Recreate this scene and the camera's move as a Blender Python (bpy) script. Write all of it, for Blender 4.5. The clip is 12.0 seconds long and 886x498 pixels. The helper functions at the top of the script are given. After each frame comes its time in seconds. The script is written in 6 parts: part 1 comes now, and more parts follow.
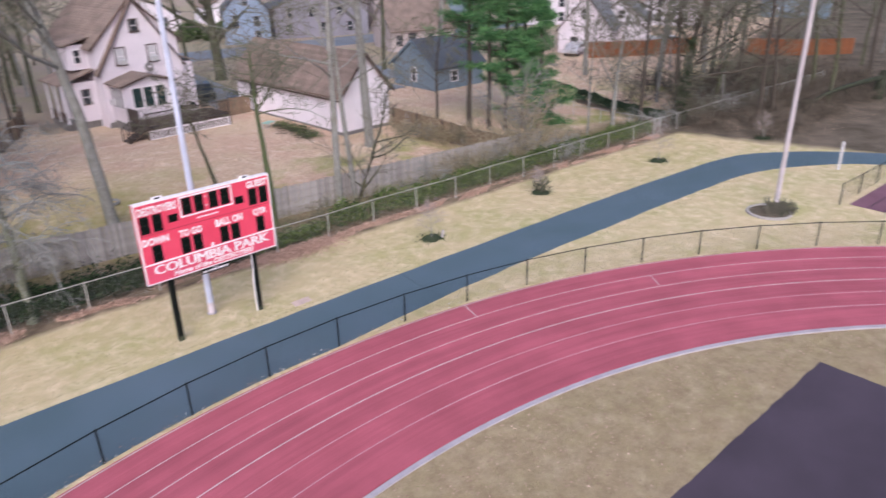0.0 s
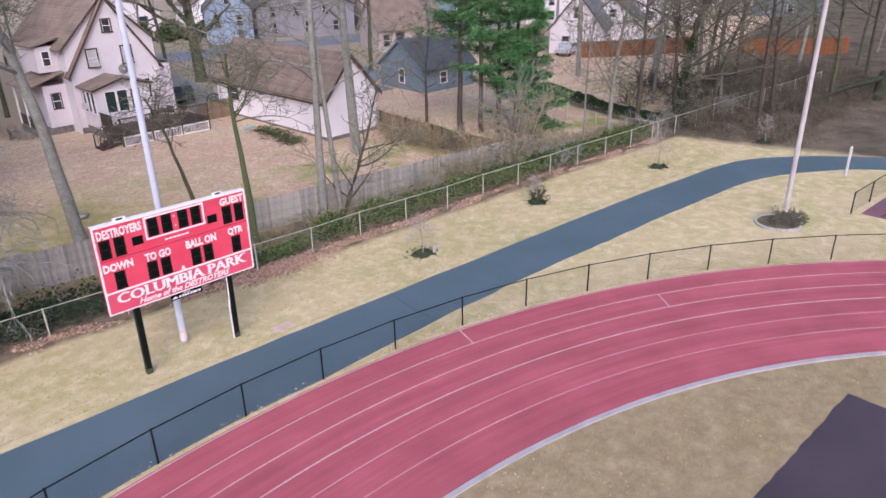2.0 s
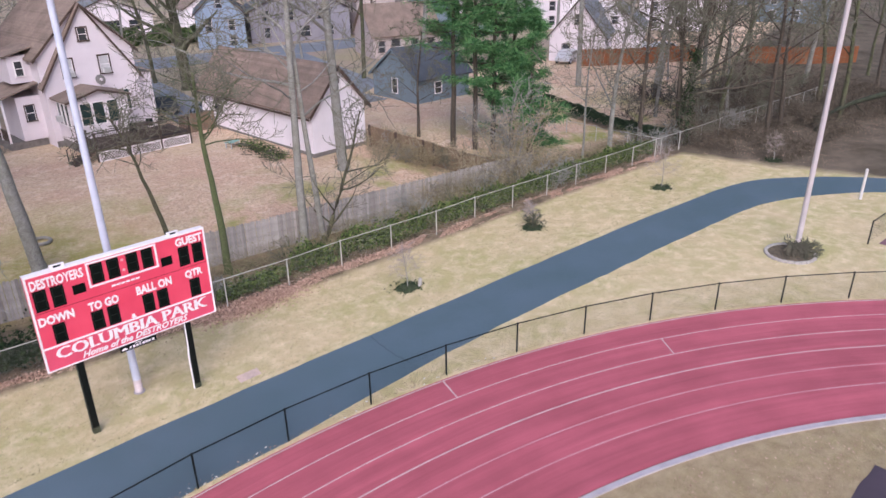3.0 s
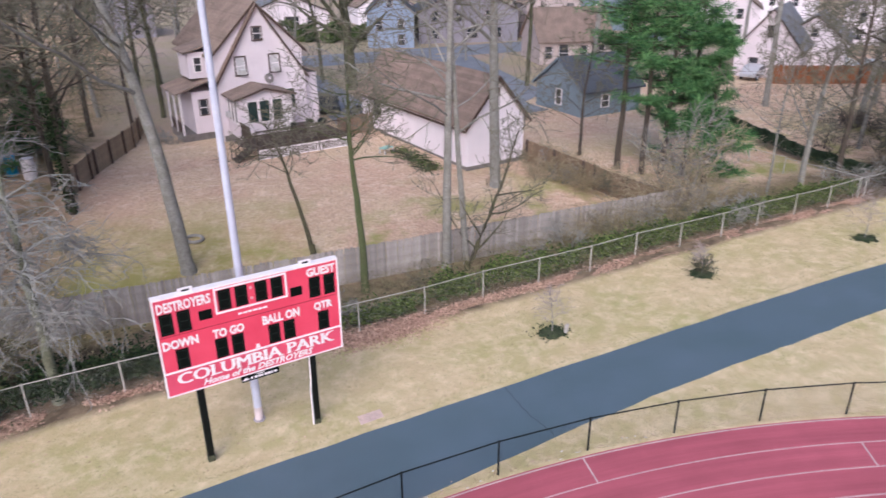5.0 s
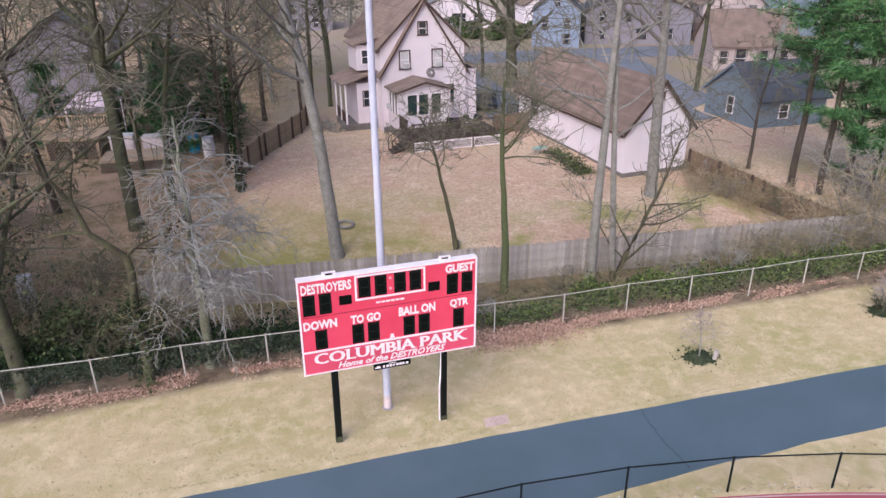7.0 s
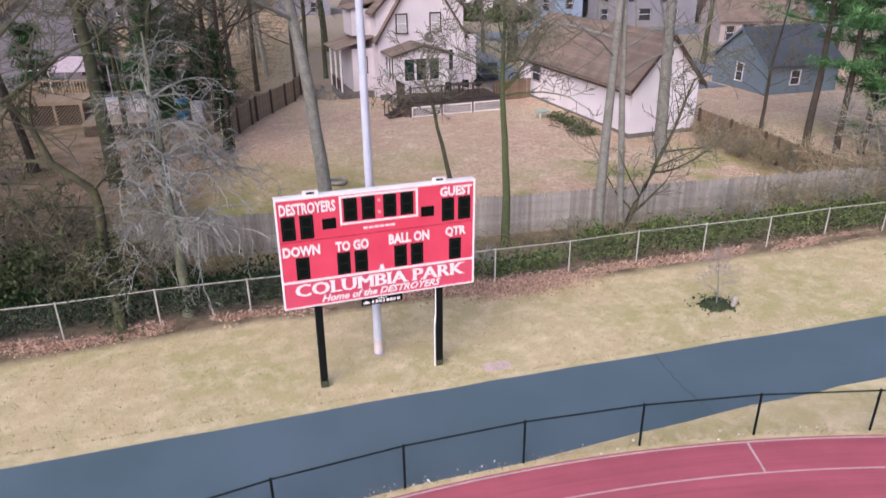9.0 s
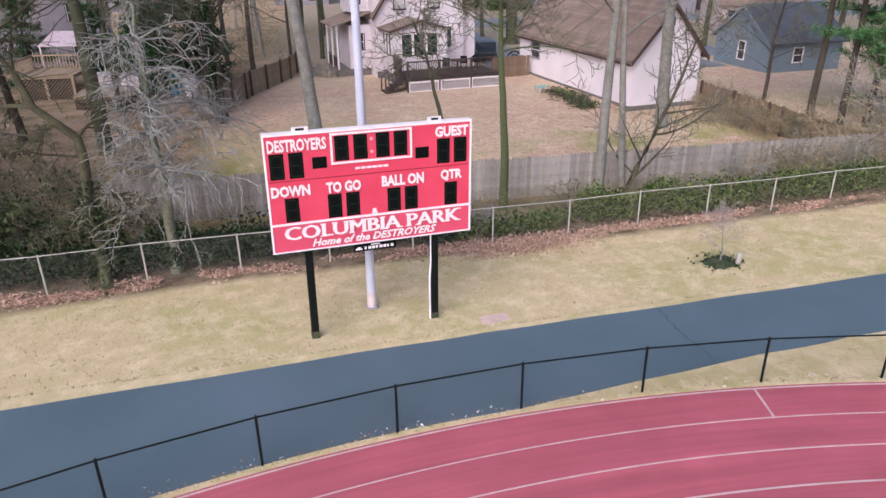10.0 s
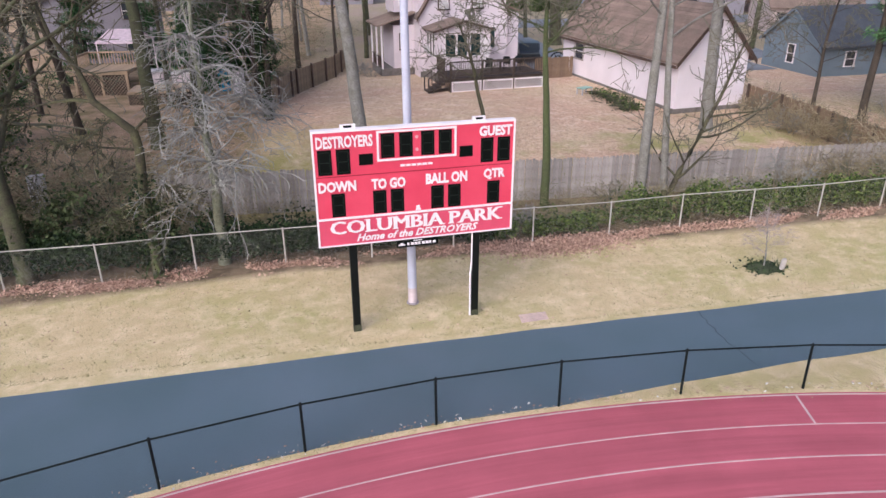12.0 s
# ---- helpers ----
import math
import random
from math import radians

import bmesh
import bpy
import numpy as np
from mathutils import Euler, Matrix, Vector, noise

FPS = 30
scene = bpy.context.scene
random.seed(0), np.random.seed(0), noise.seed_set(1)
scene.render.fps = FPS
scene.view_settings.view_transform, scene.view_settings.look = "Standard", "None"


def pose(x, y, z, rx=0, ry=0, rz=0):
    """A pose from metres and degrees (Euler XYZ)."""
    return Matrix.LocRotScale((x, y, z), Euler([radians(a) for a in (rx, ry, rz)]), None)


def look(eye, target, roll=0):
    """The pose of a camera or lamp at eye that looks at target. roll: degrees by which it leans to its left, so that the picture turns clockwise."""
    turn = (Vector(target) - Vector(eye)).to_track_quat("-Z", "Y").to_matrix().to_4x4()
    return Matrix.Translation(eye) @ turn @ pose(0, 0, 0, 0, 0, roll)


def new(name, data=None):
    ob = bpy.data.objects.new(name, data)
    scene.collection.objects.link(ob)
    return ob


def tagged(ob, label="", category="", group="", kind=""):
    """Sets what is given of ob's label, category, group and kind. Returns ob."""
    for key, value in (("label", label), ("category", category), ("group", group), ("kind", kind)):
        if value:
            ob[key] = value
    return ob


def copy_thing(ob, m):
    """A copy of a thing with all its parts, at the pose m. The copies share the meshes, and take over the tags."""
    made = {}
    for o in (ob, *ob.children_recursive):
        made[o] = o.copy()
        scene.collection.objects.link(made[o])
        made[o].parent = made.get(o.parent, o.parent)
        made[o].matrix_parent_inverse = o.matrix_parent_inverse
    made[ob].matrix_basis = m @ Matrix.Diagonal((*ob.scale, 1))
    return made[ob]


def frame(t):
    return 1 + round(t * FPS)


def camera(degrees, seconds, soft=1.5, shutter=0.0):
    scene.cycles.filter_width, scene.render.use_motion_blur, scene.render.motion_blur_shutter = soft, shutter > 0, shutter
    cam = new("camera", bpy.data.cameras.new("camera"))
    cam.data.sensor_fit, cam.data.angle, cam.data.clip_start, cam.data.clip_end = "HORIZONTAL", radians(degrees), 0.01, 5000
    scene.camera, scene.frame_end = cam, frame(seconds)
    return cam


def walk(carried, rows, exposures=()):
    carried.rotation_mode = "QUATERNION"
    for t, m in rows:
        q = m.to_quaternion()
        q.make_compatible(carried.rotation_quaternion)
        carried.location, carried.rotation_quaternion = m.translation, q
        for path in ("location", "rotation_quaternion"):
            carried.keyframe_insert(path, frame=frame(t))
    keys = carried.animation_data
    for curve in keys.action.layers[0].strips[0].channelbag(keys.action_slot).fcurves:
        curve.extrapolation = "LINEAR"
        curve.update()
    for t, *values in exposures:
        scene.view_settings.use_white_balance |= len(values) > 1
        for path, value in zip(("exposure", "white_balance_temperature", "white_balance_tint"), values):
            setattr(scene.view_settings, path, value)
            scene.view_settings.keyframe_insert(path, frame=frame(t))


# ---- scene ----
cam = camera(65.2, 12.0, soft=1.5, shutter=0.5)
# seconds, eye (x, y, z), yaw, pitch, roll
FLIGHT = [
    (0, -0.970, -1.000, 14.335, -40.07, -23.81, -1.20),
    (0.1, -0.966, -0.850, 14.315, -41.15, -23.80, -1.17),
    (0.5, -0.946, -0.259, 14.236, -41.29, -23.79, -1.11),
    (1, -0.762, 0.084, 14.198, -41.18, -23.90, -1.10),
    (1.5, -0.409, 0.376, 14.161, -41.14, -23.96, -1.18),
    (2, 0.496, 1.002, 14.186, -41.14, -23.95, -1.12),
    (2.5, 1.773, 1.842, 14.352, -41.11, -23.89, -1.03),
    (2.7, 2.308, 2.195, 14.428, -41.07, -23.89, -0.94),
    (4, 4.095, 4.485, 14.849, -40.95, -23.93, -0.52),
    (4.3, 4.364, 4.887, 14.873, -37.64, -23.96, -0.38),
    (4.5, 4.559, 5.101, 14.830, -33.22, -23.87, -0.42),
    (5, 4.807, 5.451, 14.822, -27.92, -23.84, -0.51),
    (5.5, 4.841, 5.667, 14.839, -20.85, -23.76, -0.44),
    (6, 5.056, 5.743, 14.863, -14.84, -23.76, -0.50),
    (6.5, 5.066, 5.778, 14.855, -14.84, -23.84, -0.49),
    (6.7, 5.070, 5.790, 14.850, -14.84, -23.84, -0.49),
    (8.3, 5.400, 6.620, 13.130, -14.77, -23.81, -0.61),
    (8.5, 5.429, 6.658, 12.992, -14.76, -23.81, -0.62),
    (9, 5.506, 6.726, 11.883, -14.69, -23.75, -0.73),
    (9.5, 5.546, 6.773, 10.617, -14.72, -23.70, -0.69),
    (10, 5.607, 6.741, 10.202, -14.75, -23.77, -0.65),
    (10.3, 5.540, 6.735, 10.204, -14.74, -23.75, -0.60),
    (10.4, 5.510, 6.732, 10.205, -14.55, -23.74, -0.56),
    (10.5, 5.483, 6.729, 10.206, -13.85, -23.73, -0.52),
    (10.6, 5.490, 6.710, 10.204, -11.88, -23.71, -0.54),
    (10.7, 5.500, 6.690, 10.202, -11.55, -23.69, -0.56),
    (11, 5.547, 6.604, 10.193, -11.50, -23.67, -0.59),
    (11.5, 5.460, 6.478, 10.233, -11.46, -23.70, -0.59),
    (12, 5.408, 6.484, 10.245, -11.44, -23.72, -0.60),
]
walk(cam, [(t, pose(x, y, z, 90 + pitch, 0, yaw) @ pose(0, 0, 0, 0, 0, roll)) for t, x, y, z, yaw, pitch, roll in FLIGHT],
     exposures=[(0.0, 0.28, 5550, 14.5), (2.7, 0.28, 5550, 14.5), (9.0, 0.28, 5700, 14.5), (12.0, 0.28, 5720, 13.6)])

# ---- light: an overcast winter sky ----
world = bpy.data.worlds.new("winter_sky")
scene.world = world
world.use_nodes = True
wn, wl = world.node_tree.nodes, world.node_tree.links
sky = wn.new("ShaderNodeTexSky")
sky.sky_type, sky.sun_disc = "NISHITA", False
sky.sun_elevation, sky.sun_rotation = radians(38), radians(220)
sky.dust_density, sky.ozone_density, sky.air_density = 6.0, 1.0, 1.0
wl.new(sky.outputs[0], wn["Background"].inputs[0])
wn["Background"].inputs[1].default_value = 0.142
sun = new("sun", bpy.data.lights.new("sun", "SUN"))
sun.data.energy, sun.data.angle, sun.data.color = 1.15, radians(60), (1.0, 0.95, 0.9)
sun.matrix_world = look((-50, -45, 75), (14, 30, 0))


# ---- materials ----
def mat(name, colour, rough=0.8, metal=0.0, vary=0.25, scale=4.0, fine=0.15, fscale=60.0, bump=0.2, other=None, per=0.0, spec=0.4):
    """A surface with broad stains (vary, scale), fine grain (fine, fscale), relief and, where per is set, a shade of its own for each piece."""
    m = bpy.data.materials.new(name)
    m.use_nodes = True
    n, l = m.node_tree.nodes, m.node_tree.links
    b = n["Principled BSDF"]
    b.inputs["Roughness"].default_value, b.inputs["Metallic"].default_value = rough, metal
    b.inputs["Specular IOR Level"].default_value = spec
    co = n.new("ShaderNodeTexCoord")
    big, small = n.new("ShaderNodeTexNoise"), n.new("ShaderNodeTexNoise")
    big.inputs["Scale"].default_value, big.inputs["Detail"].default_value = scale, 5
    small.inputs["Scale"].default_value, small.inputs["Detail"].default_value = fscale, 3
    for t in (big, small):
        l.new(co.outputs["Object"], t.inputs["Vector"])
    o = other or tuple(c * (1 - vary) for c in colour)
    ramp = n.new("ShaderNodeMapRange")
    ramp.inputs[1].default_value, ramp.inputs[2].default_value = 0.33, 0.67
    l.new(big.outputs["Fac"], ramp.inputs[0])
    mix = n.new("ShaderNodeMix")
    mix.data_type = "RGBA"
    mix.inputs[6].default_value, mix.inputs[7].default_value = (*colour, 1), (*o, 1)
    l.new(ramp.outputs[0], mix.inputs[0])
    grain = n.new("ShaderNodeMapRange")
    grain.inputs[1].default_value, grain.inputs[2].default_value = 0.3, 0.7
    grain.inputs[3].default_value, grain.inputs[4].default_value = 1 - fine, 1 + fine
    l.new(small.outputs["Fac"], grain.inputs[0])
    val = n.new("ShaderNodeHueSaturation")
    l.new(mix.outputs[2], val.inputs["Color"])
    if per:
        info = n.new("ShaderNodeObjectInfo")
        own = n.new("ShaderNodeMapRange")
        own.inputs[3].default_value, own.inputs[4].default_value = 1 - per, 1 + per
        l.new(info.outputs["Random"], own.inputs[0])
        mul = n.new("ShaderNodeMath")
        mul.operation = "MULTIPLY"
        l.new(grain.outputs[0], mul.inputs[0])
        l.new(own.outputs[0], mul.inputs[1])
        l.new(mul.outputs[0], val.inputs["Value"])
    else:
        l.new(grain.outputs[0], val.inputs["Value"])
    l.new(val.outputs[0], b.inputs["Base Color"])
    if bump:
        bp = n.new("ShaderNodeBump")
        bp.inputs["Strength"].default_value, bp.inputs["Distance"].default_value = bump, 0.02
        l.new(small.outputs["Fac"], bp.inputs["Height"])
        l.new(bp.outputs[0], b.inputs["Normal"])
    return m


def leafmat(name, a, c, rough=0.7, power=1.0):
    """Small leaves, needles or blades: each island of the mesh has a shade between a and c, more of them near a where power is over 1."""
    m = bpy.data.materials.new(name)
    m.use_nodes = True
    n, l = m.node_tree.nodes, m.node_tree.links
    b = n["Principled BSDF"]
    b.inputs["Roughness"].default_value = rough
    b.inputs["Specular IOR Level"].default_value = 0.25
    g = n.new("ShaderNodeNewGeometry")
    mix = n.new("ShaderNodeMix")
    mix.data_type = "RGBA"
    mix.inputs[6].default_value, mix.inputs[7].default_value = (*a, 1), (*c, 1)
    few = n.new("ShaderNodeMath")
    few.operation = "POWER"
    few.inputs[1].default_value = power
    l.new(g.outputs["Random Per Island"], few.inputs[0])
    l.new(few.outputs[0], mix.inputs[0])
    l.new(mix.outputs[2], b.inputs["Base Color"])
    return m


def track_mat():
    """Red rubber with worn streaks that follow the lanes round the bend."""
    m = mat("red_rubber", (0.44, 0.107, 0.145), 0.72, vary=0.2, scale=0.5, fine=0.12, fscale=180, bump=0.15, other=(0.36, 0.086, 0.115))
    n, l = m.node_tree.nodes, m.node_tree.links
    b = n["Principled BSDF"]
    base = b.inputs["Base Color"].links[0].from_socket
    co, xyz, put = n.new("ShaderNodeTexCoord"), n.new("ShaderNodeSeparateXYZ"), n.new("ShaderNodeCombineXYZ")
    l.new(co.outputs["Object"], xyz.inputs[0])

    def op(kind, a, c):
        k = n.new("ShaderNodeMath")
        k.operation = kind
        for i, v in enumerate((a, c)):
            if isinstance(v, (int, float)):
                k.inputs[i].default_value = v
            else:
                l.new(v, k.inputs[i])
        return k.outputs[0]

    x, y = op("SUBTRACT", xyz.outputs["X"], 10.0), op("ADD", xyz.outputs["Y"], 18.6)
    away = op("SQRT", op("ADD", op("MULTIPLY", x, x), op("MULTIPLY", y, y)), 0.0)
    l.new(op("MULTIPLY", away, 2.6), put.inputs["X"])
    l.new(op("MULTIPLY", op("ARCTAN2", x, y), 3.0), put.inputs["Y"])
    streak = n.new("ShaderNodeTexNoise")
    streak.inputs["Scale"].default_value, streak.inputs["Detail"].default_value, streak.inputs["Roughness"].default_value = 1.0, 6, 0.7
    l.new(put.outputs[0], streak.inputs["Vector"])
    r = n.new("ShaderNodeMapRange")
    r.inputs[1].default_value, r.inputs[2].default_value, r.inputs[3].default_value, r.inputs[4].default_value = 0.3, 0.7, 0.80, 1.18
    l.new(streak.outputs["Fac"], r.inputs[0])
    hsv = n.new("ShaderNodeHueSaturation")
    l.new(base, hsv.inputs["Color"])
    l.new(r.outputs[0], hsv.inputs["Value"])
    l.new(hsv.outputs[0], b.inputs["Base Color"])
    return m


def ground_mat():
    """Winter lawn on the park side, drier and redder yards behind the fence, bare brown soil under the wood."""
    m = bpy.data.materials.new("winter_grass")
    m.use_nodes = True
    n, l = m.node_tree.nodes, m.node_tree.links
    b = n["Principled BSDF"]
    b.inputs["Roughness"].default_value = 0.95
    b.inputs["Specular IOR Level"].default_value = 0.1
    co = n.new("ShaderNodeTexCoord")

    def tex(scale, detail=6, rough=0.6, off=0.0):
        t = n.new("ShaderNodeTexNoise")
        t.inputs["Scale"].default_value, t.inputs["Detail"].default_value, t.inputs["Roughness"].default_value = scale, detail, rough
        mp = n.new("ShaderNodeMapping")
        mp.inputs["Location"].default_value = (off, off * 0.7, 0)
        l.new(co.outputs["Object"], mp.inputs[0])
        l.new(mp.outputs[0], t.inputs["Vector"])
        return t.outputs["Fac"]

    def rng(x, a, c, lo=0.0, hi=1.0):
        r = n.new("ShaderNodeMapRange")
        r.inputs[1].default_value, r.inputs[2].default_value, r.inputs[3].default_value, r.inputs[4].default_value = a, c, lo, hi
        l.new(x, r.inputs[0])
        return r.outputs[0]

    def mixc(f, a, c):
        k = n.new("ShaderNodeMix")
        k.data_type = "RGBA"
        l.new(f, k.inputs[0])
        for i, v in ((6, a), (7, c)):
            if isinstance(v, tuple):
                k.inputs[i].default_value = (*v, 1)
            else:
                l.new(v, k.inputs[i])
        return k.outputs[2]

    def op(kind, a, c):
        k = n.new("ShaderNodeMath")
        k.operation = kind
        for i, v in enumerate((a, c)):
            if isinstance(v, (int, float)):
                k.inputs[i].default_value = v
            else:
                l.new(v, k.inputs[i])
        return k.outputs[0]

    xyz = n.new("ShaderNodeSeparateXYZ")
    l.new(co.outputs["Object"], xyz.inputs[0])
    wob = rng(tex(0.35), 0, 1, -1.4, 1.4)
    lawn = mixc(rng(tex(0.22, 6, 0.7), 0.42, 0.70, 0.0, 0.75), PARK_TAN, PARK_GREEN)
    lawn = mixc(rng(tex(1.3, 6, 0.7, 7.0), 0.45, 0.72), lawn, PARK_PALE)
    yard = mixc(rng(tex(0.16, 5, 0.6, 20.0), 0.4, 0.6), YARD_TAN, YARD_RED)
    yard = mixc(rng(tex(0.9, 6, 0.7, 31.0), 0.5, 0.75), yard, YARD_PALE)
    moss = op("MULTIPLY", rng(tex(0.25, 5, 0.65, 61.0), 0.48, 0.62), rng(xyz.outputs["Y"], 46.0, 38.0))
    yard = mixc(rng(tex(5.0, 5, 0.7, 44.0), 0.46, 0.66, 0.0, 0.75), yard, YARD_LEAF)
    yard = mixc(rng(tex(9.0, 5, 0.75, 48.0), 0.52, 0.66, 0.0, 0.6), yard, YARD_PALE)
    yard = mixc(moss, yard, (0.33, 0.32, 0.12))
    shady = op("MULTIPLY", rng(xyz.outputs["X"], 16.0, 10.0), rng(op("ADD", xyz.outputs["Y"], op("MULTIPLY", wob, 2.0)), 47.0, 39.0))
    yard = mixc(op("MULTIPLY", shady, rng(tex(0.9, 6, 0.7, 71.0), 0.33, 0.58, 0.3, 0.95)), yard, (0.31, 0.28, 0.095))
    far = rng(op("ADD", xyz.outputs["Y"], wob), 60.0, 66.0, 0.0, 0.8)
    yard = mixc(far, yard, mixc(rng(tex(0.12, 6, 0.65, 81.0), 0.4, 0.6), FAR_BROWN, FAR_GREEN))
    west = rng(op("ADD", op("ADD", xyz.outputs["X"], op("MULTIPLY", xyz.outputs["Y"], -0.12)), wob), -1.2, -3.2)
    yard = mixc(west, yard, mixc(rng(tex(0.7, 6, 0.7, 91.0), 0.36, 0.62), LEAF_DARK, LEAF_BROWN))
    soil = mixc(rng(tex(0.8, 6, 0.7, 12.0), 0.4, 0.65), SOIL_DARK, SOIL_BROWN)
    side = rng(op("ADD", xyz.outputs["Y"], wob), 33.2, 35.2)
    strip = rng(op("ADD", xyz.outputs["Y"], op("ADD", op("MULTIPLY", wob, 0.35), rng(xyz.outputs["X"], 3.0, -1.5, 0.0, 0.42))), 28.3, 28.8)
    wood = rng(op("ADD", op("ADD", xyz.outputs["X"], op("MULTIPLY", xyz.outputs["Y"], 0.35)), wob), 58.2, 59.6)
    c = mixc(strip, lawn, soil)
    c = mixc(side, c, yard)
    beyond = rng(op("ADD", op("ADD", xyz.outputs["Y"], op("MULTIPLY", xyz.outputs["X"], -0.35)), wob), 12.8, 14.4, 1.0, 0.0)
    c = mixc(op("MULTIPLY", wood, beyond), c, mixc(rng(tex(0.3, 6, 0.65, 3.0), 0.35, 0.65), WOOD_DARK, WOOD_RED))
    ix, iy = op("SUBTRACT", xyz.outputs["X"], 9.91), op("ADD", xyz.outputs["Y"], 17.0)
    infield = rng(op("ADD", op("MULTIPLY", ix, ix), op("MULTIPLY", iy, iy)), 870.0, 866.0)
    c = mixc(op("MULTIPLY", infield, rng(tex(1.6, 6, 0.75, 50.0), 0.36, 0.62, 0.55, 0.9)), c, INFIELD_BROWN)
    hsv = n.new("ShaderNodeHueSaturation")
    l.new(c, hsv.inputs["Color"])
    blades = tex(38.0, 4, 0.75)
    l.new(rng(blades, 0.25, 0.75, 0.62, 1.38), hsv.inputs["Value"])
    l.new(hsv.outputs[0], b.inputs["Base Color"])
    bp = n.new("ShaderNodeBump")
    bp.inputs["Strength"].default_value, bp.inputs["Distance"].default_value = 0.6, 0.04
    l.new(blades, bp.inputs["Height"])
    l.new(bp.outputs[0], b.inputs["Normal"])
    return m


PARK_TAN, PARK_GREEN, PARK_PALE = (0.58, 0.465, 0.285), (0.365, 0.36, 0.14), (0.75, 0.62, 0.43)
YARD_TAN, YARD_RED, YARD_PALE = (0.63, 0.49, 0.335), (0.60, 0.41, 0.30), (0.82, 0.67, 0.53)
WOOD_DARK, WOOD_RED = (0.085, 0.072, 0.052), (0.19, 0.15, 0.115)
YARD_LEAF, FAR_BROWN, FAR_GREEN = (0.36, 0.235, 0.17), (0.30, 0.24, 0.205), (0.27, 0.245, 0.16)
LEAF_DARK, LEAF_BROWN = (0.20, 0.165, 0.085), (0.46, 0.32, 0.225)
SOIL_DARK, SOIL_BROWN, INFIELD_BROWN = (0.13, 0.10, 0.07), (0.33, 0.25, 0.175), (0.27, 0.20, 0.125)
GRASS = ground_mat()
TRACK = track_mat()
LINE = mat("worn_white_line", (0.62, 0.46, 0.46), 0.7, vary=0.25, scale=2.0, fine=0.15, fscale=60, bump=0)
FAINTLINE = mat("nearly_worn_off_line", (0.56, 0.36, 0.39), 0.7, scale=0.35, fine=0.2, fscale=40, bump=0, other=(0.48, 0.24, 0.27))
KERB = mat("pale_concrete", (0.46, 0.41, 0.45), 0.85, vary=0.2, scale=1.5)
ASPHALT = mat("blue_grey_asphalt", (0.108, 0.15, 0.19), 0.6, vary=0.3, scale=0.35, fine=0.25, fscale=140, bump=0.35, other=(0.084, 0.125, 0.152))
PATCHM = mat("dark_rubber_pad", (0.075, 0.055, 0.075), 0.7, vary=0.25, scale=0.5, fine=0.12, fscale=90)
BLACK = mat("black_vinyl", (0.006, 0.011, 0.012), 0.6, vary=0.2, bump=0, spec=0.2)
BOARDRED = mat("board_red", (0.73, 0.076, 0.135), 0.4, vary=0.12, scale=1.2, fine=0.04, fscale=40, bump=0.02, other=(0.66, 0.055, 0.108))
PANELRED = mat("faded_panel_red", (0.70, 0.085, 0.155), 0.45, vary=0.1, scale=1.5, fine=0.05, fscale=40, bump=0.02)
WHITE = mat("white_paint", (0.86, 0.80, 0.83), 0.5, vary=0.08, fine=0.03, bump=0.02)
DIGIT = mat("dark_digit_panel", (0.003, 0.005, 0.004), 0.7, vary=0.2, fine=0.05, bump=0, spec=0.1)
SEGMENT = mat("unlit_segment", (0.012, 0.018, 0.014), 0.6, vary=0.2, bump=0, spec=0.15)
FOOTMOSS = mat("grimy_post_foot", (0.07, 0.075, 0.045), 0.85, vary=0.4, scale=8)
POST = mat("black_steel", (0.006, 0.008, 0.007), 0.55, vary=0.3, scale=3, spec=0.2)
GALV = mat("galvanised_steel", (0.58, 0.60, 0.74), 0.5, metal=0.1, vary=0.15, scale=1.2, fine=0.06, fscale=25, bump=0.05)
GALVDARK = mat("weathered_galvanised", (0.58, 0.56, 0.53), 0.55, metal=0.3, vary=0.25, scale=3, bump=0.05)


# ---- building helpers ----
def mesh_of(name, bm, material):
    me = bpy.data.meshes.new(name)
    bm.normal_update()
    bm.to_mesh(me)
    bm.free()
    me.materials.append(material)
    return me


def raw(name, verts, faces, material, smooth=False):
    me = bpy.data.meshes.new(name)
    me.from_pydata(verts, [], faces)
    me.materials.append(material)
    if smooth:
        me.shade_smooth()
    me.update()
    return me


def part(name, bm, material, parent, label=""):
    ob = new(name, mesh_of(name, bm, material) if isinstance(bm, bmesh.types.BMesh) else bm)
    ob.parent = parent
    return tagged(ob, label)


def thing(name, m, label, category, group="", kind=""):
    ob = new(name)
    ob.empty_display_size = 0.2
    ob.matrix_basis = m
    return tagged(ob, label, category, group, kind)


def solo(name, bm, material, label, category, group="", kind="", m=None):
    ob = new(name, mesh_of(name, bm, material) if isinstance(bm, bmesh.types.BMesh) else bm)
    if m is not None:
        ob.matrix_basis = m
    return tagged(ob, label, category, group, kind)


def box(bm, x0, x1, y0, y1, z0, z1, bev=0.0):
    r = bmesh.ops.create_cube(bm, size=1.0, matrix=Matrix.Translation(((x0 + x1) / 2, (y0 + y1) / 2, (z0 + z1) / 2)) @ Matrix.Diagonal((x1 - x0, y1 - y0, z1 - z0, 1)))
    if bev:
        ed = {e for v in r["verts"] for e in v.link_edges}
        bmesh.ops.bevel(bm, geom=list(ed), offset=bev, segments=1, affect="EDGES")
    return bm


def boxes(*b, bev=0.0):
    bm = bmesh.new()
    for q in b:
        box(bm, *q, bev=bev)
    return bm


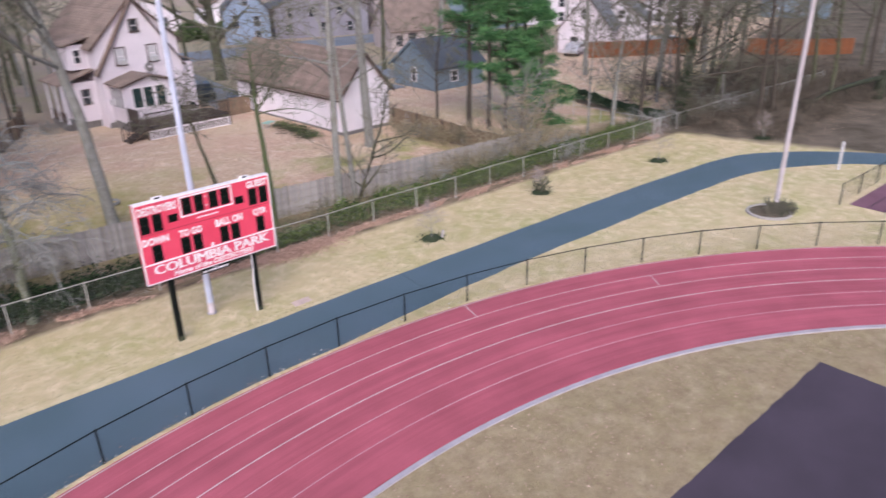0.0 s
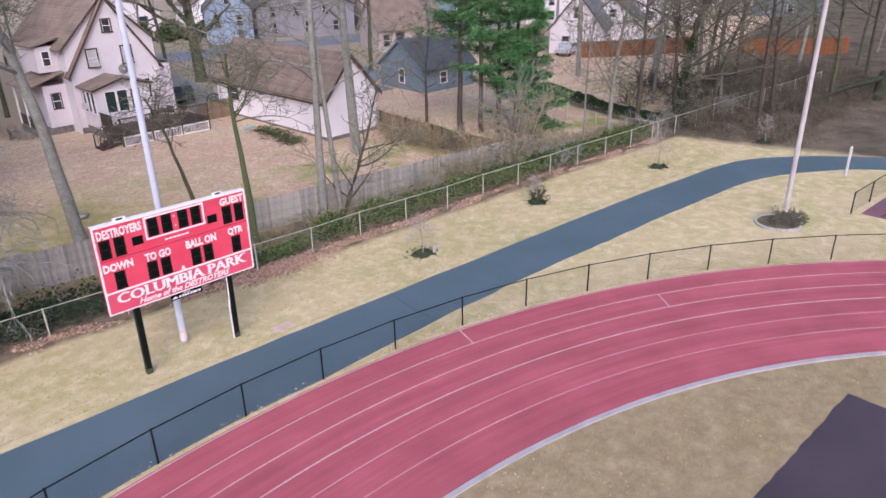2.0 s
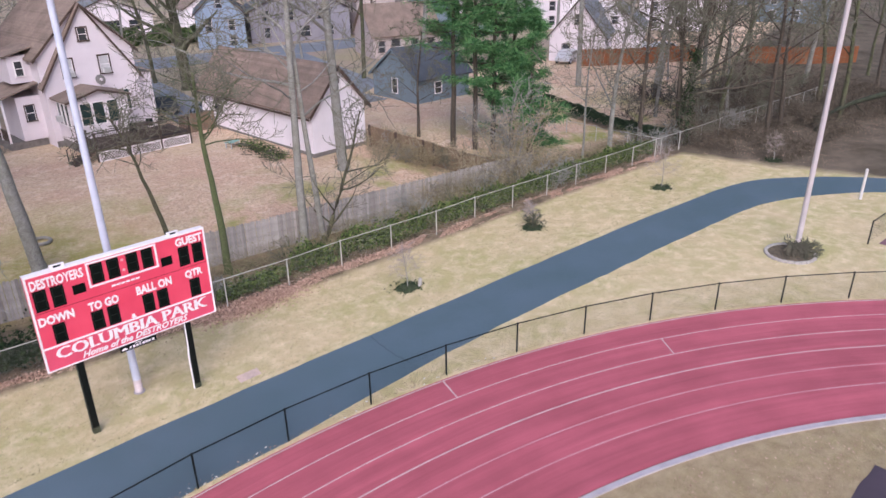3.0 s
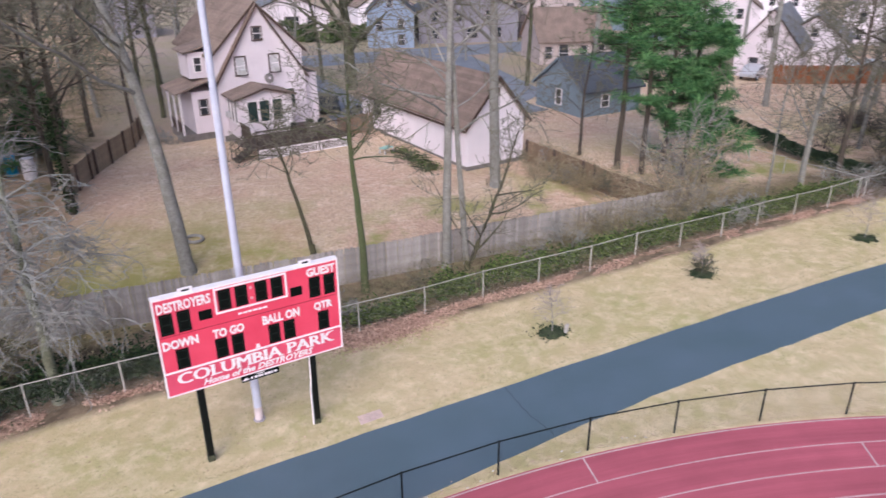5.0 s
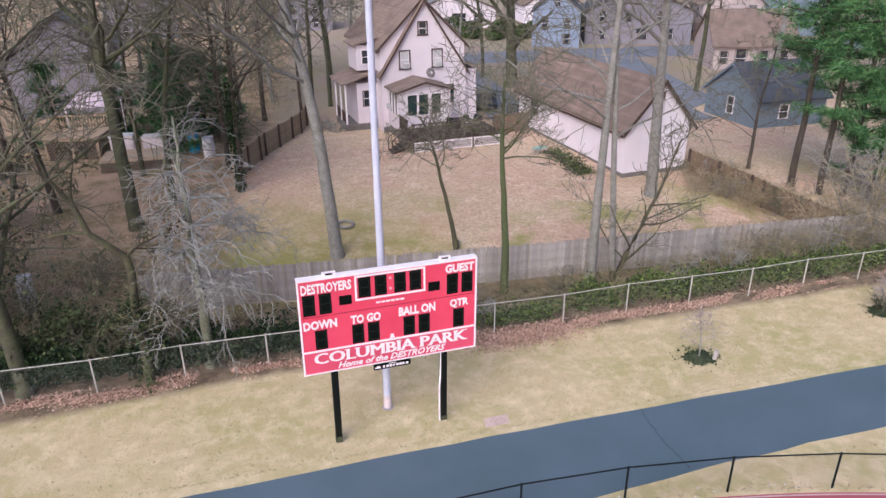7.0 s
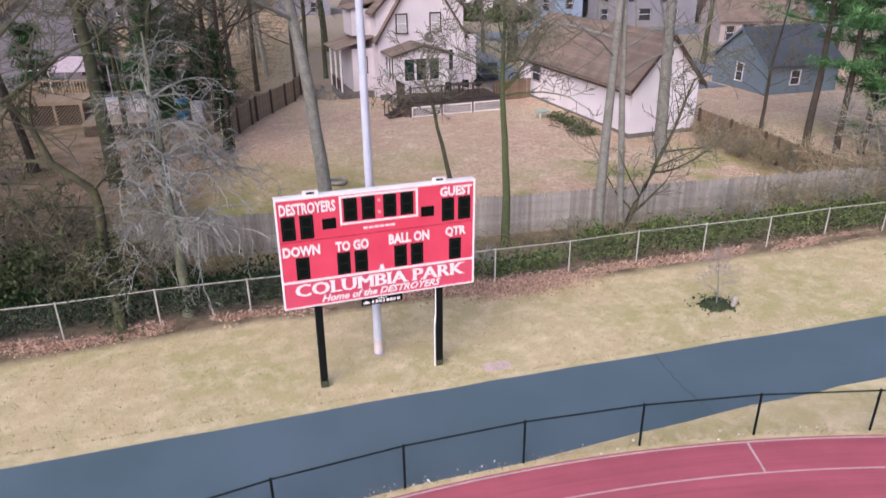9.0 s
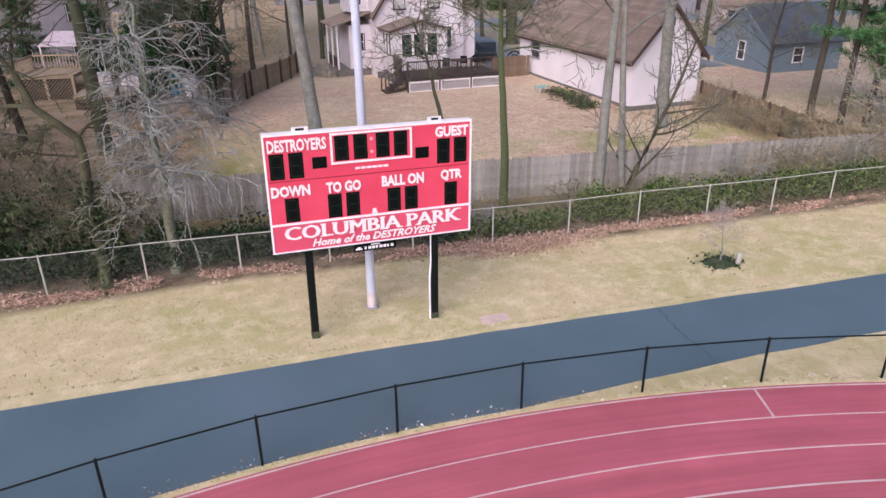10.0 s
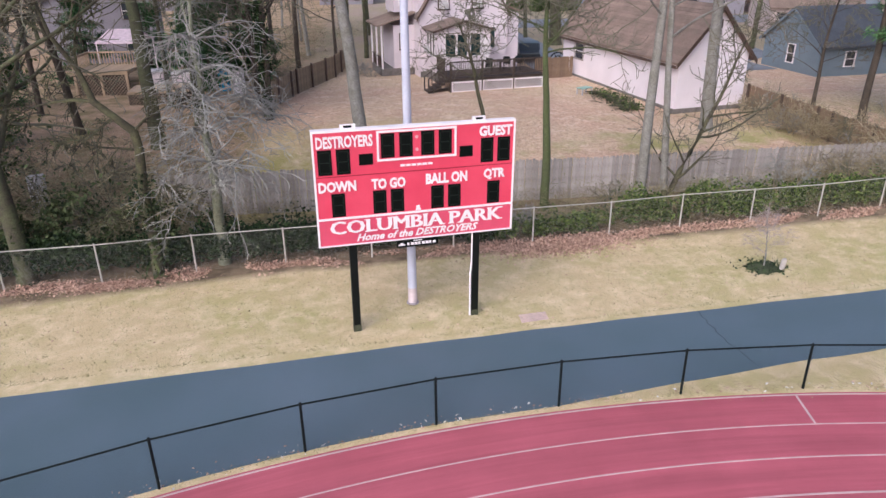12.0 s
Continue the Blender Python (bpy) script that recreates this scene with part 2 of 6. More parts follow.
def rod(bm, a, c, r0, r1=None, n=8):
    a, c = Vector(a), Vector(c)
    d = c - a
    m = Matrix.Translation((a + c) / 2) @ d.to_track_quat("Z", "Y").to_matrix().to_4x4()
    bmesh.ops.create_cone(bm, cap_ends=True, segments=n, radius1=r0, radius2=r0 if r1 is None else r1, depth=d.length, matrix=m)
    return bm


def rods(*q, n=8):
    bm = bmesh.new()
    for a in q:
        rod(bm, *a, n=n)
    return bm


def slab(bm, pts, thick, axis):
    """A flat polygon pts (3D) thickened by the vector axis * thick."""
    vs = [bm.verts.new(p) for p in pts]
    f = bm.faces.new(vs)
    r = bmesh.ops.extrude_face_region(bm, geom=[f])
    bmesh.ops.translate(bm, verts=[v for v in r["geom"] if isinstance(v, bmesh.types.BMVert)], vec=Vector(axis) * thick)
    bmesh.ops.recalc_face_normals(bm, faces=bm.faces)
    return bm


def gz(x, y):
    """Height of the ground: level in the park, rising a metre into the yards."""
    s = min(max((y - 33.0) / 13.0, 0.0), 1.0)
    return 1.05 * s * s * (3 - 2 * s) * 0.6 + 1.05 * s * 0.4


def strokes(lines, sides=5):
    """Tubes along polylines: lines of (points, radii). Returns verts and faces."""
    V, F = [], []
    for pts, rad in lines:
        p = np.array(pts)
        k = len(p)
        d = np.gradient(p, axis=0)
        d /= np.linalg.norm(d, axis=1)[:, None] + 1e-9
        up = np.where(np.abs(d[:, 2:3]) > 0.9, [[1.0, 0, 0]], [[0, 0, 1.0]])
        u = np.cross(d, up)
        u /= np.linalg.norm(u, axis=1)[:, None] + 1e-9
        w = np.cross(d, u)
        s = sides if rad[0] > 0.06 else (4 if rad[0] > 0.02 else 3)
        b0 = len(V)
        for i in range(k):
            for j in range(s):
                a = 2 * math.pi * j / s
                V.append(tuple(p[i] + rad[i] * (math.cos(a) * u[i] + math.sin(a) * w[i])))
        for i in range(k - 1):
            for j in range(s):
                a, c = b0 + i * s + j, b0 + i * s + (j + 1) % s
                F.append((a, c, c + s, a + s))
    return V, F


# ---- ground, track and paths ----
def axis_steps(fine0, fine1, step, far):
    a = list(np.arange(fine0, fine1 + 1e-6, step))
    lo, hi, s = fine0, fine1, step
    left, right = [], []
    while lo > -far:
        s *= 1.5
        lo -= s
        left.append(lo)
    s = step
    while hi < far:
        s *= 1.5
        hi += s
        right.append(hi)
    return left[::-1] + a + right


def make_ground():
    xs, ys = axis_steps(-20, 100, 2.0, 900), axis_steps(-30, 110, 1.0, 900)
    V, F = [], []
    for y in ys:
        for x in xs:
            bumpy = 0.05 * noise.noise(Vector((x * 0.15, y * 0.15, 0))) if y > 34 else 0.0
            V.append((x, y, gz(x, y) + bumpy))
    w = len(xs)
    for j in range(len(ys) - 1):
        for i in range(w - 1):
            F.append((j * w + i, j * w + i + 1, (j + 1) * w + i + 1, (j + 1) * w + i))
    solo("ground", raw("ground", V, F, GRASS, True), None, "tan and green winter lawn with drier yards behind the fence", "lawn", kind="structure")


# the two edges of the bend: centre and radius
INNER, OUTER = (9.91, -17.0, 29.30), (10.1, -19.55, 38.82)


def bend(u, deg):
    """A point of the bend: u from 0 (kerb) to 1 (outer edge), deg clockwise from the y axis."""
    cx, cy, r = [a + (c - a) * u for a, c in zip(INNER, OUTER)]
    t = radians(deg)
    return cx + r * math.sin(t), cy + r * math.cos(t)


def ribbon(name, u0, u1, z0, z1, a0, a1, material, step=1.0):
    V, F = [], []
    n = max(1, round((a1 - a0) / step))
    for i in range(n + 1):
        d = a0 + (a1 - a0) * i / n
        p, q = bend(u0, d), bend(u1, d)
        V += [(*p, z0), (*p, z1), (*q, z1), (*q, z0)]
    for i in range(n):
        a = 4 * i
        for k in range(3):
            F.append((a + k, a + k + 1, a + 5 + k, a + 4 + k))
    return raw(name, V, F, material)


def make_track():
    t = tagged(new("running_track", ribbon("running_track", 0.0, 1.0, -0.05, 0.012, -75, 100, TRACK)), "faded red rubber running track curving round the bend", "running track", kind="structure")
    for u, w, paint in ((0.213, 0.0026, FAINTLINE), (0.366, 0.0026, FAINTLINE), (0.520, 0.0036, LINE), (0.674, 0.0028, LINE), (0.828, 0.0026, LINE)):
        part("lane_line", ribbon("lane_line", u - w, u + w, 0.010, 0.0165, -75, 100, paint), None, t, "worn white painted lane line" if paint is LINE else "lane line worn almost to the red rubber")
    part("lane_line", ribbon("lane_line", 0.985, 0.992, 0.010, 0.0165, -75, 100, LINE), None, t, "worn white painted lane line")
    for d, u0, u1 in ((9.75, 0.832, 0.985), (23.65, 0.678, 0.826)):
        if u1 > u0:
            part("stagger_mark", ribbon("stagger_mark", u0, u1, 0.010, 0.0175, d, d + 0.09, LINE, 0.09), None, t, "white stagger mark across one lane")
    k = ribbon("kerb", -0.034, -0.008, -0.05, 0.055, -75, 100, KERB)
    part("kerb", k, None, t, "pale concrete kerb along the inner lane")


def make_path():
    """The walk: straight beside the track, then bending away to the right."""
    far = [(-60, 22.2), (-20, 22.55), (-3, 22.76), (6, 22.95), (14, 23.05), (24, 23.0), (32, 22.95), (39, 22.75), (43.8, 22.5), (47.0, 21.75), (49.5, 20.1), (51.6, 18.2), (53.5, 15.8), (56, 11.7), (60, 4), (66, -8)]
    near = [(10.5, 19.55), (14.2, 19.75), (20, 19.98), (25, 20.02), (29, 19.95), (34, 19.9), (39, 19.72), (42.5, 19.45), (45.05, 18.65), (48.2, 16.95), (50.5, 14.85), (53, 10.9), (57, 2.6), (63, -9.5)]
    near = [(x, y) for x, y in near if x > 13]

    def smooth(p, n=6):
        q = []
        for i in range(len(p) - 1):
            a, b, c, d = [Vector(p[min(max(k, 0), len(p) - 1)]) for k in (i - 1, i, i + 1, i + 2)]
            for s in range(n):
                t = s / n
                q.append(0.5 * (2 * b + (c - a) * t + (2 * a - 5 * b + 4 * c - d) * t * t + (3 * b - a - 3 * c + d) * t ** 3))
        return [tuple(v) for v in q] + [p[-1]]

    near = [bend(1.03, d) for d in range(-75, 3, 2)] + smooth(near)
    far = smooth(far)
    rnd = random.Random(5)
    far = [(x, y + rnd.uniform(-0.03, 0.03)) for x, y in far]
    near = [(x, y + (rnd.uniform(-0.04, 0.04) if x > 9 else 0)) for x, y in near]
    bm = bmesh.new()
    slab(bm, [(*p, -0.06) for p in far[::-1] + near], 0.074, (0, 0, 1))
    bmesh.ops.triangulate(bm, faces=[f for f in bm.faces if len(f.verts) > 4])
    p = solo("path", bm, ASPHALT, "blue-grey asphalt walking path with a crack across it", "path", kind="structure")
    rnd = random.Random(9)
    line = [(16.62 - 0.14 * math.sin(3.1 * s) + rnd.uniform(-0.05, 0.05), 23.0 - 3.05 * s, 0.0175) for s in np.linspace(0, 1, 18)]
    V, F = strokes([(line, [0.015 - 0.006 * abs(s - 0.4) for s in np.linspace(0, 1, 18)])])
    part("crack", raw("crack", [(x, y, 0.0155 + (z - 0.0175) * 0.15) for x, y, z in V], F, mat("crack_shade", (0.045, 0.058, 0.07), 0.9, bump=0)), None, p, "dark crack in the asphalt")


def make_pads():
    bm = bmesh.new()
    rnd = random.Random(3)
    edge = []
    for a, c in (((8.0, 6.25), (23.4, 6.6)), ((23.4, 6.6), (24.1, -30)), ((24.1, -30), (8, -30)), ((8, -30), (8.0, 6.25))):
        n = int(math.dist(a, c) / 0.35)
        for i in range(n):
            s = i / n
            edge.append((a[0] + (c[0] - a[0]) * s + rnd.uniform(-0.025, 0.025), a[1] + (c[1] - a[1]) * s + rnd.uniform(-0.025, 0.025), -0.05))
    slab(bm, edge, 0.062, (0, 0, 1))
    bmesh.ops.triangulate(bm, faces=[f for f in bm.faces if len(f.verts) > 4])
    solo("infield_pad", bm, PATCHM, "dark purple-brown rubber pad with ragged grass edges", "sports pad", kind="structure")
    bm = bmesh.new()
    slab(bm, [(11.2, 23.5, -0.03), (12.05, 23.55, -0.03), (12.1, 24.0, -0.03), (11.25, 23.98, -0.03)], 0.042, (0, 0, 1))
    solo("ground_slab", bm, mat("pink_concrete", (0.66, 0.50, 0.46), 0.9), "flat pinkish concrete slab set in the lawn", "slab")


make_ground()
make_track()
make_path()
make_pads()


# ---- fences ----
def lattice(width, z0, z1, pitch, r, material, name):
    """Chain-link fabric: crossing diagonal wires in a panel of that width, along x from 0."""
    V, F = [], []
    h = z1 - z0
    k = -h
    while k < width:
        for s in (1, -1):
            a, c = max(k, 0.0), min(k + h, width)
            if c - a > 0.01:
                za, zc = (z0 + a - k, z0 + c - k) if s > 0 else (z1 - (a - k), z1 - (c - k))
                b0, y = len(V), 0.002 * s
                V += [(a - r, y, za), (a + r, y, za), (c + r, y, zc), (c - r, y, zc), (a, y + r * s, za), (c, y + r * s, zc)]
                F += [(b0, b0 + 1, b0 + 2, b0 + 3), (b0 + 1, b0 + 4, b0 + 5, b0 + 2), (b0 + 4, b0, b0 + 3, b0 + 5)]
        k += pitch
    return raw(name, V, F, material)


def link_fence(name, pts, height, post_r, rail_r, material, label, pitch, wire, tops=True):
    f = thing(name, pose(0, 0, 0), label, "fence", kind="structure")
    post = mesh_of("post", rods(((0, 0, -0.2), (0, 0, height + 0.03), post_r), ((0, 0, height + 0.03), (0, 0, height + 0.06), post_r * 1.15, post_r * 0.3)), material)
    panels = {}
    for i, (x, y) in enumerate(pts):
        o = part("post", post, None, f)
        o.location = (x, y, gz(x, y))
        if i + 1 < len(pts):
            x1, y1 = pts[i + 1]
            d = round(math.dist((x, y), (x1, y1)), 2)
            if d not in panels:
                panels[d] = (lattice(d, 0.03, height, pitch, wire, material, "fabric"), mesh_of("top_rail", rod(bmesh.new(), (0, 0, height), (d, 0, height), rail_r, n=6), material))
            for nm, me in zip(("fabric", "top_rail"), panels[d]):
                o = part(nm, me, None, f)
                o.matrix_basis = pose(x, y, gz(x, y), 0, 0, math.degrees(math.atan2(y1 - y, x1 - x)))
    return f


def fence_point(deg):
    t = radians(deg)
    return 10.1 + 39.02 * math.sin(t), -19.55 + 39.02 * math.cos(t)


link_fence("track_fence", [fence_point(1.1 + (4.58 if k > 0 else 4.45) * k) for k in range(-12, 20)], 1.26, 0.032, 0.024, BLACK, "low black vinyl chain-link fence round the track", 0.085, 0.0016)
cf_x = [-16.75 + 3.02 * k for k in range(0, 32)]
link_fence("boundary_fence", [(x, 29.25 + 0.08 * math.sin(x * 0.7)) for x in cf_x], 1.36, 0.030, 0.020, GALVDARK, "weathered galvanised chain-link fence along the park boundary", 0.085, 0.0014)


# ---- scoreboard and poles ----
FEET = {"L": ((0.13, "tb"),), "U": ((0.12, "t"), (0.88, "t")), "M": ((0.12, "tb"), (0.88, "tb")), "B": ((0.12, "tb"),), "I": ((0.5, "tb"),),
        "A": ((0.08, "b"), (0.92, "b")), "P": ((0.14, "tb"),), "R": ((0.12, "tb"), (0.9, "b")), "K": ((0.13, "tb"), (0.88, "tb"))}


def text_on(parent, words, x0, x1, z0, z1, material, y=-0.03, bold=0.012, slant=0.0, serif=False):
    cu = bpy.data.curves.new("lettering", "FONT")
    cu.body, cu.size, cu.extrude, cu.offset, cu.shear, cu.resolution_u = words, 1.0, 0.004, bold, slant, 2
    tmp = bpy.data.objects.new("lettering", cu)
    scene.collection.objects.link(tmp)
    me = bpy.data.meshes.new_from_object(tmp.evaluated_get(bpy.context.evaluated_depsgraph_get()))
    bpy.data.objects.remove(tmp)
    bpy.data.curves.remove(cu)
    co = np.array([v.co for v in me.vertices])
    lo, hi = co.min(0), co.max(0)
    for v in me.vertices:
        a, c = (v.co.x - lo[0]) / (hi[0] - lo[0]), (v.co.y - lo[1]) / (hi[1] - lo[1])
        v.co = (x0 + a * (x1 - x0), y - 0.004 * (v.co.z > 0), z0 + c * (z1 - z0))
    bm = bmesh.new()
    bm.from_mesh(me)
    left, found = set(bm.verts), []
    while left:
        seen, todo = set(), [left.pop()]
        while todo:
            v = todo.pop()
            seen.add(v)
            for e in v.link_edges:
                w = e.other_vert(v)
                if w in left:
                    left.discard(w)
                    todo.append(w)
        idx = {v: i for i, v in enumerate(seen)}
        faces = {f for v in seen for f in v.link_faces}
        found.append(([tuple(v.co) for v in seen], [[idx[v] for v in f.verts] for f in faces]))
    found.sort(key=lambda g: min(v[0] for v in g[0]))
    if serif:
        whole = []
        for V, F in found:
            a, c = min(v[0] for v in V), max(v[0] for v in V)
            if whole and min(c, whole[-1][3]) - a > 0.5 * (c - a):
                g = whole[-1]
                n = len(g[0])
                whole[-1] = (g[0] + V, g[1] + [[i + n for i in f] for f in F], g[2], max(c, g[3]))
            else:
                whole.append((V, F, a, c))
        found = [g[:2] for g in whole]
    for k, (V, F) in enumerate(found):
        if serif:
            a, c = min(v[0] for v in V), max(v[0] for v in V)
            n = len(V)
            V = [(v[0] + s, v[1] - 0.0005 * s / 0.024, v[2]) for s in (0.0, 0.024, 0.048) for v in V]
            F = [[i + n * k2 for i in f] for k2 in range(3) for f in F]
            for at, ends in FEET.get(words.replace(" ", "")[k], ()):
                x = a + (c + 0.048 - a) * at
                for e in ends:
                    zb = z0 if e == "b" else z1 - 0.034
                    n = len(V)
                    V = V + [(x + sx * 0.078, y - d, zb + h) for sx in (-1, 1) for d in (0.002, 0.0052) for h in (0, 0.034)]
                    F = F + [[n + i for i in f] for f in ((2, 6, 7, 3), (0, 1, 5, 4), (1, 3, 7, 5), (0, 4, 6, 2), (0, 2, 3, 1), (4, 5, 7, 6))]
        part("letter", raw("letter", V, F, material), None, parent, "white painted letter")
    bm.free()


def make_board():
    W, H = 5.49, 3.17
    b = thing("scoreboard", pose(5.54, 23.96, 2.775, 0, 0.5, 3.4), "red scoreboard with white lettering and black digits on posts", "scoreboard")
    part("cabinet", boxes((0, W, 0, 0.22, 0.80, H), bev=0.01), BOARDRED, b, "red steel cabinet")
    part("name_panel", boxes((0.0, W, 0.005, 0.16, 0, 0.775), bev=0.01), PANELRED, b, "faded red name panel under the cabinet")
    e = 0.042
    part("border", boxes((-0.012, W + 0.012, -0.022, 0.23, H + 0.003, H + 0.014), (-0.012, W + 0.012, -0.022, 0.03, H - e, H + 0.003), (-0.012, e, -0.020, 0.03, 0.80, H - e), (W - e, W + 0.012, -0.020, 0.03, 0.80, H - e), (0.0, W, -0.022, 0.02, 0.755, 0.815)), WHITE, b, "white painted border")
    part("border", boxes((-0.012, 0.04, -0.016, 0.03, -0.012, 0.755), (W - 0.04, W + 0.012, -0.016, 0.03, -0.012, 0.755), (0.04, W - 0.04, -0.016, 0.03, -0.012, 0.025)), WHITE, b, "white painted border")
    part("seam", boxes((e, W - e, -0.006, 0.02, 1.945, 1.965)), mat("seam_red", (0.30, 0.012, 0.03), 0.5, bump=0), b, "dark red seam between the panels")
    part("clock_frame", boxes((1.67, 3.83, -0.026, 0.02, 3.045, 3.10), (1.67, 3.83, -0.026, 0.02, 2.285, 2.34), (1.67, 1.725, -0.026, 0.02, 2.34, 3.045), (3.775, 3.83, -0.026, 0.02, 2.34, 3.045)), WHITE, b, "white frame round the clock")

    def digit(x0, x1, z0, z1):
        p = part("digit", boxes((x0, x1, -0.012, 0.02, z0, z1)), DIGIT, b, "unlit black digit panel")
        w, h, c = x1 - x0, z1 - z0, 0.045
        s = [(x0 + c, x1 - c, -0.016, 0, z0 + t * h - 0.012, z0 + t * h + 0.012) for t in (0.09, 0.5, 0.91)]
        s += [(x - 0.012, x + 0.012, -0.016, 0, z0 + h * a, z0 + h * q) for x in (x0 + c, x1 - c) for a, q in ((0.13, 0.46), (0.54, 0.87))]
        for q in s:
            part("segment", boxes(q), SEGMENT, p)

    for x0, z0, z1 in ((0.12, 2.01, 2.68), (0.60, 2.01, 2.68), (1.78, 2.37, 3.02), (2.27, 2.37, 3.02), (2.86, 2.37, 3.02), (3.34, 2.37, 3.02), (4.52, 2.04, 2.72), (5.00, 2.04, 2.72),
                       (0.41, 0.84, 1.49), (1.52, 0.84, 1.49), (2.0, 0.84, 1.49), (3.12, 0.84, 1.49), (3.60, 0.84, 1.49), (4.73, 0.84, 1.49)):
        digit(x0, x0 + 0.36, z0, z1)
    for x0, z0 in ((1.19, 2.22), (3.92, 2.24)):
        part("indicator", boxes((x0, x0 + 0.37, -0.012, 0.02, z0, z0 + 0.30)), DIGIT, b, "small unlit black indicator")
    for z in (2.54, 2.88):
        part("colon_dot", rods(((2.745, -0.012, z), (2.745, 0.02, z), 0.045), n=10), mat("pale_dot", (0.75, 0.42, 0.46), 0.5, bump=0), b, "pale clock colon dot")
    text_on(b, "DESTROYERS", 0.10, 1.57, 2.72, 3.04, WHITE, bold=0.035)
    text_on(b, "GUEST", 4.46, 5.40, 2.77, 3.06, WHITE, bold=0.045)
    text_on(b, "DOWN", 0.09, 1.08, 1.54, 1.84, WHITE, bold=0.045)
    text_on(b, "TO GO", 1.49, 2.41, 1.53, 1.83, WHITE, bold=0.045)
    text_on(b, "BALL ON", 2.97, 4.14, 1.55, 1.86, WHITE, bold=0.045)
    text_on(b, "QTR", 4.61, 5.23, 1.54, 1.86, WHITE, bold=0.045)
    text_on(b, "COLUMBIA PARK", 0.32, 5.12, 0.345, 0.715, WHITE, bold=0.0, serif=True)
    text_on(b, "Home of the DESTROYERS", 1.02, 4.47, 0.09, 0.31, WHITE, bold=0.032, slant=0.35)
    part("maker_mark", boxes(*[(2.29 + 0.15 * i, 2.29 + 0.15 * i + 0.125, -0.010, 0.01, 2.10, 2.16) for i in range(6)]), WHITE, b, "small row of unreadable white marks")
    part("sticker", boxes((2.70, 2.80, -0.010, 0.01, 0.85, 0.97), (2.68, 2.83, -0.008, 0.01, 0.83, 0.88)), WHITE, b, "small white sticker")
    for x, w in ((0.95, 0.40), (4.48, 0.36)):
        k = part("lifting_bracket", boxes((x - w / 2, x + w / 2, 0.03, 0.17, H + 0.016, H + 0.045), (x - w / 2, x - w / 2 + 0.08, 0.05, 0.15, H + 0.045, H + 0.11), (x + w / 2 - 0.08, x + w / 2, 0.05, 0.15, H + 0.045, H + 0.11), (x - w / 2, x + w / 2, 0.05, 0.15, H + 0.11, H + 0.13)), WHITE, b, "pale bracket on top of the cabinet")
        part("bolt", boxes((x - 0.1, x + 0.1, 0.06, 0.14, H + 0.047, H + 0.108)), BLACK, k, "black bolt block")
    for x in (0.92, 4.46):
        p = part("support_post", boxes((x - 0.102, x + 0.102, 0.06, 0.26, -3.0, 3.0), bev=0.008), POST, b, "black steel support post")
        part("post_foot", boxes((x - 0.11, x + 0.11, 0.052, 0.268, -2.9, -2.55), bev=0.01), FOOTMOSS, p, "grimy green-brown foot of the post")
    part("conduit", rods(((4.315, 0.1, -2.85), (4.31, 0.1, -1.35), 0.03), ((4.31, 0.1, -1.35), (4.345, 0.1, -0.95), 0.03), ((4.345, 0.1, -0.95), (4.36, 0.1, -0.02), 0.028)), WHITE, b, "white cable conduit beside the post")
    s = part("sponsor_sign", boxes((2.13, 3.32, -0.01, 0.05, -0.245, -0.025), bev=0.004), DIGIT, b, "narrow black sponsor sign hung under the board")
    part("marks", boxes(*[(2.42 + 0.105 * i, 2.42 + 0.105 * i + (0.085 if i % 3 else 0.06), -0.016, 0.03, -0.19, -0.11) for i in range(8)], (2.6, 2.85, -0.016, 0.03, -0.075, -0.05), (2.17, 2.36, -0.016, 0.03, -0.19, -0.15), (2.22, 2.31, -0.016, 0.03, -0.15, -0.11)), WHITE, s, "unreadable white marks")


def light_pole(x, y, r0, r1, h, label, paint):
    p = thing("light_pole", pose(x, y, 0), label, "light pole", "tall lighting poles")
    bm = bmesh.new()
    rod(bm, (0, 0, 0.02), (0, 0, h), r0, r1, 16)
    part("shaft", bm, paint, p, "pale tapered steel shaft")
    bm = bmesh.new()
    rod(bm, (0, 0, -0.1), (0, 0, 0.04), r0 * 1.45, r0 * 1.4, 16)
    part("base_plate", bm, KERB, p, "round concrete footing")
    bm = bmesh.new()
    rod(bm, (0, 0, 0.045), (0, 0, 0.55), r0 * 1.03, r0 * 1.0, 16)
    part("sleeve", bm, mat("pale_pink_paint", (0.70, 0.60, 0.64), 0.6), p, "pale painted sleeve at the foot")


make_board()
light_pole(8.27, 25.47, 0.138, 0.085, 17.0, "tall tapered grey steel light pole behind the scoreboard", GALV)
light_pole(37.75, 15.2, 0.135, 0.095, 17.0, "tall tapered pinkish-grey steel light pole in a planted ring", mat("weathered_pole_paint", (0.52, 0.465, 0.49), 0.6, vary=0.2, scale=1.2))


# ---- houses ----
SIDING = mat("white_siding", (0.76, 0.68, 0.735), 0.7, vary=0.1, scale=0.8, fine=0.05, fscale=30, bump=0.1)
STUCCO = mat("white_stucco", (0.85, 0.78, 0.84), 0.85, vary=0.1, scale=0.6, fine=0.06, fscale=60, bump=0.3)
SHINGLE = mat("brown_shingle", (0.27, 0.20, 0.165), 0.9, vary=0.3, scale=0.9, fine=0.3, fscale=35, bump=0.6, per=0.12)
DARKROOF = mat("dark_slate_shingle", (0.085, 0.095, 0.115), 0.9, vary=0.25, scale=0.9, fine=0.25, fscale=35, bump=0.5)
GREYROOF = mat("grey_shingle", (0.21, 0.215, 0.24), 0.9, vary=0.25, scale=0.9, fine=0.25, fscale=35, bump=0.5)
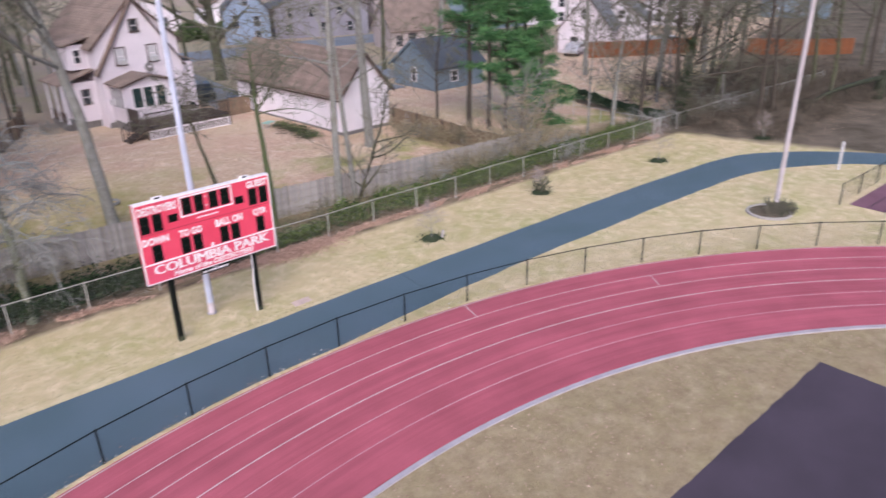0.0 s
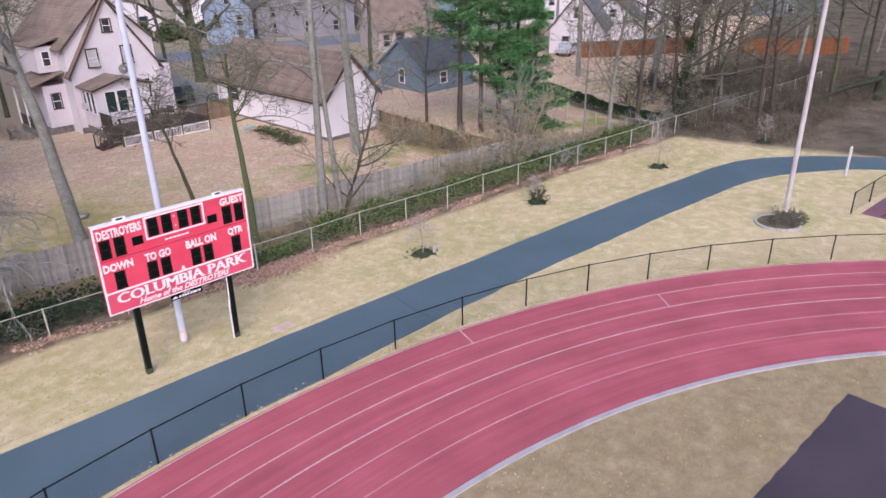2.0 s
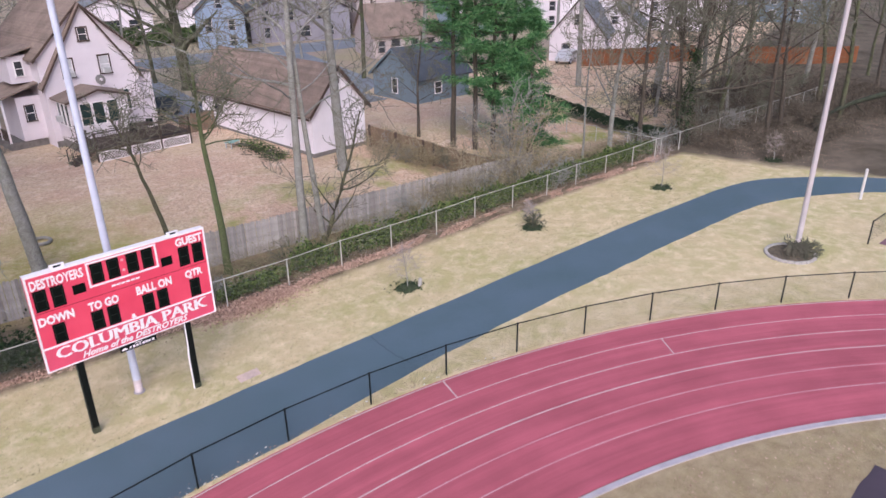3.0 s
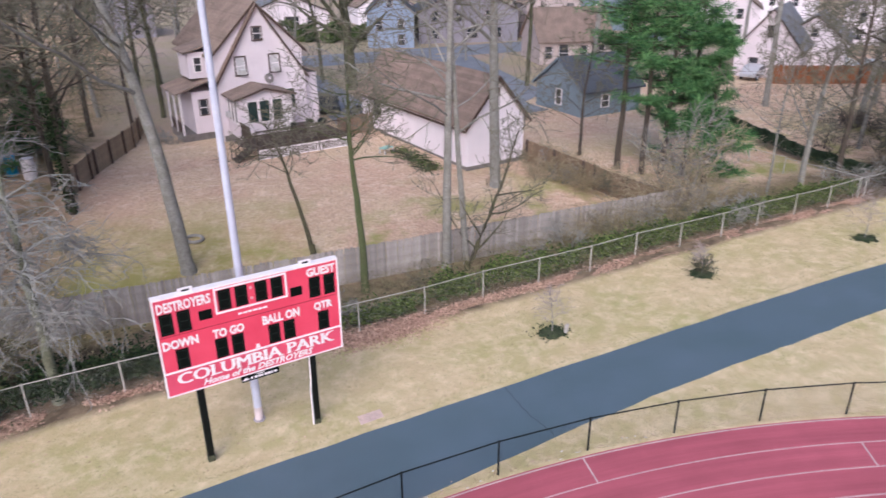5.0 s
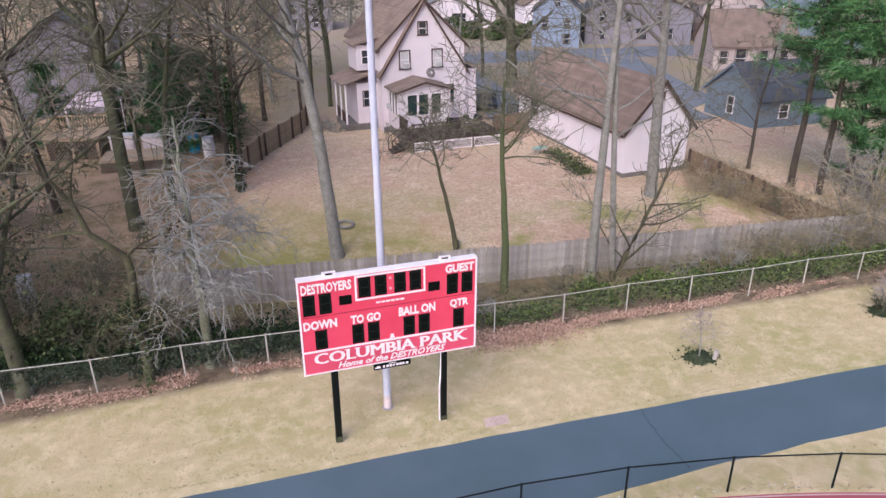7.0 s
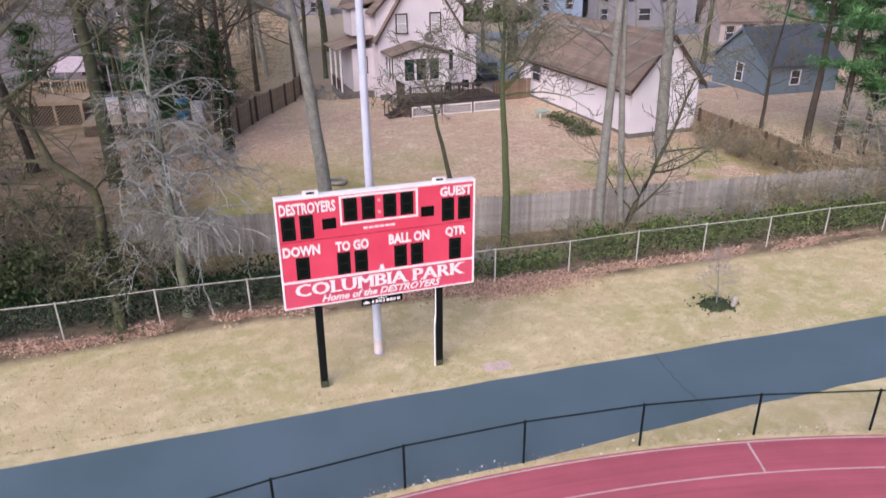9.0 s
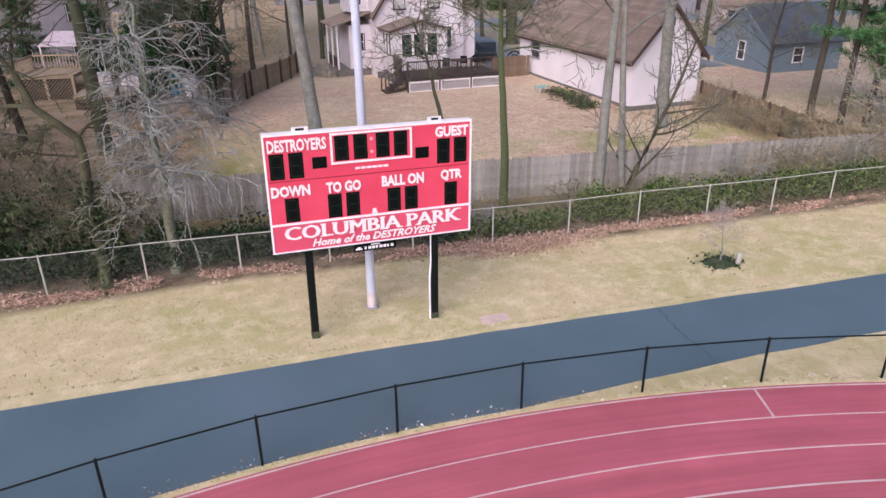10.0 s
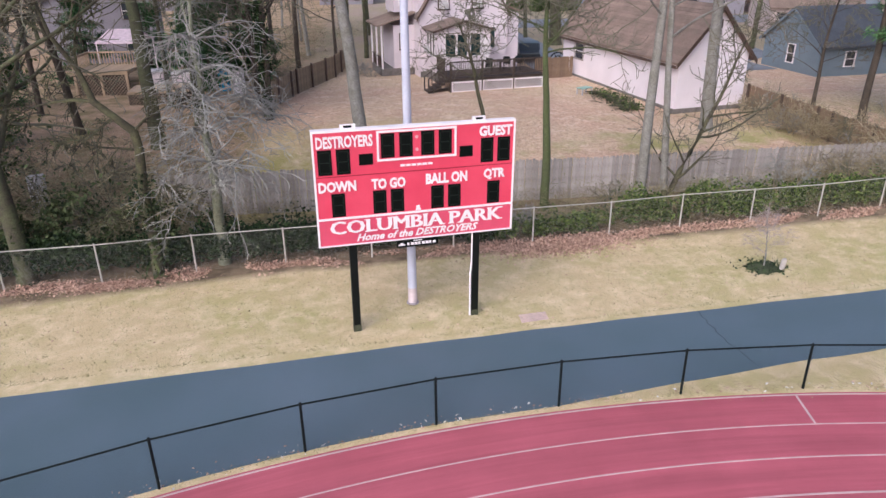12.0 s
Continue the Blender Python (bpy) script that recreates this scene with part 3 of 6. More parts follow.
TRIM = mat("dark_brown_trim", (0.085, 0.055, 0.045), 0.6, vary=0.2)
BLUE = mat("blue_grey_siding", (0.195, 0.245, 0.295), 0.75, vary=0.12, scale=0.8, bump=0.1)
TEAL = mat("dark_teal_glass", (0.02, 0.045, 0.045), 0.12, vary=0.3, scale=2, bump=0, spec=0.8)
GLASS = mat("dim_window_glass", (0.05, 0.055, 0.065), 0.1, vary=0.4, scale=3, bump=0, spec=0.8)
BLIND = mat("pale_blind", (0.55, 0.53, 0.55), 0.6, vary=0.1, bump=0)
DECKWOOD = mat("dark_deck_wood", (0.075, 0.055, 0.045), 0.75, vary=0.3, scale=3, per=0.1)
WOODGREY = mat("weathered_grey_board", (0.40, 0.36, 0.345), 0.9, vary=0.35, scale=2.5, fine=0.25, fscale=45, per=0.22)
WOODTAN = mat("tan_fence_board", (0.235, 0.165, 0.115), 0.85, vary=0.3, scale=2.5, fine=0.2, fscale=45, per=0.15)
CREAM = mat("cream_siding", (0.52, 0.43, 0.42), 0.7, vary=0.15, scale=1.0)
PALEBLUE = mat("pale_blue_siding", (0.27, 0.33, 0.45), 0.75, vary=0.12, scale=0.8, bump=0.1)
WOODPALE = mat("pale_tan_fence_board", (0.34, 0.265, 0.185), 0.85, vary=0.3, scale=2.5, fine=0.2, fscale=45, per=0.15)
# house walls dimmed: the shade behind the branches is put into the siding colour
DIMWALL = mat("shaded_lavender_siding", (0.27, 0.25, 0.29), 0.8, vary=0.15, scale=0.8)
FOOT = mat("grey_foundation", (0.22, 0.20, 0.19), 0.9, vary=0.3)


def window(parent, x, z, w, h, y, trim, glass, sash=True, axis="y", t=0.07, out=1):
    """A framed sash window on a wall facing -y (axis y) or -x (axis x), its centre at x, z."""
    def b(a0, a1, d0, d1, z0, z1):
        d0, d1 = sorted((d0 * out, d1 * out))
        return (a0, a1, y + d0, y + d1, z0, z1) if axis == "y" else (y + d0, y + d1, a0, a1, z0, z1)
    wd = part("window", boxes(b(x - w / 2 - t, x + w / 2 + t, -0.05, 0.02, z + h / 2, z + h / 2 + t), b(x - w / 2 - t * 1.3, x + w / 2 + t * 1.3, -0.08, 0.02, z - h / 2 - t, z - h / 2),
                              b(x - w / 2 - t, x - w / 2, -0.045, 0.02, z - h / 2, z + h / 2), b(x + w / 2, x + w / 2 + t, -0.045, 0.02, z - h / 2, z + h / 2)), trim, parent, "framed sash window")
    part("pane", boxes(b(x - w / 2, x + w / 2, -0.012, 0.01, z - h / 2, z + h / 2)), glass, wd, "dim glass pane")
    if sash:
        part("sash", boxes(b(x - w / 2, x + w / 2, -0.03, 0.0, z - 0.025, z + 0.025), b(x - w / 2, x - w / 2 + 0.04, -0.028, 0.0, z - h / 2, z + h / 2), b(x + w / 2 - 0.04, x + w / 2, -0.028, 0.0, z - h / 2, z + h / 2)), WHITE, wd, "white sash bars")
    return wd


def gable_body(bm, x0, x1, y0, y1, z0, ze, za):
    """A house body under a gable whose ridge runs along y."""
    xm = (x0 + x1) / 2
    slab(bm, [(x0, y0, z0), (x1, y0, z0), (x1, y0, ze), (xm, y0, za), (x0, y0, ze)], y1 - y0, (0, 1, 0))
    return bm


def pitched(bm, xm, half, y0, y1, ze, za, over=0.3, t=0.12):
    """Two roof slopes over such a gable, over the eaves by over."""
    k = (za - ze) / half
    for s in (-1, 1):
        xe = xm + s * (half + over)
        pts = [(xm, y0, za + 0.02), (xe, y0, ze - k * over + 0.02), (xe, y1, ze - k * over + 0.02), (xm, y1, za + 0.02)]
        slab(bm, pts, t, (0, 0, 1))
    return bm


def rake(bm, xm, half, y, ze, za, over, width, t):
    """Boards along a gable's two sloping edges, on the face y."""
    k = (za - ze) / half
    for s in (-1, 1):
        xe, zb = xm + s * (half + over), ze - k * over
        slab(bm, [(xm, y, za + 0.12), (xe, y, zb + 0.12), (xe, y, zb + 0.12 - width), (xm, y, za + 0.12 - width)], t, (0, -1, 0))
    return bm


def courses(parent, xm, half, y0, y1, ze, za, over, n):
    """Rows of shingles as thin overlapping steps on both slopes."""
    k = (za - ze) / half
    for s in (-1, 1):
        for i in range(n):
            f0, f1 = i / n, (i + 1.15) / n
            xa, xb = xm + s * (half + over) * (1 - f0), xm + s * (half + over) * (1 - min(f1, 1))
            za_, zb_ = za + 0.145 - k * abs(xa - xm), za + 0.145 - k * abs(xb - xm)
            v = ((xa, y0, za_ + 0.03), (xa, y1, za_ + 0.03), (xb, y1, zb_ + 0.004), (xb, y0, zb_ + 0.004), (xa, y0, za_), (xa, y1, za_))
            part("shingle_course", raw("shingle_course", v, [(0, 1, 2, 3) if s > 0 else (3, 2, 1, 0), (0, 4, 5, 1)], SHINGLE), None, parent)


def ac_unit(parent, x, z, y):
    a = part("air_conditioner", boxes((x - 0.26, x + 0.26, y - 0.3, y - 0.01, z - 0.2, z + 0.2), bev=0.015), BLIND, parent, "pale window air conditioner")
    part("grille", boxes(*[(x - 0.22, x + 0.22, y - 0.306, y - 0.295, z - 0.15 + 0.06 * i, z - 0.12 + 0.06 * i) for i in range(5)]), GALVDARK, a)


def clapboards(bm, x0, x1, y, z0, z1, step=0.18, axis="y"):
    z = z0
    while z < z1 - 0.02:
        zt = min(z + step, z1)
        if axis == "y":
            v = [bm.verts.new(p) for p in ((x0, y - 0.018, z), (x1, y - 0.018, z), (x1, y - 0.003, zt), (x0, y - 0.003, zt), (x0, y, z), (x1, y, z))]
        else:
            v = [bm.verts.new(p) for p in ((y - 0.018, x1, z), (y - 0.018, x0, z), (y - 0.003, x0, zt), (y - 0.003, x1, zt), (y, x1, z), (y, x0, z))]
        bm.faces.new((v[0], v[1], v[2], v[3]))
        bm.faces.new((v[4], v[5], v[1], v[0]))
        z += step
    return bm


HOUSE = pose(15.42, 52.75, 1.05, 0, 0, 5.0)


def make_house():
    h = thing("house", HOUSE, "white two-storey house with a steep gable, brown roof and sunroom", "house")
    x0, x1, xm = -0.45, 6.45, 3.0
    bm = gable_body(bmesh.new(), x0, x1, 6.6, 17.0, -0.2, 6.45, 9.85)
    part("wall", bm, SIDING, h, "white house wall")
    bm = bmesh.new()
    slab(bm, [(x0, 6.25, -0.2), (x1, 6.25, -0.2), (x1, 6.25, 4.55), (xm, 6.25, 9.75), (x0, 6.25, 4.55)], 0.345, (0, 1, 0))
    part("front_wall", bm, SIDING, h, "white siding on the steep front gable")
    bm = clapboards(bmesh.new(), x0 + 0.01, x1 - 0.01, 6.25, 0.4, 4.5, 0.2)
    z = 4.5
    while z < 9.4:
        w = 3.45 * (9.75 - z - 0.2) / 5.2
        v = [bm.verts.new(p) for p in ((xm - w, 6.232, z), (xm + w, 6.232, z), (xm + w, 6.247, z + 0.2), (xm - w, 6.247, z + 0.2))]
        bm.faces.new(v)
        z += 0.2
    part("siding", bm, SIDING, h)
    bm = bmesh.new()
    pitched(bm, xm, 3.45, 6.35, 17.3, 6.45, 9.85, 0.35, 0.14)
    roof = part("roof", bm, SHINGLE, h, "brown shingle roof")
    courses(roof, xm, 3.45, 6.35, 17.3, 6.45, 9.85, 0.35, 22)
    part("rake_board", rake(bmesh.new(), xm, 3.45, 6.37, 6.45, 9.85, 0.35, 0.2, 0.04), TRIM, h, "dark brown board along the roof edge")
    bm = bmesh.new()
    pitched(bm, xm, 3.45, 6.0, 6.9, 4.55, 9.75, 0.25, 0.12)
    part("gable_roof", bm, SHINGLE, h, "steep brown gable roof edge")
    part("rake_board", rake(bmesh.new(), xm, 3.45, 6.02, 4.55, 9.75, 0.25, 0.24, 0.04), TRIM, h, "dark brown board along the steep gable")
    window(h, xm - 0.1, 7.75, 0.62, 0.85, 6.232, TRIM, GLASS, t=0.1)
    for x in (1.42, 4.05):
        w = window(h, x, 5.5, 0.72, 1.25, 6.232, TRIM, BLIND, t=0.1)
    ac_unit(h, 1.5, 5.07, 6.232)
    ac_unit(h, 4.1, 5.07, 6.232)
    part("vent", boxes((3.95, 4.3, 6.17, 6.24, 7.95, 8.3), bev=0.01), BLIND, h, "small grey wall vent")
    dish = bmesh.new()
    bmesh.ops.create_cone(dish, cap_ends=False, segments=16, radius1=0.38, radius2=0.12, depth=0.1, matrix=pose(3.25, 5.4, 4.55, 70, 20, 0))
    rod(dish, (3.25, 5.55, 4.1), (3.25, 5.45, 4.5), 0.025)
    part("satellite_dish", dish, FOOT, h, "grey satellite dish")
    # sunroom
    bm = gable_body(bmesh.new(), 0.0, 4.1, 3.45, 6.25, 0.7, 3.62, 4.2)
    part("sunroom_wall", bm, SIDING, h, "white sunroom wall")
    part("sunroom_base", boxes((0.05, 4.05, 3.5, 6.25, -0.2, 0.7)), FOOT, h, "dark foundation under the sunroom")
    bm = bmesh.new()
    pitched(bm, 2.05, 2.05, 3.15, 6.25, 3.62, 4.2, 0.3, 0.1)
    part("sunroom_roof", bm, SHINGLE, h, "low brown shingle roof")
    part("fascia", rake(bmesh.new(), 2.05, 2.05, 3.17, 3.62, 4.2, 0.3, 0.14, 0.03), TRIM, h, "dark fascia board")
    for x in (1.06, 1.95, 2.95):
        window(h, x, 2.6, 0.72, 1.5, 3.45, WHITE, TEAL, False)
    window(h, 5.1, 2.7, 0.7, 1.5, 6.232, WHITE, TEAL, False)
    part("door", boxes((3.45, 3.98, 3.40, 3.46, 0.95, 3.0), bev=0.01), WHITE, h, "white sunroom door")
    for y in (4.0, 4.75, 5.5):
        window(h, y, 2.6, 0.5, 1.5, 0.0, WHITE, TEAL, False, "x")
    ac = part("air_conditioner", boxes((-0.35, 0.0, 5.05, 5.55, 2.05, 2.45), bev=0.015), BLIND, h, "pale window air conditioner")
    # right wing and left porch
    part("side_wing", boxes((6.45, 7.65, 6.9, 12.0, -0.2, 4.4)), SIDING, h, "low white side wing")
    bm = bmesh.new()
    slab(bm, [(6.45, 6.7, 4.9), (7.95, 6.7, 4.38), (7.95, 12.2, 4.38), (6.45, 12.2, 4.9)], 0.1, (0, 0, 1))
    part("wing_roof", bm, SHINGLE, h, "brown lean-to roof")
    part("porch_body", boxes((-2.1, -0.45, 7.7, 11.5, 0.55, 3.7)), SIDING, h, "white side porch")
    part("porch_base", boxes((-3.1, -0.5, 7.8, 11.4, -0.2, 0.55)), FOOT, h)
    bm = bmesh.new()
    slab(bm, [(-3.4, 7.3, 3.65), (-0.45, 7.3, 4.55), (-0.45, 11.8, 4.55), (-3.4, 11.8, 3.65)], 0.1, (0, 0, 1))
    part("porch_roof", bm, SHINGLE, h, "brown porch roof")
    for y in (7.55, 9.4, 11.3):
        part("porch_post", boxes((-3.1, -2.98, y, y + 0.12, 0.55, 3.72)), WHITE, h)
    part("porch_rail", boxes((-3.06, -3.0, 7.6, 11.3, 1.35, 1.42), *[(-3.05, -3.01, 7.8 + 0.22 * i, 7.84 + 0.22 * i, 0.6, 1.36) for i in range(16)]), TRIM, h, "dark porch railing")
    window(h, -1.3, 2.5, 0.6, 1.1, 7.7, TRIM, GLASS)
    part("dormer", boxes((-1.9, -0.45, 8.2, 11.0, 4.6, 6.5)), SIDING, h, "white upstairs bay on the side")
    window(h, -1.2, 5.6, 0.55, 1.0, 8.2, WHITE, GLASS)
    bm = bmesh.new()
    slab(bm, [(-2.2, 7.95, 6.45), (-0.1, 7.95, 7.0), (-0.1, 11.2, 7.0), (-2.2, 11.2, 6.45)], 0.1, (0, 0, 1))
    part("dormer_roof", bm, SHINGLE, h)
    part("foundation", boxes((x0 + 0.02, x1 - 0.02, 6.2, 6.24, -0.3, 0.45)), FOOT, h, "dark foundation course")


def make_deck():
    d = thing("deck", HOUSE, "dark wooden deck with railing, white lattice skirt and stairs", "deck")
    part("platform", boxes((0.0, 6.85, 0.02, 3.42, 0.72, 0.86)), DECKWOOD, d, "dark deck frame")
    board = mesh_of("board", boxes((0, 6.88, 0, 0.135, 0, 0.03)), DECKWOOD)
    for i in range(24):
        o = part("board", board, None, d)
        o.location = (-0.01, 0.0 + 0.142 * i, 0.865)
    for x in (0.0, 2.25, 4.55, 6.8):
        part("post", boxes((x - 0.06, x + 0.06, -0.07, 0.05, -0.2, 2.05), bev=0.008), DECKWOOD, d, "dark deck post")
    part("rail", boxes((0, 6.8, -0.05, 0.05, 1.95, 2.02), (0, 6.8, -0.03, 0.03, 1.05, 1.11)), DECKWOOD, d, "dark railing")
    bal = mesh_of("baluster", boxes((0, 0.035, -0.02, 0.02, 1.1, 1.96)), DECKWOOD)
    for i in range(52):
        o = part("baluster", bal, None, d)
        o.location = (0.1 + 0.13 * i, 0, 0)
    part("rail", boxes((-0.04, 0.04, 1.2, 3.4, 1.95, 2.02), (-0.03, 0.03, 1.2, 3.4, 1.05, 1.11), *[(-0.02, 0.02, 1.3 + 0.14 * i, 1.335 + 0.14 * i, 1.1, 1.96) for i in range(15)]), DECKWOOD, d, "dark side railing")
    for a, c in ((0.06, 2.19), (2.31, 4.49), (4.61, 6.74)):
        V, F = [], []
        lat = part("lattice_panel", boxes((a, c, -0.05, -0.02, 0.60, 0.70), (a, c, -0.05, -0.02, -0.02, 0.06), (a, a + 0.07, -0.048, -0.02, 0.06, 0.60), (c - 0.07, c, -0.048, -0.02, 0.06, 0.60)), WHITE, d, "white lattice skirt panel")
        bm = bmesh.new()
        k = a - 0.56
        while k < c:
            for s in (1, -1):
                p, q = max(k, a), min(k + 0.56, c)
                if q - p > 0.02:
                    zp, zq = (0.05 + p - k, 0.05 + q - k) if s > 0 else (0.61 - (p - k), 0.61 - (q - k))
                    y = -0.034 + 0.004 * s
                    slab(bm, [(p - 0.02, y, zp), (p + 0.02, y, zp), (q + 0.02, y, zq), (q - 0.02, y, zq)], 0.006, (0, 1, 0))
            k += 0.2
        part("slats", bm, WHITE, lat)
    # added sheet whose dark brown stands for the shadow under the deck
    part("shade_sheet", boxes((0.05, 6.75, 0.05, 0.08, -0.1, 0.7)), mat("skirt_shade_brown", (0.12, 0.085, 0.075), 0.8), d, "brown sheet standing in for the shade behind the lattice")
    for i in range(5):
        part("step", boxes((-1.5 + 0.28 * i, -1.18 + 0.28 * i, 0.15, 1.2, -0.05 + 0.17 * i, 0.13 + 0.17 * i)), DECKWOOD, d, "dark wooden step")
    for y in (0.12, 1.22):
        part("stair_rail", rods(((-1.5, y, 0.95), (0, y, 1.95), 0.035), ((-1.5, y, -0.1), (-1.5, y, 0.98), 0.045), n=6), DECKWOOD, d, "dark stair railing")
        for i in range(1, 6):
            part("baluster", rods(((-1.5 + 0.25 * i, y, 0.05 + 0.165 * i), (-1.5 + 0.25 * i, y, 0.95 + 0.165 * i), 0.018), n=6), DECKWOOD, d)
    # things on the deck
    g = thing("barbecue_grill", HOUSE @ pose(5.6, 1.6, 0.9), "black kettle barbecue grill on the deck", "grill")
    bm = bmesh.new()
    bmesh.ops.create_uvsphere(bm, u_segments=14, v_segments=8, radius=0.36, matrix=Matrix.Translation((0, 0, 0.8)) @ Matrix.Diagonal((1, 1, 0.8, 1)))
    part("bowl", bm, BLACK, g, "black round bowl with lid")
    part("legs", rods(((0.2, 0.1, 0), (0.1, 0.05, 0.6), 0.015), ((-0.2, 0.1, 0), (-0.1, 0.05, 0.6), 0.015), ((0, -0.2, 0), (0, -0.1, 0.6), 0.015), n=6), POST, g)
    t = thing("patio_table", HOUSE @ pose(4.3, 1.9, 0.9), "dark round patio table on the deck", "table")
    part("tabletop", rods(((0, 0, 0.7), (0, 0, 0.74), 0.6), n=18), DECKWOOD, t)
    part("pedestal", rods(((0, 0, 0), (0, 0, 0.7), 0.05), ((0, 0, 0), (0, 0, 0.03), 0.28), n=10), DECKWOOD, t)
    ch = thing("patio_chair", HOUSE @ pose(3.3, 1.6, 0.9, 0, 0, -30), "dark metal patio chair on the deck", "chair", "patio chairs")
    part("seat", boxes((-0.24, 0.24, -0.24, 0.24, 0.42, 0.46), bev=0.01), BLACK, ch)
    part("backrest", boxes((-0.24, 0.24, 0.22, 0.26, 0.46, 0.95), bev=0.01), BLACK, ch)
    for sx in (-0.21, 0.21):
        for sy in (-0.21, 0.21):
            part("leg", rods(((sx, sy, 0), (sx, sy, 0.43), 0.016), n=6), BLACK, ch)
    copy_thing(ch, HOUSE @ pose(5.0, 2.4, 0.9, 0, 0, 150))


GARAGE = pose(26.95, 43.75, 0.95, 0, 0, 4.7)


def make_garage():
    g = thing("garage", GARAGE, "long white stucco garage with a brown shingle gable roof", "garage")
    w, ln, ze, za, xm = 4.7, 15.2, 3.2, 5.9, 2.35
    part("wall", gable_body(bmesh.new(), 0, w, 0, ln, 0.22, ze, za), STUCCO, g, "white stucco wall")
    part("foundation", boxes((-0.04, w + 0.04, -0.04, ln + 0.04, -0.3, 0.25)), FOOT, g, "grey concrete foundation")
    roof = part("roof", pitched(bmesh.new(), xm, w / 2, -0.35, ln + 0.3, ze, za, 0.35, 0.12), SHINGLE, g, "brown shingle roof")
    courses(roof, xm, w / 2, -0.35, ln + 0.3, ze, za, 0.35, 16)
    part("rake_board", rake(bmesh.new(), xm, w / 2, -0.34, ze, za, 0.36, 0.26, 0.05), TRIM, g, "dark brown rake board")
    part("fascia", boxes((-0.40, -0.36, -0.3, ln + 0.3, 2.64, 2.80)), TRIM, g, "dark fascia along the eave")
    part("vent", boxes((xm - 0.22, xm + 0.22, -0.05, 0.0, 4.75, 5.25), bev=0.01), TRIM, g, "small dark louvre in the gable")
    window(g, 12.5, 2.0, 1.25, 1.05, 0.0, mat("tan_window_frame", (0.40, 0.34, 0.33), 0.7), GLASS, True, "x", 0.1)


def board_fence(name, pts, height, material, label, width=0.14, gap=0.008, rail=False):
    f = thing(name, pose(0, 0, 0), label, "fence", kind="structure")
    rnd = random.Random(len(pts) * 7)
    ms = []
    for k in range(5):
        bm = bmesh.new()
        h = height + rnd.uniform(-0.05, 0.03)
        slab(bm, [(0, 0, -0.05), (width, 0, -0.05), (width, 0, h - 0.06), (width - 0.03, 0, h), (0.03, 0, h), (0, 0, h - 0.06)], 0.02, (0, -1, 0))
        ms.append(mesh_of("board", bm, material))
    rest, count = [], 0
    for (xa, ya), (xb, yb) in zip(pts, pts[1:]):
        d = math.dist((xa, ya), (xb, yb))
        n = int(d / (width + gap))
        a = math.degrees(math.atan2(yb - ya, xb - xa))
        for i in range(n):
            x, y = xa + (xb - xa) * i / n, ya + (yb - ya) * i / n
            o = part("board", rnd.choice(ms), None, f)
            o.matrix_basis = pose(x, y, gz(x, y) + rnd.uniform(-0.02, 0.03), rnd.uniform(-0.6, 0.6), rnd.uniform(-0.7, 0.7), a)
        for i in range(int(d / 2.4) + 1):
            x, y = xa + (xb - xa) * min(i * 2.4 / d, 1), ya + (yb - ya) * min(i * 2.4 / d, 1)
            o = part("post", boxes((-0.05, 0.05, 0.01, 0.11, -0.1, height - 0.05), bev=0.006), material, f)
            o.matrix_basis = pose(x, y, gz(x, y), 0, 0, a)
            if rail:
                o = part("post", boxes((-0.06, 0.06, -0.15, -0.03, -0.1, height + 0.08), bev=0.006), TRIM, f)
                o.matrix_basis = pose(x, y, gz(x, y), 0, 0, a)
        for z in (0.35, height - 0.35):
            bm = bmesh.new()
            rod(bm, (xa, ya, gz(xa, ya) + z), (xb, yb, gz(xb, yb) + z), 0.04, n=4)
            bmesh.ops.translate(bm, verts=bm.verts, vec=(0, 0.05, 0))
            part("rail", bm, material, f)
    return f




def plain_house(name, m, w, ln, ze, za, wall, roof, label, wins=(), side=(), chimney=None, right=(), rakes=None):
    """A smaller house: gable faces -y, ridge along y; wins on the gable wall (x, z, w, h), side on the -x wall (y, z, w, h)."""
    h = thing(name, m, label, "house", "neighbouring houses")
    part("wall", gable_body(bmesh.new(), 0, w, 0, ln, -0.5, ze, za), wall, h)
    part("siding", clapboards(bmesh.new(), 0.01, w - 0.01, 0.0, 0.3, ze, 0.25), wall, h)
    part("siding", clapboards(bmesh.new(), 0.01, ln - 0.01, 0.0, 0.3, ze, 0.25, "x"), wall, h)
    part("roof", pitched(bmesh.new(), w / 2, w / 2, -0.3, ln + 0.3, ze, za, 0.35, 0.14), roof, h)
    part("rake_board", rake(bmesh.new(), w / 2, w / 2, -0.28, ze, za, 0.35, 0.2, 0.04), rakes or (WHITE if wall is BLUE else TRIM), h)
    for x, z, a, c in wins:
        window(h, x, z, a, c, -0.018, WHITE if wall is BLUE else TRIM, GLASS)
    for y, z, a, c in side:
        window(h, y, z, a, c, -0.018, WHITE if wall is BLUE else TRIM, GLASS, True, "x")
    for y, z, a, c in right:
        window(h, y, z, a, c, w + 0.018, WHITE if wall is BLUE else TRIM, GLASS, True, "x", 0.07, -1)
    if right:
        part("siding", clapboards(bmesh.new(), 0.01, ln - 0.01, w + 0.018, 0.3, ze, 0.25, "x"), wall, h)
    if chimney:
        x, y, z = chimney
        part("chimney", boxes((x - 0.35, x + 0.35, y - 0.35, y + 0.35, z - 1.5, z + 0.8), bev=0.02), FOOT, h, "grey chimney")
    return h


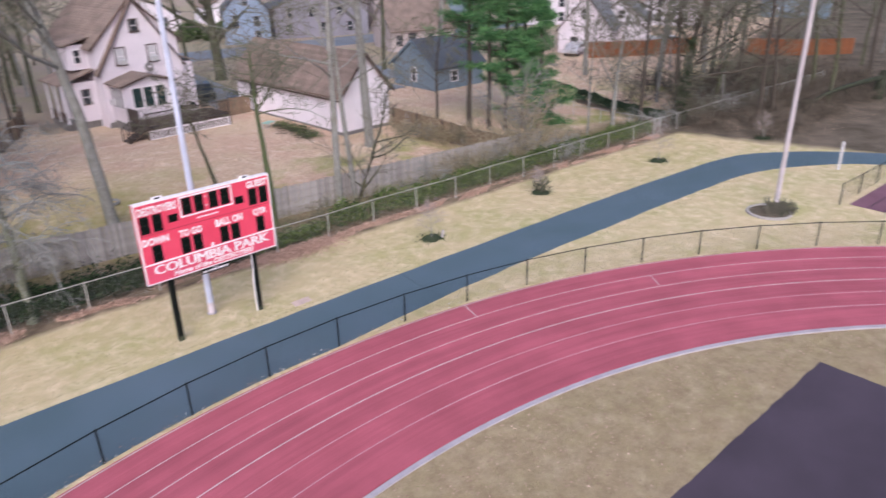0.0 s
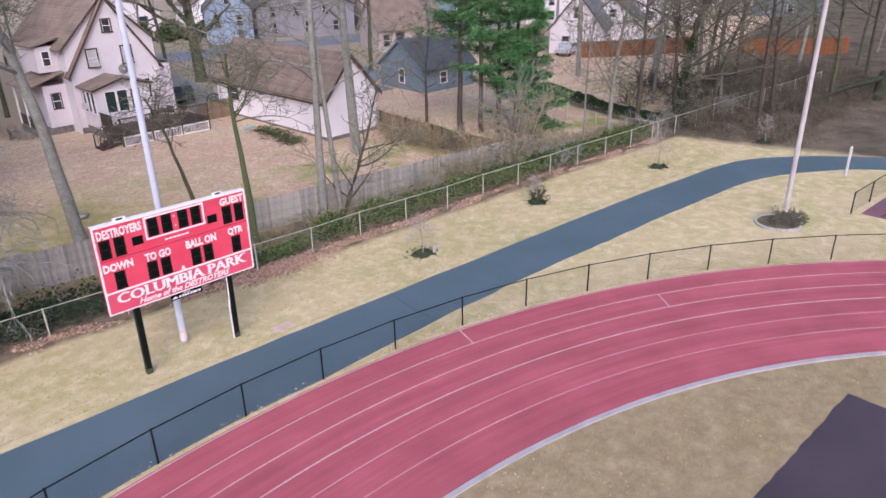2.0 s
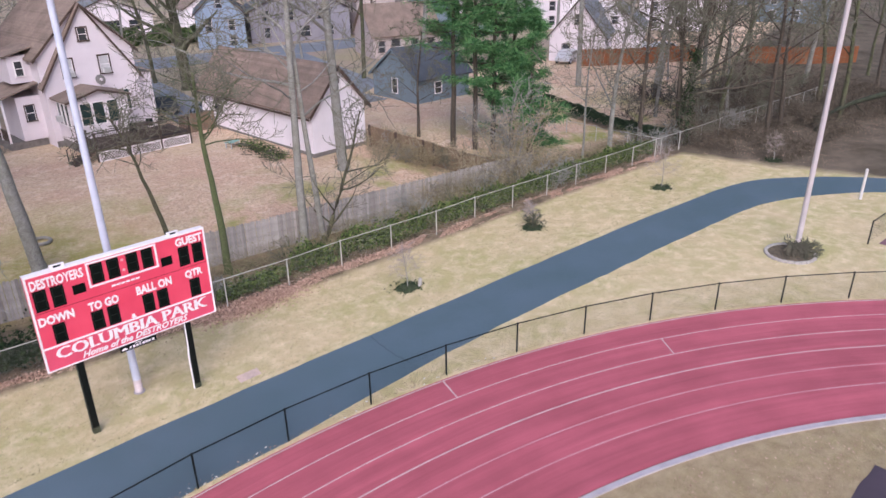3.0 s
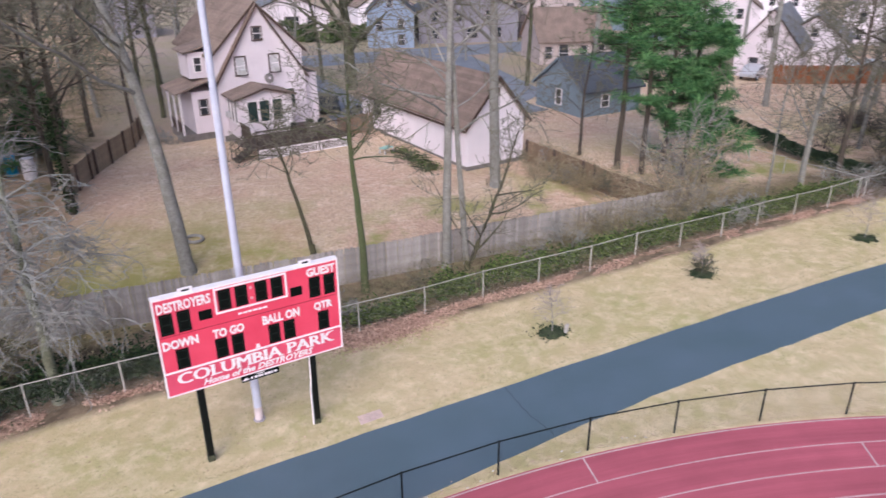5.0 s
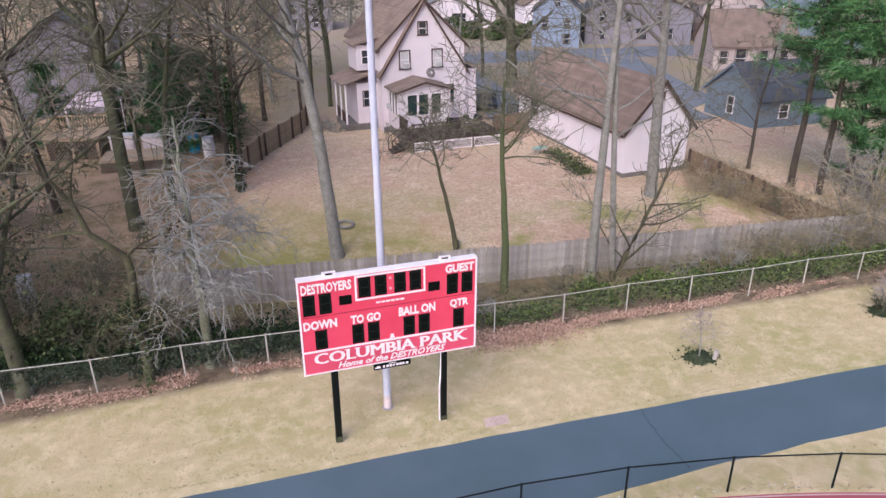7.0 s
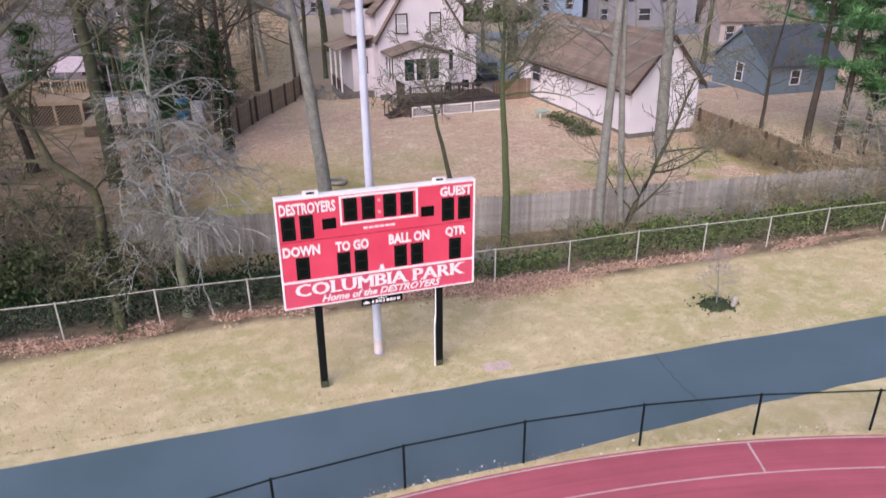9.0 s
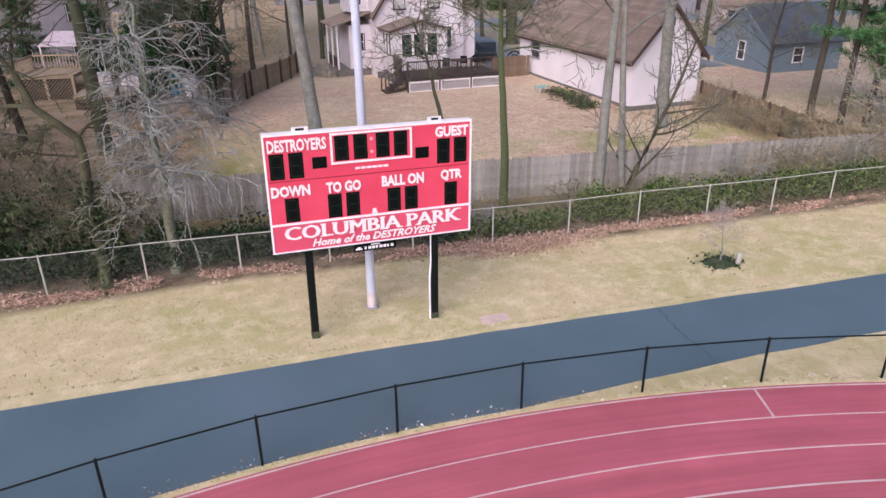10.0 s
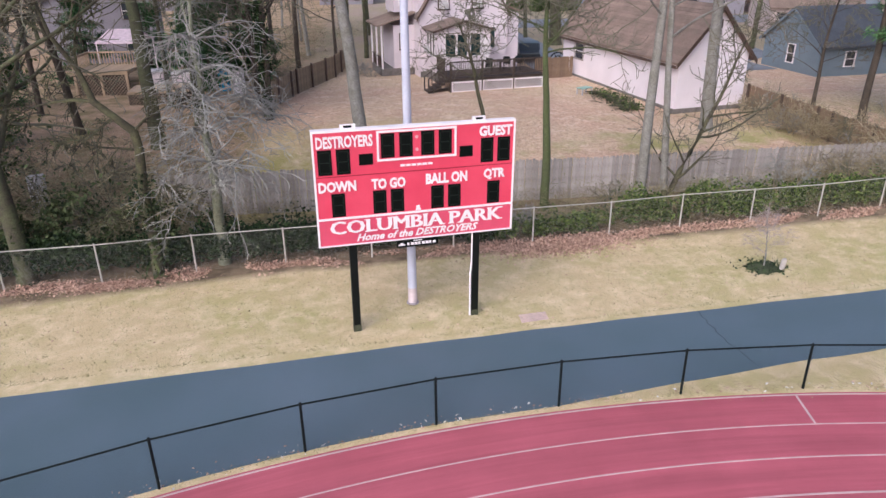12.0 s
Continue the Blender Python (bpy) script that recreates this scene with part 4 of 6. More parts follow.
def make_neighbours():
    plain_house("outbuilding", pose(42.6, 58.1, 0.95, 0, 0, -89), 6.4, 6.6, 2.35, 4.65, BLUE, DARKROOF, "small blue-grey house with a dark grey roof", [(3.3, 1.4, 0.75, 1.3)], right=[(2.6, 1.3, 0.8, 1.0)], rakes=BLUE)
    plain_house("house", pose(64.6, 73.4, 1.0, 0, 0, 72), 8.0, 9.2, 2.9, 6.3, CREAM, SHINGLE, "cream cape house with a brown roof", [(4.0, 4.4, 0.8, 1.0)], [(8.1, 1.5, 0.9, 1.3), (6.2, 1.4, 1.2, 1.9), (3.6, 1.5, 0.9, 1.4), (1.4, 1.5, 0.9, 1.4)], (4.6, 4.0, 6.0))
    plain_house("house", pose(68.0, 97.0, 1.0, 0, 0, -20), 8.5, 10.0, 5.4, 8.8, CREAM, SHINGLE, "cream two-storey house with a steep brown gable", [(2.2, 4.2, 0.8, 1.3), (6.0, 4.2, 0.8, 1.3), (4.2, 6.9, 0.7, 0.9), (2.2, 1.5, 1.0, 1.4), (6.0, 1.5, 1.0, 1.4)], [(3, 4.2, 0.8, 1.3), (7, 4.2, 0.8, 1.3), (5, 1.5, 1.4, 1.4)])
    plain_house("house", pose(43.6, 101.0, 1.0, 0, 0, -24), 6.6, 11.0, 4.9, 8.0, PALEBLUE, DARKROOF, "two-storey pale blue house with white-framed windows", [(1.7, 3.3, 0.9, 1.7), (3.3, 6.2, 0.8, 1.1), (4.8, 3.3, 0.9, 1.3), (4.8, 1.2, 0.9, 1.3)], [(3, 4.2, 0.9, 1.4), (7, 4.2, 0.9, 1.4), (3, 1.6, 0.9, 1.4)])
    plain_house("house", pose(52.0, 101.5, 1.0, 0, 0, -20), 15.0, 9.0, 4.6, 8.2, DIMWALL, DARKROOF, "long lavender-grey house with white windows behind branches", [(2.4, 3.9, 0.9, 1.3), (6, 3.9, 0.9, 1.3), (10.5, 3.9, 0.9, 1.3), (2.4, 1.5, 0.9, 1.3), (8, 1.5, 1.6, 1.4), (12, 1.5, 0.9, 1.3)])
    plain_house("house", pose(33.0, 128.0, 1.0, 0, 0, -6), 14.0, 9.0, 3.2, 6.0, SIDING, GREYROOF, "low white house across the street", [(3, 1.7, 2.2, 1.5), (7.5, 1.7, 2.4, 1.5), (11, 1.7, 1.6, 1.4)])
    plain_house("house", pose(54.0, 131.0, 1.0, 0, 0, -6), 11.0, 9.0, 3.2, 6.4, STUCCO, SHINGLE, "pale house across the street", [(3, 1.7, 1.6, 1.4), (7.5, 1.7, 1.6, 1.4)])
    plain_house("house", pose(70.0, 59.5, 0.95, 0, 0, -60), 6.6, 11.0, 3.2, 7.2, SIDING, GREYROOF, "white house with a steep grey gable roof", [(3.3, 5.0, 0.8, 1.1), (2.0, 1.5, 0.9, 1.3)], [(4, 1.5, 0.9, 1.3)])
    plain_house("house", pose(79.0, 61.0, 0.95, 0, 0, -60), 7.0, 8.0, 3.4, 6.0, STUCCO, GREYROOF, "white low house beside an orange fence", [(3.5, 4.2, 0.8, 0.8)])
    plain_house("house", pose(-15.0, 72.5, 1.0, 0, 0, 8), 9.0, 10.0, 5.2, 8.4, DIMWALL, GREYROOF, "two-storey house behind bare branches, shade in its lavender-grey walls", [(2.5, 4.3, 0.8, 1.3), (6.5, 4.3, 0.8, 1.3), (2.5, 1.6, 0.9, 1.3), (6.5, 1.6, 0.9, 1.3)])
    plain_house("house", pose(-36.0, 78.0, 1.0, 0, 0, 8), 9.0, 11.0, 4.6, 7.8, DIMWALL, SHINGLE, "house with a brown roof, shade in its grey walls", [(2.5, 3.8, 0.8, 1.3), (6.5, 3.8, 0.8, 1.3)])
    for k, (x, y, r) in enumerate(((92, 86, -50), (104, 70, -60), (80, 104, -30), (98, 118, -30), (118, 96, -50), (74, 138, -10), (10, 132, -4), (-16, 128, 4), (128, 62, -70), (140, 84, -60), (110, 140, -30))):
        plain_house("house", pose(x, y, 1.0, 0, 0, r), 9 + k % 3, 9.5, 4.6 + 0.4 * (k % 3), 7.8 + 0.3 * (k % 4), (DIMWALL if k in (6, 7) else (SIDING, STUCCO, BLUE)[k % 3]), (SHINGLE, GREYROOF)[k % 2], ("lavender-grey" if k in (6, 7) else ("white", "pale stucco", "blue-grey")[k % 3]) + " house far behind the trees", [(2.4, 3.7, 0.9, 1.3), (6.2, 3.7, 0.9, 1.3), (2.4, 1.4, 0.9, 1.3), (6.2, 1.4, 0.9, 1.3)])


def make_streets():
    road = mat("street_asphalt", (0.21, 0.225, 0.26), 0.85, vary=0.2, scale=0.4, fine=0.15, fscale=60)
    bm = bmesh.new()
    slab(bm, [(22, 90.2, 0.95), (170, 79.0, 0.95), (170, 87.5, 0.95), (22, 99.3, 0.95)], 0.13, (0, 0, 1))
    solo("road", bm, road, "grey neighbourhood street behind the houses", "street", kind="structure")
    bm = bmesh.new()
    slab(bm, [(23.6, 58.5, 0.95), (26.0, 58.7, 0.95), (28.7, 66.0, 0.95), (29.7, 75.0, 0.95), (30.4, 89.6, 0.95), (25.5, 90.0, 0.95), (25.8, 76.0, 0.95)], 0.14, (0, 0, 1))
    solo("driveway", bm, road, "grey asphalt driveway beside the house", "driveway", kind="structure")
    bm = bmesh.new()
    slab(bm, [(39.3, 55.5, 0.95), (42.2, 55.5, 0.95), (42.2, 59.4, 0.95), (46.8, 62.5, 0.95), (52.5, 87.4, 0.95), (44.5, 88.0, 0.95), (41.0, 66.0, 0.95)], 0.14, (0, 0, 1))
    solo("driveway", bm, road, "grey asphalt driveway beside the small blue house", "driveway", kind="structure")


def make_yard_fences():
    board_fence("grey_fence", [(-0.6, 34.75), (16, 33.55), (36.5, 32.3)], 1.83, WOODGREY, "weathered grey wooden board fence behind the boundary")
    board_fence("tan_fence", [(31.6, 43.5), (33.0, 38.0), (34.3, 33.2)], 1.55, WOODTAN, "tan wooden yard fence with dark posts", rail=True)
    board_fence("tan_fence", [(3.2, 49.5), (5.2, 55.0), (8.1, 60.8), (9.5, 66)], 1.6, WOODPALE, "tan wooden fence on the far side of the yard", rail=True)
    board_fence("tan_fence", [(22.6, 56.2), (25.6, 56.5)], 1.5, WOODTAN, "short tan wooden fence beside the garage")
    orange = mat("orange_stained_board", (0.25, 0.09, 0.036), 0.8, vary=0.25, scale=2, per=0.15)
    board_fence("orange_fence", [(69.5, 54.2), (76.0, 50.0), (82, 47)], 1.9, orange, "orange-stained wooden fence", width=0.24)
    board_fence("orange_fence", [(86.0, 42.5), (92, 38.6), (100, 35.2)], 2.0, orange, "orange-stained wooden fence behind the wood", width=0.24)
    link_fence("yard_fence", [(47.5 - 0.3 * k, 29.4 + 2.7 * k) for k in range(0, 5)], 1.2, 0.03, 0.02, GALVDARK, "old wire fence beside the hedge", 0.12, 0.0014)


make_house()
make_deck()
make_garage()
make_neighbours()
make_streets()
make_yard_fences()


# ---- trees ----
BARK = mat("grey_bark", (0.27, 0.26, 0.25), 0.95, vary=0.35, scale=3.0, fine=0.35, fscale=25, bump=0.9, other=(0.20, 0.19, 0.165))
MOSSY = mat("mossy_bark", (0.095, 0.105, 0.055), 0.95, vary=0.3, scale=3.0, fine=0.3, fscale=25, bump=0.8, other=(0.065, 0.055, 0.042))
DARKBARK = mat("dark_bark", (0.085, 0.068, 0.055), 0.95, vary=0.3, scale=3.0, fine=0.3, fscale=25, bump=0.8)
TWIG = mat("brown_grey_twigs", (0.17, 0.145, 0.12), 0.9, vary=0.3, scale=0.8, bump=0, other=(0.12, 0.125, 0.08))
PALETWIG = mat("pale_grey_twigs", (0.32, 0.315, 0.30), 0.9, vary=0.4, scale=1.0, bump=0)


LICHEN = mat("lichen_bark", (0.21, 0.225, 0.165), 0.95, vary=0.3, scale=3.0, fine=0.3, fscale=25, bump=0.8, other=(0.13, 0.13, 0.09))
STEMBARK = mat("dark_mossy_bark", (0.10, 0.10, 0.052), 0.95, vary=0.3, scale=3.0, fine=0.3, fscale=25, bump=0.8, other=(0.055, 0.045, 0.035))
GREENBARK = mat("green_mossy_bark", (0.088, 0.112, 0.045), 0.95, vary=0.3, scale=3.0, fine=0.3, fscale=25, bump=0.8, other=(0.09, 0.10, 0.05))


def grow(rnd, start, direction, length, radius, depth, out, droop, wander, spread, kids, thin=0.0125, first=0.26, limb=(0.22, 0.42), kink=None):
    n = max(3, int(length / (0.5 if depth else 0.8)))
    n = min(n, (14, 9, 5, 3, 2)[min(depth, 4)])
    turn = wander * (0.35 if wander > 0.12 else 0.1) if depth == 0 else kink or wander
    p, d = Vector(start), Vector(direction).normalized()
    pts, rad = [tuple(p)], [radius]
    for i in range(n):
        k = (i + 1) / n
        d = (d + Vector((rnd.uniform(-1, 1), rnd.uniform(-1, 1), rnd.uniform(-0.6, 0.8))) * turn + Vector((0, 0, -droop * depth * 0.12))).normalized()
        p = p + d * (length / n)
        pts.append(tuple(p))
        rad.append(max(radius * (1 - 0.72 * k if depth == 0 else 1 - 0.8 * k), thin))
    out.append((depth, pts, rad))
    if depth >= len(kids):
        return
    m = kids[depth]
    for i in range(m):
        lo = first if depth == 0 else 0.15
        f = lo + (1 - lo) * (i + rnd.random()) / m
        j = min(int(f * n), n - 1)
        q = Vector(pts[j]).lerp(Vector(pts[j + 1]), f * n - j)
        base = (Vector(pts[j + 1]) - Vector(pts[j])).normalized()
        side = base.orthogonal()
        side.rotate(Matrix.Rotation(rnd.uniform(0, 2 * math.pi), 3, base))
        ang = radians(rnd.uniform(spread * 0.6, spread * 1.25))
        nd = base * math.cos(ang) + side * math.sin(ang)
        if depth == 0:
            nd.z = max(nd.z, 0.1)
        ln = length * rnd.uniform(0.38, 0.62) * (1.15 - 0.6 * f if depth == 0 else 1 - 0.4 * f)
        r0 = max(rad[j] * (rnd.uniform(*limb) if depth == 0 else rnd.uniform(0.35, 0.58)), thin * 1.3)
        grow(rnd, q, nd, ln, r0, depth + 1, out, droop, wander, spread, kids, thin, first, limb, kink)


def tree_parts(seed, height, radius, lean=(0, 0), droop=0.0, wander=0.16, spread=50, kids=(12, 6, 5, 3), thin=0.0125, first=0.26, split=1, limb=(0.22, 0.42), kink=None):
    rnd = random.Random(seed)
    out = []
    grow(rnd, (0, 0, -0.15), (lean[0], lean[1], 1), height, radius, 0, out, droop, wander, spread, kids, thin, first, limb, kink)
    root = [([(0, 0, -0.2), (0, 0, 0.15), (0, 0, 0.5)], [radius * 1.3, radius * 1.12, radius * 0.92])]
    big = strokes(root + [(p, r) for d, p, r in out if d <= split], 9)
    fine = strokes([(p, r) for d, p, r in out if d > split], 4)
    return big, fine


def bare_tree(x, y, seed, height, radius, bark, label, twig=None, group="bare trees", **kw):
    t = thing("tree", pose(x, y, gz(x, y), 0, 0, 0), label, "tree", group)
    big, fine = tree_parts(seed, height, radius, **kw)
    part("trunk", raw("trunk", *big, bark, True), None, t, "trunk and main limbs")
    part("crown", raw("crown", *fine, twig or TWIG), None, t, "bare twigs")
    return t


def weeping_tree(x, y, seed, height, radius):
    """A weeping tree: a mossy stem and jagged pale limbs that arch out and hang, longest low down and towards the board."""
    rnd = random.Random(seed)
    t = thing("tree", pose(x, y, gz(x, y)), "weeping bare tree with pale drooping twigs behind the fence", "tree", "bare trees")
    stem = [(0.0 * i + rnd.uniform(-0.06, 0.06), rnd.uniform(-0.05, 0.05), -0.2 + height * i / 10) for i in range(11)]
    big = [(stem, [radius * (1.2 if i == 0 else 1) * (1 - 0.085 * i) for i in range(11)])]
    fine = []

    def jagged(p, d, length, n, turn, fall):
        pts = [tuple(p)]
        for i in range(n):
            d = (d + Vector((rnd.uniform(-turn, turn), rnd.uniform(-turn, turn), rnd.uniform(-turn, turn) * 0.7 - fall * (i / n)))).normalized()
            p = p + d * length / n
            if p.z < 0.9:
                break
            pts.append(tuple(p))
        return pts

    for k in range(42):
        f = 0.32 + 0.60 * (k + rnd.random()) / 42
        j = int(f * 10)
        a = -0.5 + 2.4 * (k % 7 - 3) / 3.0 + rnd.uniform(-0.35, 0.35)
        out = Vector((math.cos(a), math.sin(a), 0))
        reach = (3.4 - 1.9 * (f - 0.27) / 0.6) * rnd.uniform(0.65, 1.1) * (1.0 if out.x > 0 else 0.55)
        pts = jagged(Vector(stem[j]), (out + Vector((0, 0, rnd.uniform(0.1, 0.7)))).normalized(), reach * 1.5, 9, 0.32, 0.42)
        r0 = rnd.uniform(0.026, 0.045)
        fine.append((pts, [max(r0 * (1 - 0.085 * i), 0.014) for i in range(len(pts))]))
        for q in pts[2:]:
            for _ in range(rnd.choice((1, 1, 2))):
                e = (out * rnd.uniform(0.0, 0.9) + Vector((rnd.uniform(-0.8, 0.8), rnd.uniform(-0.8, 0.8), rnd.uniform(-0.5, 0.35)))).normalized()
                sub = jagged(Vector(q), e, rnd.uniform(0.5, 1.5), 5, 0.45, 0.5)
                if len(sub) < 3:
                    continue
                fine.append((sub, [max(0.017 - 0.002 * i, 0.010) for i in range(len(sub))]))
                for w in sub[2:]:
                    g = (e + Vector((rnd.uniform(-0.9, 0.9), rnd.uniform(-0.9, 0.9), rnd.uniform(-0.8, 0.3)))).normalized()
                    fine.append((jagged(Vector(w), g, rnd.uniform(0.25, 0.6), 2, 0.3, 0.3), [0.010, 0.009, 0.008]))
    fine = [(p, r[:len(p)]) for p, r in fine if len(p) > 1]
    part("trunk", raw("trunk", *strokes(big, 9), LICHEN, True), None, t, "pale lichen-covered stem")
    part("crown", raw("crown", *strokes(fine, 4), PALETWIG), None, t, "pale hanging twigs")


def kinked_tree(x, y, seed):
    """The dark tree in the fence line: upright stem, a sharp bend towards the brush, then a long rising limb."""
    rnd = random.Random(seed)
    t = thing("tree", pose(x, y, gz(x, y)), "dark crooked bare tree bending away from the board", "tree", "bare trees")
    main = [(0, 0, -0.2), (0.05, 0, 1.4), (0.0, 0.05, 2.9), (0.1, 0.1, 4.3), (0.05, 0.1, 4.9), (-0.45, 0.1, 5.4), (-0.95, 0.1, 5.9), (-1.25, 0.2, 6.9), (-1.8, 0.2, 7.9), (-2.1, 0.3, 9.2)]
    out = [(0, main, [0.22, 0.18, 0.16, 0.15, 0.14, 0.12, 0.11, 0.085, 0.06, 0.03])]
    for q, d, ln, r in (((0.05, 0.1, 4.9), (0.5, 0, 1), 2.2, 0.06), ((-0.95, 0.1, 5.9), (-1, -0.1, 0.35), 2.6, 0.07), ((-0.45, 0.1, 5.4), (-0.5, -0.6, -0.2), 2.0, 0.05), ((0.0, 0, 2.9), (0.7, -0.5, 0.5), 1.8, 0.04), ((0.05, 0, 2.0), (-0.8, -0.4, 0.5), 2.0, 0.04), ((-1.25, 0.2, 6.9), (0.4, 0, 1), 2.2, 0.05), ((-1.8, 0.2, 7.9), (-1, 0, 0.5), 1.8, 0.04), ((0.1, 0.1, 4.3), (-0.9, -0.3, 0.1), 2.4, 0.045)):
        grow(rnd, q, d, ln, r, 1, out, 0.5, 0.26, 50, (0, 8, 6, 3), 0.014)
    part("trunk", raw("trunk", *strokes([(p, r) for d, p, r in out if d < 1], 9), STEMBARK, True), None, t, "dark mossy bent stem")
    part("crown", raw("crown", *strokes([(p, r) for d, p, r in out if d >= 1], 5), STEMBARK), None, t, "bare brown twigs")
    rr = np.random.RandomState(seed)
    P = [(0.03 + rr.normal(0, 0.16), rr.normal(0, 0.16), rr.uniform(0.6, 3.6)) for _ in range(700)]
    tagged(part("ivy", scatter("ivy", P, 0.12, DARKIVY, 0.2, seed), None, t), "dark green ivy on the stem", kind="stuff")




def scatter(name, P, size, material, flat=0.0, seed=0, tri=False, ratio=0.6, up=None):
    """Many small leaves at the points P: quads (or triangles) of about that size, turned at random; flat 1 lays them level."""
    r = np.random.RandomState(seed)
    n = len(P)
    a = r.normal(size=(n, 3))
    a[:, 2] *= (1 - flat)
    a /= np.linalg.norm(a, axis=1)[:, None]
    c = r.normal(size=(n, 3))
    c[:, 2] *= (1 - flat)
    c -= a * (a * c).sum(1)[:, None]
    c /= np.linalg.norm(c, axis=1)[:, None] + 1e-9
    s = size * r.uniform(0.6, 1.4, (n, 1))
    P = np.asarray(P)
    if tri:
        V = np.stack([P - c * s * ratio * 0.5, P + c * s * ratio * 0.5, P + a * s], 1).reshape(-1, 3)
        F = np.arange(3 * n).reshape(-1, 3)
    else:
        V = np.stack([P - a * s * 0.5, P + c * s * ratio * 0.5, P + a * s * 0.5, P - c * s * ratio * 0.5], 1).reshape(-1, 3)
        F = np.arange(4 * n).reshape(-1, 4)
    return raw(name, V.tolist(), F.tolist(), material)


NEEDLE = leafmat("pine_needles", (0.016, 0.074, 0.028), (0.17, 0.33, 0.115), power=1.3)
DARKNEEDLE = leafmat("dark_conifer_needles", (0.012, 0.042, 0.016), (0.08, 0.165, 0.06))
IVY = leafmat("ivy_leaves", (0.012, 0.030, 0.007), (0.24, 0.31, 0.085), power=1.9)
# ivy green taken down to near black, with shadow put into the leaf colour
DARKIVY = leafmat("shaded_ivy_leaves", (0.005, 0.014, 0.005), (0.055, 0.09, 0.03), power=2.0)
DRY = leafmat("dry_brown_leaves", (0.25, 0.15, 0.11), (0.68, 0.47, 0.37))
STRAW = leafmat("dry_straw_and_vines", (0.16, 0.14, 0.08), (0.30, 0.26, 0.15))
VINE = leafmat("climbing_vine_leaves", (0.02, 0.035, 0.012), (0.09, 0.11, 0.045))
STALK = leafmat("pale_dry_stalks", (0.14, 0.12, 0.065), (0.38, 0.31, 0.20))
BRUSH = leafmat("brush_twig_shades", (0.10, 0.095, 0.05), (0.40, 0.345, 0.22))
HEDGE = leafmat("clipped_hedge_leaves", (0.010, 0.022, 0.012), (0.04, 0.06, 0.03))


def conifer(x, y, seed, height, radius, start, reach, needle, label, dense=1.0, bark=None, tuft=0.36):
    """A pine: straight trunk, whorls of level limbs, needle tufts along their outer parts."""
    rnd = random.Random(seed)
    t = thing("conifer", pose(x, y, gz(x, y)), label, "tree", "evergreen trees")
    n = 14
    tr = [((rnd.uniform(-0.05, 0.05), rnd.uniform(-0.05, 0.05), -0.2 + (height + 0.2) * i / n), radius * (1 - 0.93 * i / n)) for i in range(n + 1)]
    lines = [([p for p, _ in tr], [q for _, q in tr])]
    tufts = []
    z = start
    while z < height - 0.3:
        k = (z - start) / (height - start)
        ln = reach * (1 - k) ** 0.7 * rnd.uniform(0.65, 1.1) + 0.3
        for _ in range(rnd.randint(2, 4)):
            a = rnd.uniform(0, 2 * math.pi)
            d = Vector((math.cos(a), math.sin(a), rnd.uniform(-0.1, 0.25)))
            p = Vector((0, 0, z))
            pts = [tuple(p)]
            L = ln * rnd.uniform(0.5, 1.1)
            for i in range(5):
                d = (d + Vector((rnd.uniform(-0.2, 0.2), rnd.uniform(-0.2, 0.2), -0.06 + 0.05 * i))).normalized()
                p = p + d * L / 5
                pts.append(tuple(p))
                for _ in range(int((4 + 5 * (i > 1)) * dense)):
                    o = Vector((rnd.gauss(0, 0.24), rnd.gauss(0, 0.24), rnd.gauss(0.03, 0.055))) * (0.6 + L * 0.16)
                    tufts.append(tuple(p + o))
            r0 = 0.012 + 0.02 * L
            lines.append((pts, [r0 * (1 - 0.15 * i) for i in range(6)]))
        z += rnd.uniform(0.3, 0.75) * (1.2 - 0.4 * k)
    part("trunk", raw("trunk", *strokes(lines, 8), bark or DARKBARK, True), None, t, "dark trunk and limbs")
    P = np.repeat(np.array(tufts), 8, axis=0)
    P = P + np.random.RandomState(seed).normal(scale=0.07, size=P.shape)
    part("crown", scatter("crown", P, tuft, needle, 0.35, seed, True, 0.12), None, t, "green needle tufts")
    return t


def shrub(x, y, seed, height, stems, material, label, name="shrub", spread=0.5, kids=(6, 4, 2), droop=0.0, group="bare shrubs", r=0.025):
    rnd = random.Random(seed)
    t = thing(name, pose(x, y, gz(x, y)), label, "shrub", group)
    out = []
    for _ in range(stems):
        a = rnd.uniform(0, 2 * math.pi)
        grow(rnd, (rnd.uniform(-0.2, 0.2), rnd.uniform(-0.2, 0.2), -0.1), (math.cos(a) * spread, math.sin(a) * spread, 1), height * rnd.uniform(0.6, 1), r, 0, out, droop, 0.3, 45, kids)
    part("branchwork", raw("branchwork", *strokes([(p, q) for _, p, q in out], 4), material), None, t, "tangled bare stems")
    return t


# the yard behind the scoreboard
bare_tree(8.1, 37.9, 11, 19, 0.34, BARK, "tall grey bare tree leaning a little in the yard", lean=(-0.055, 0), kids=(18, 8, 6), first=0.42, limb=(0.25, 0.45), kink=0.28)
bare_tree(14.1, 37.2, 12, 7.2, 0.14, STEMBARK, "small crooked bare tree in the yard", lean=(-0.10, 0.05), wander=0.3, kids=(14, 7, 5), first=0.62, spread=55, limb=(0.3, 0.5), kink=0.32)
bare_tree(15.05, 32.5, 13, 9.8, 0.2, GREENBARK, "mossy green bare tree beside the grey fence", twig=TWIG, kids=(18, 8, 6), spread=60, first=0.66, limb=(0.28, 0.45), kink=0.36, thin=0.011)
bare_tree(19.6, 33.0, 15, 18, 0.24, BARK, "slim grey bare tree beside the grey fence", lean=(0.0, 0), wander=0.11, kids=(16, 7, 6), first=0.42, spread=48, limb=(0.3, 0.5), kink=0.26)
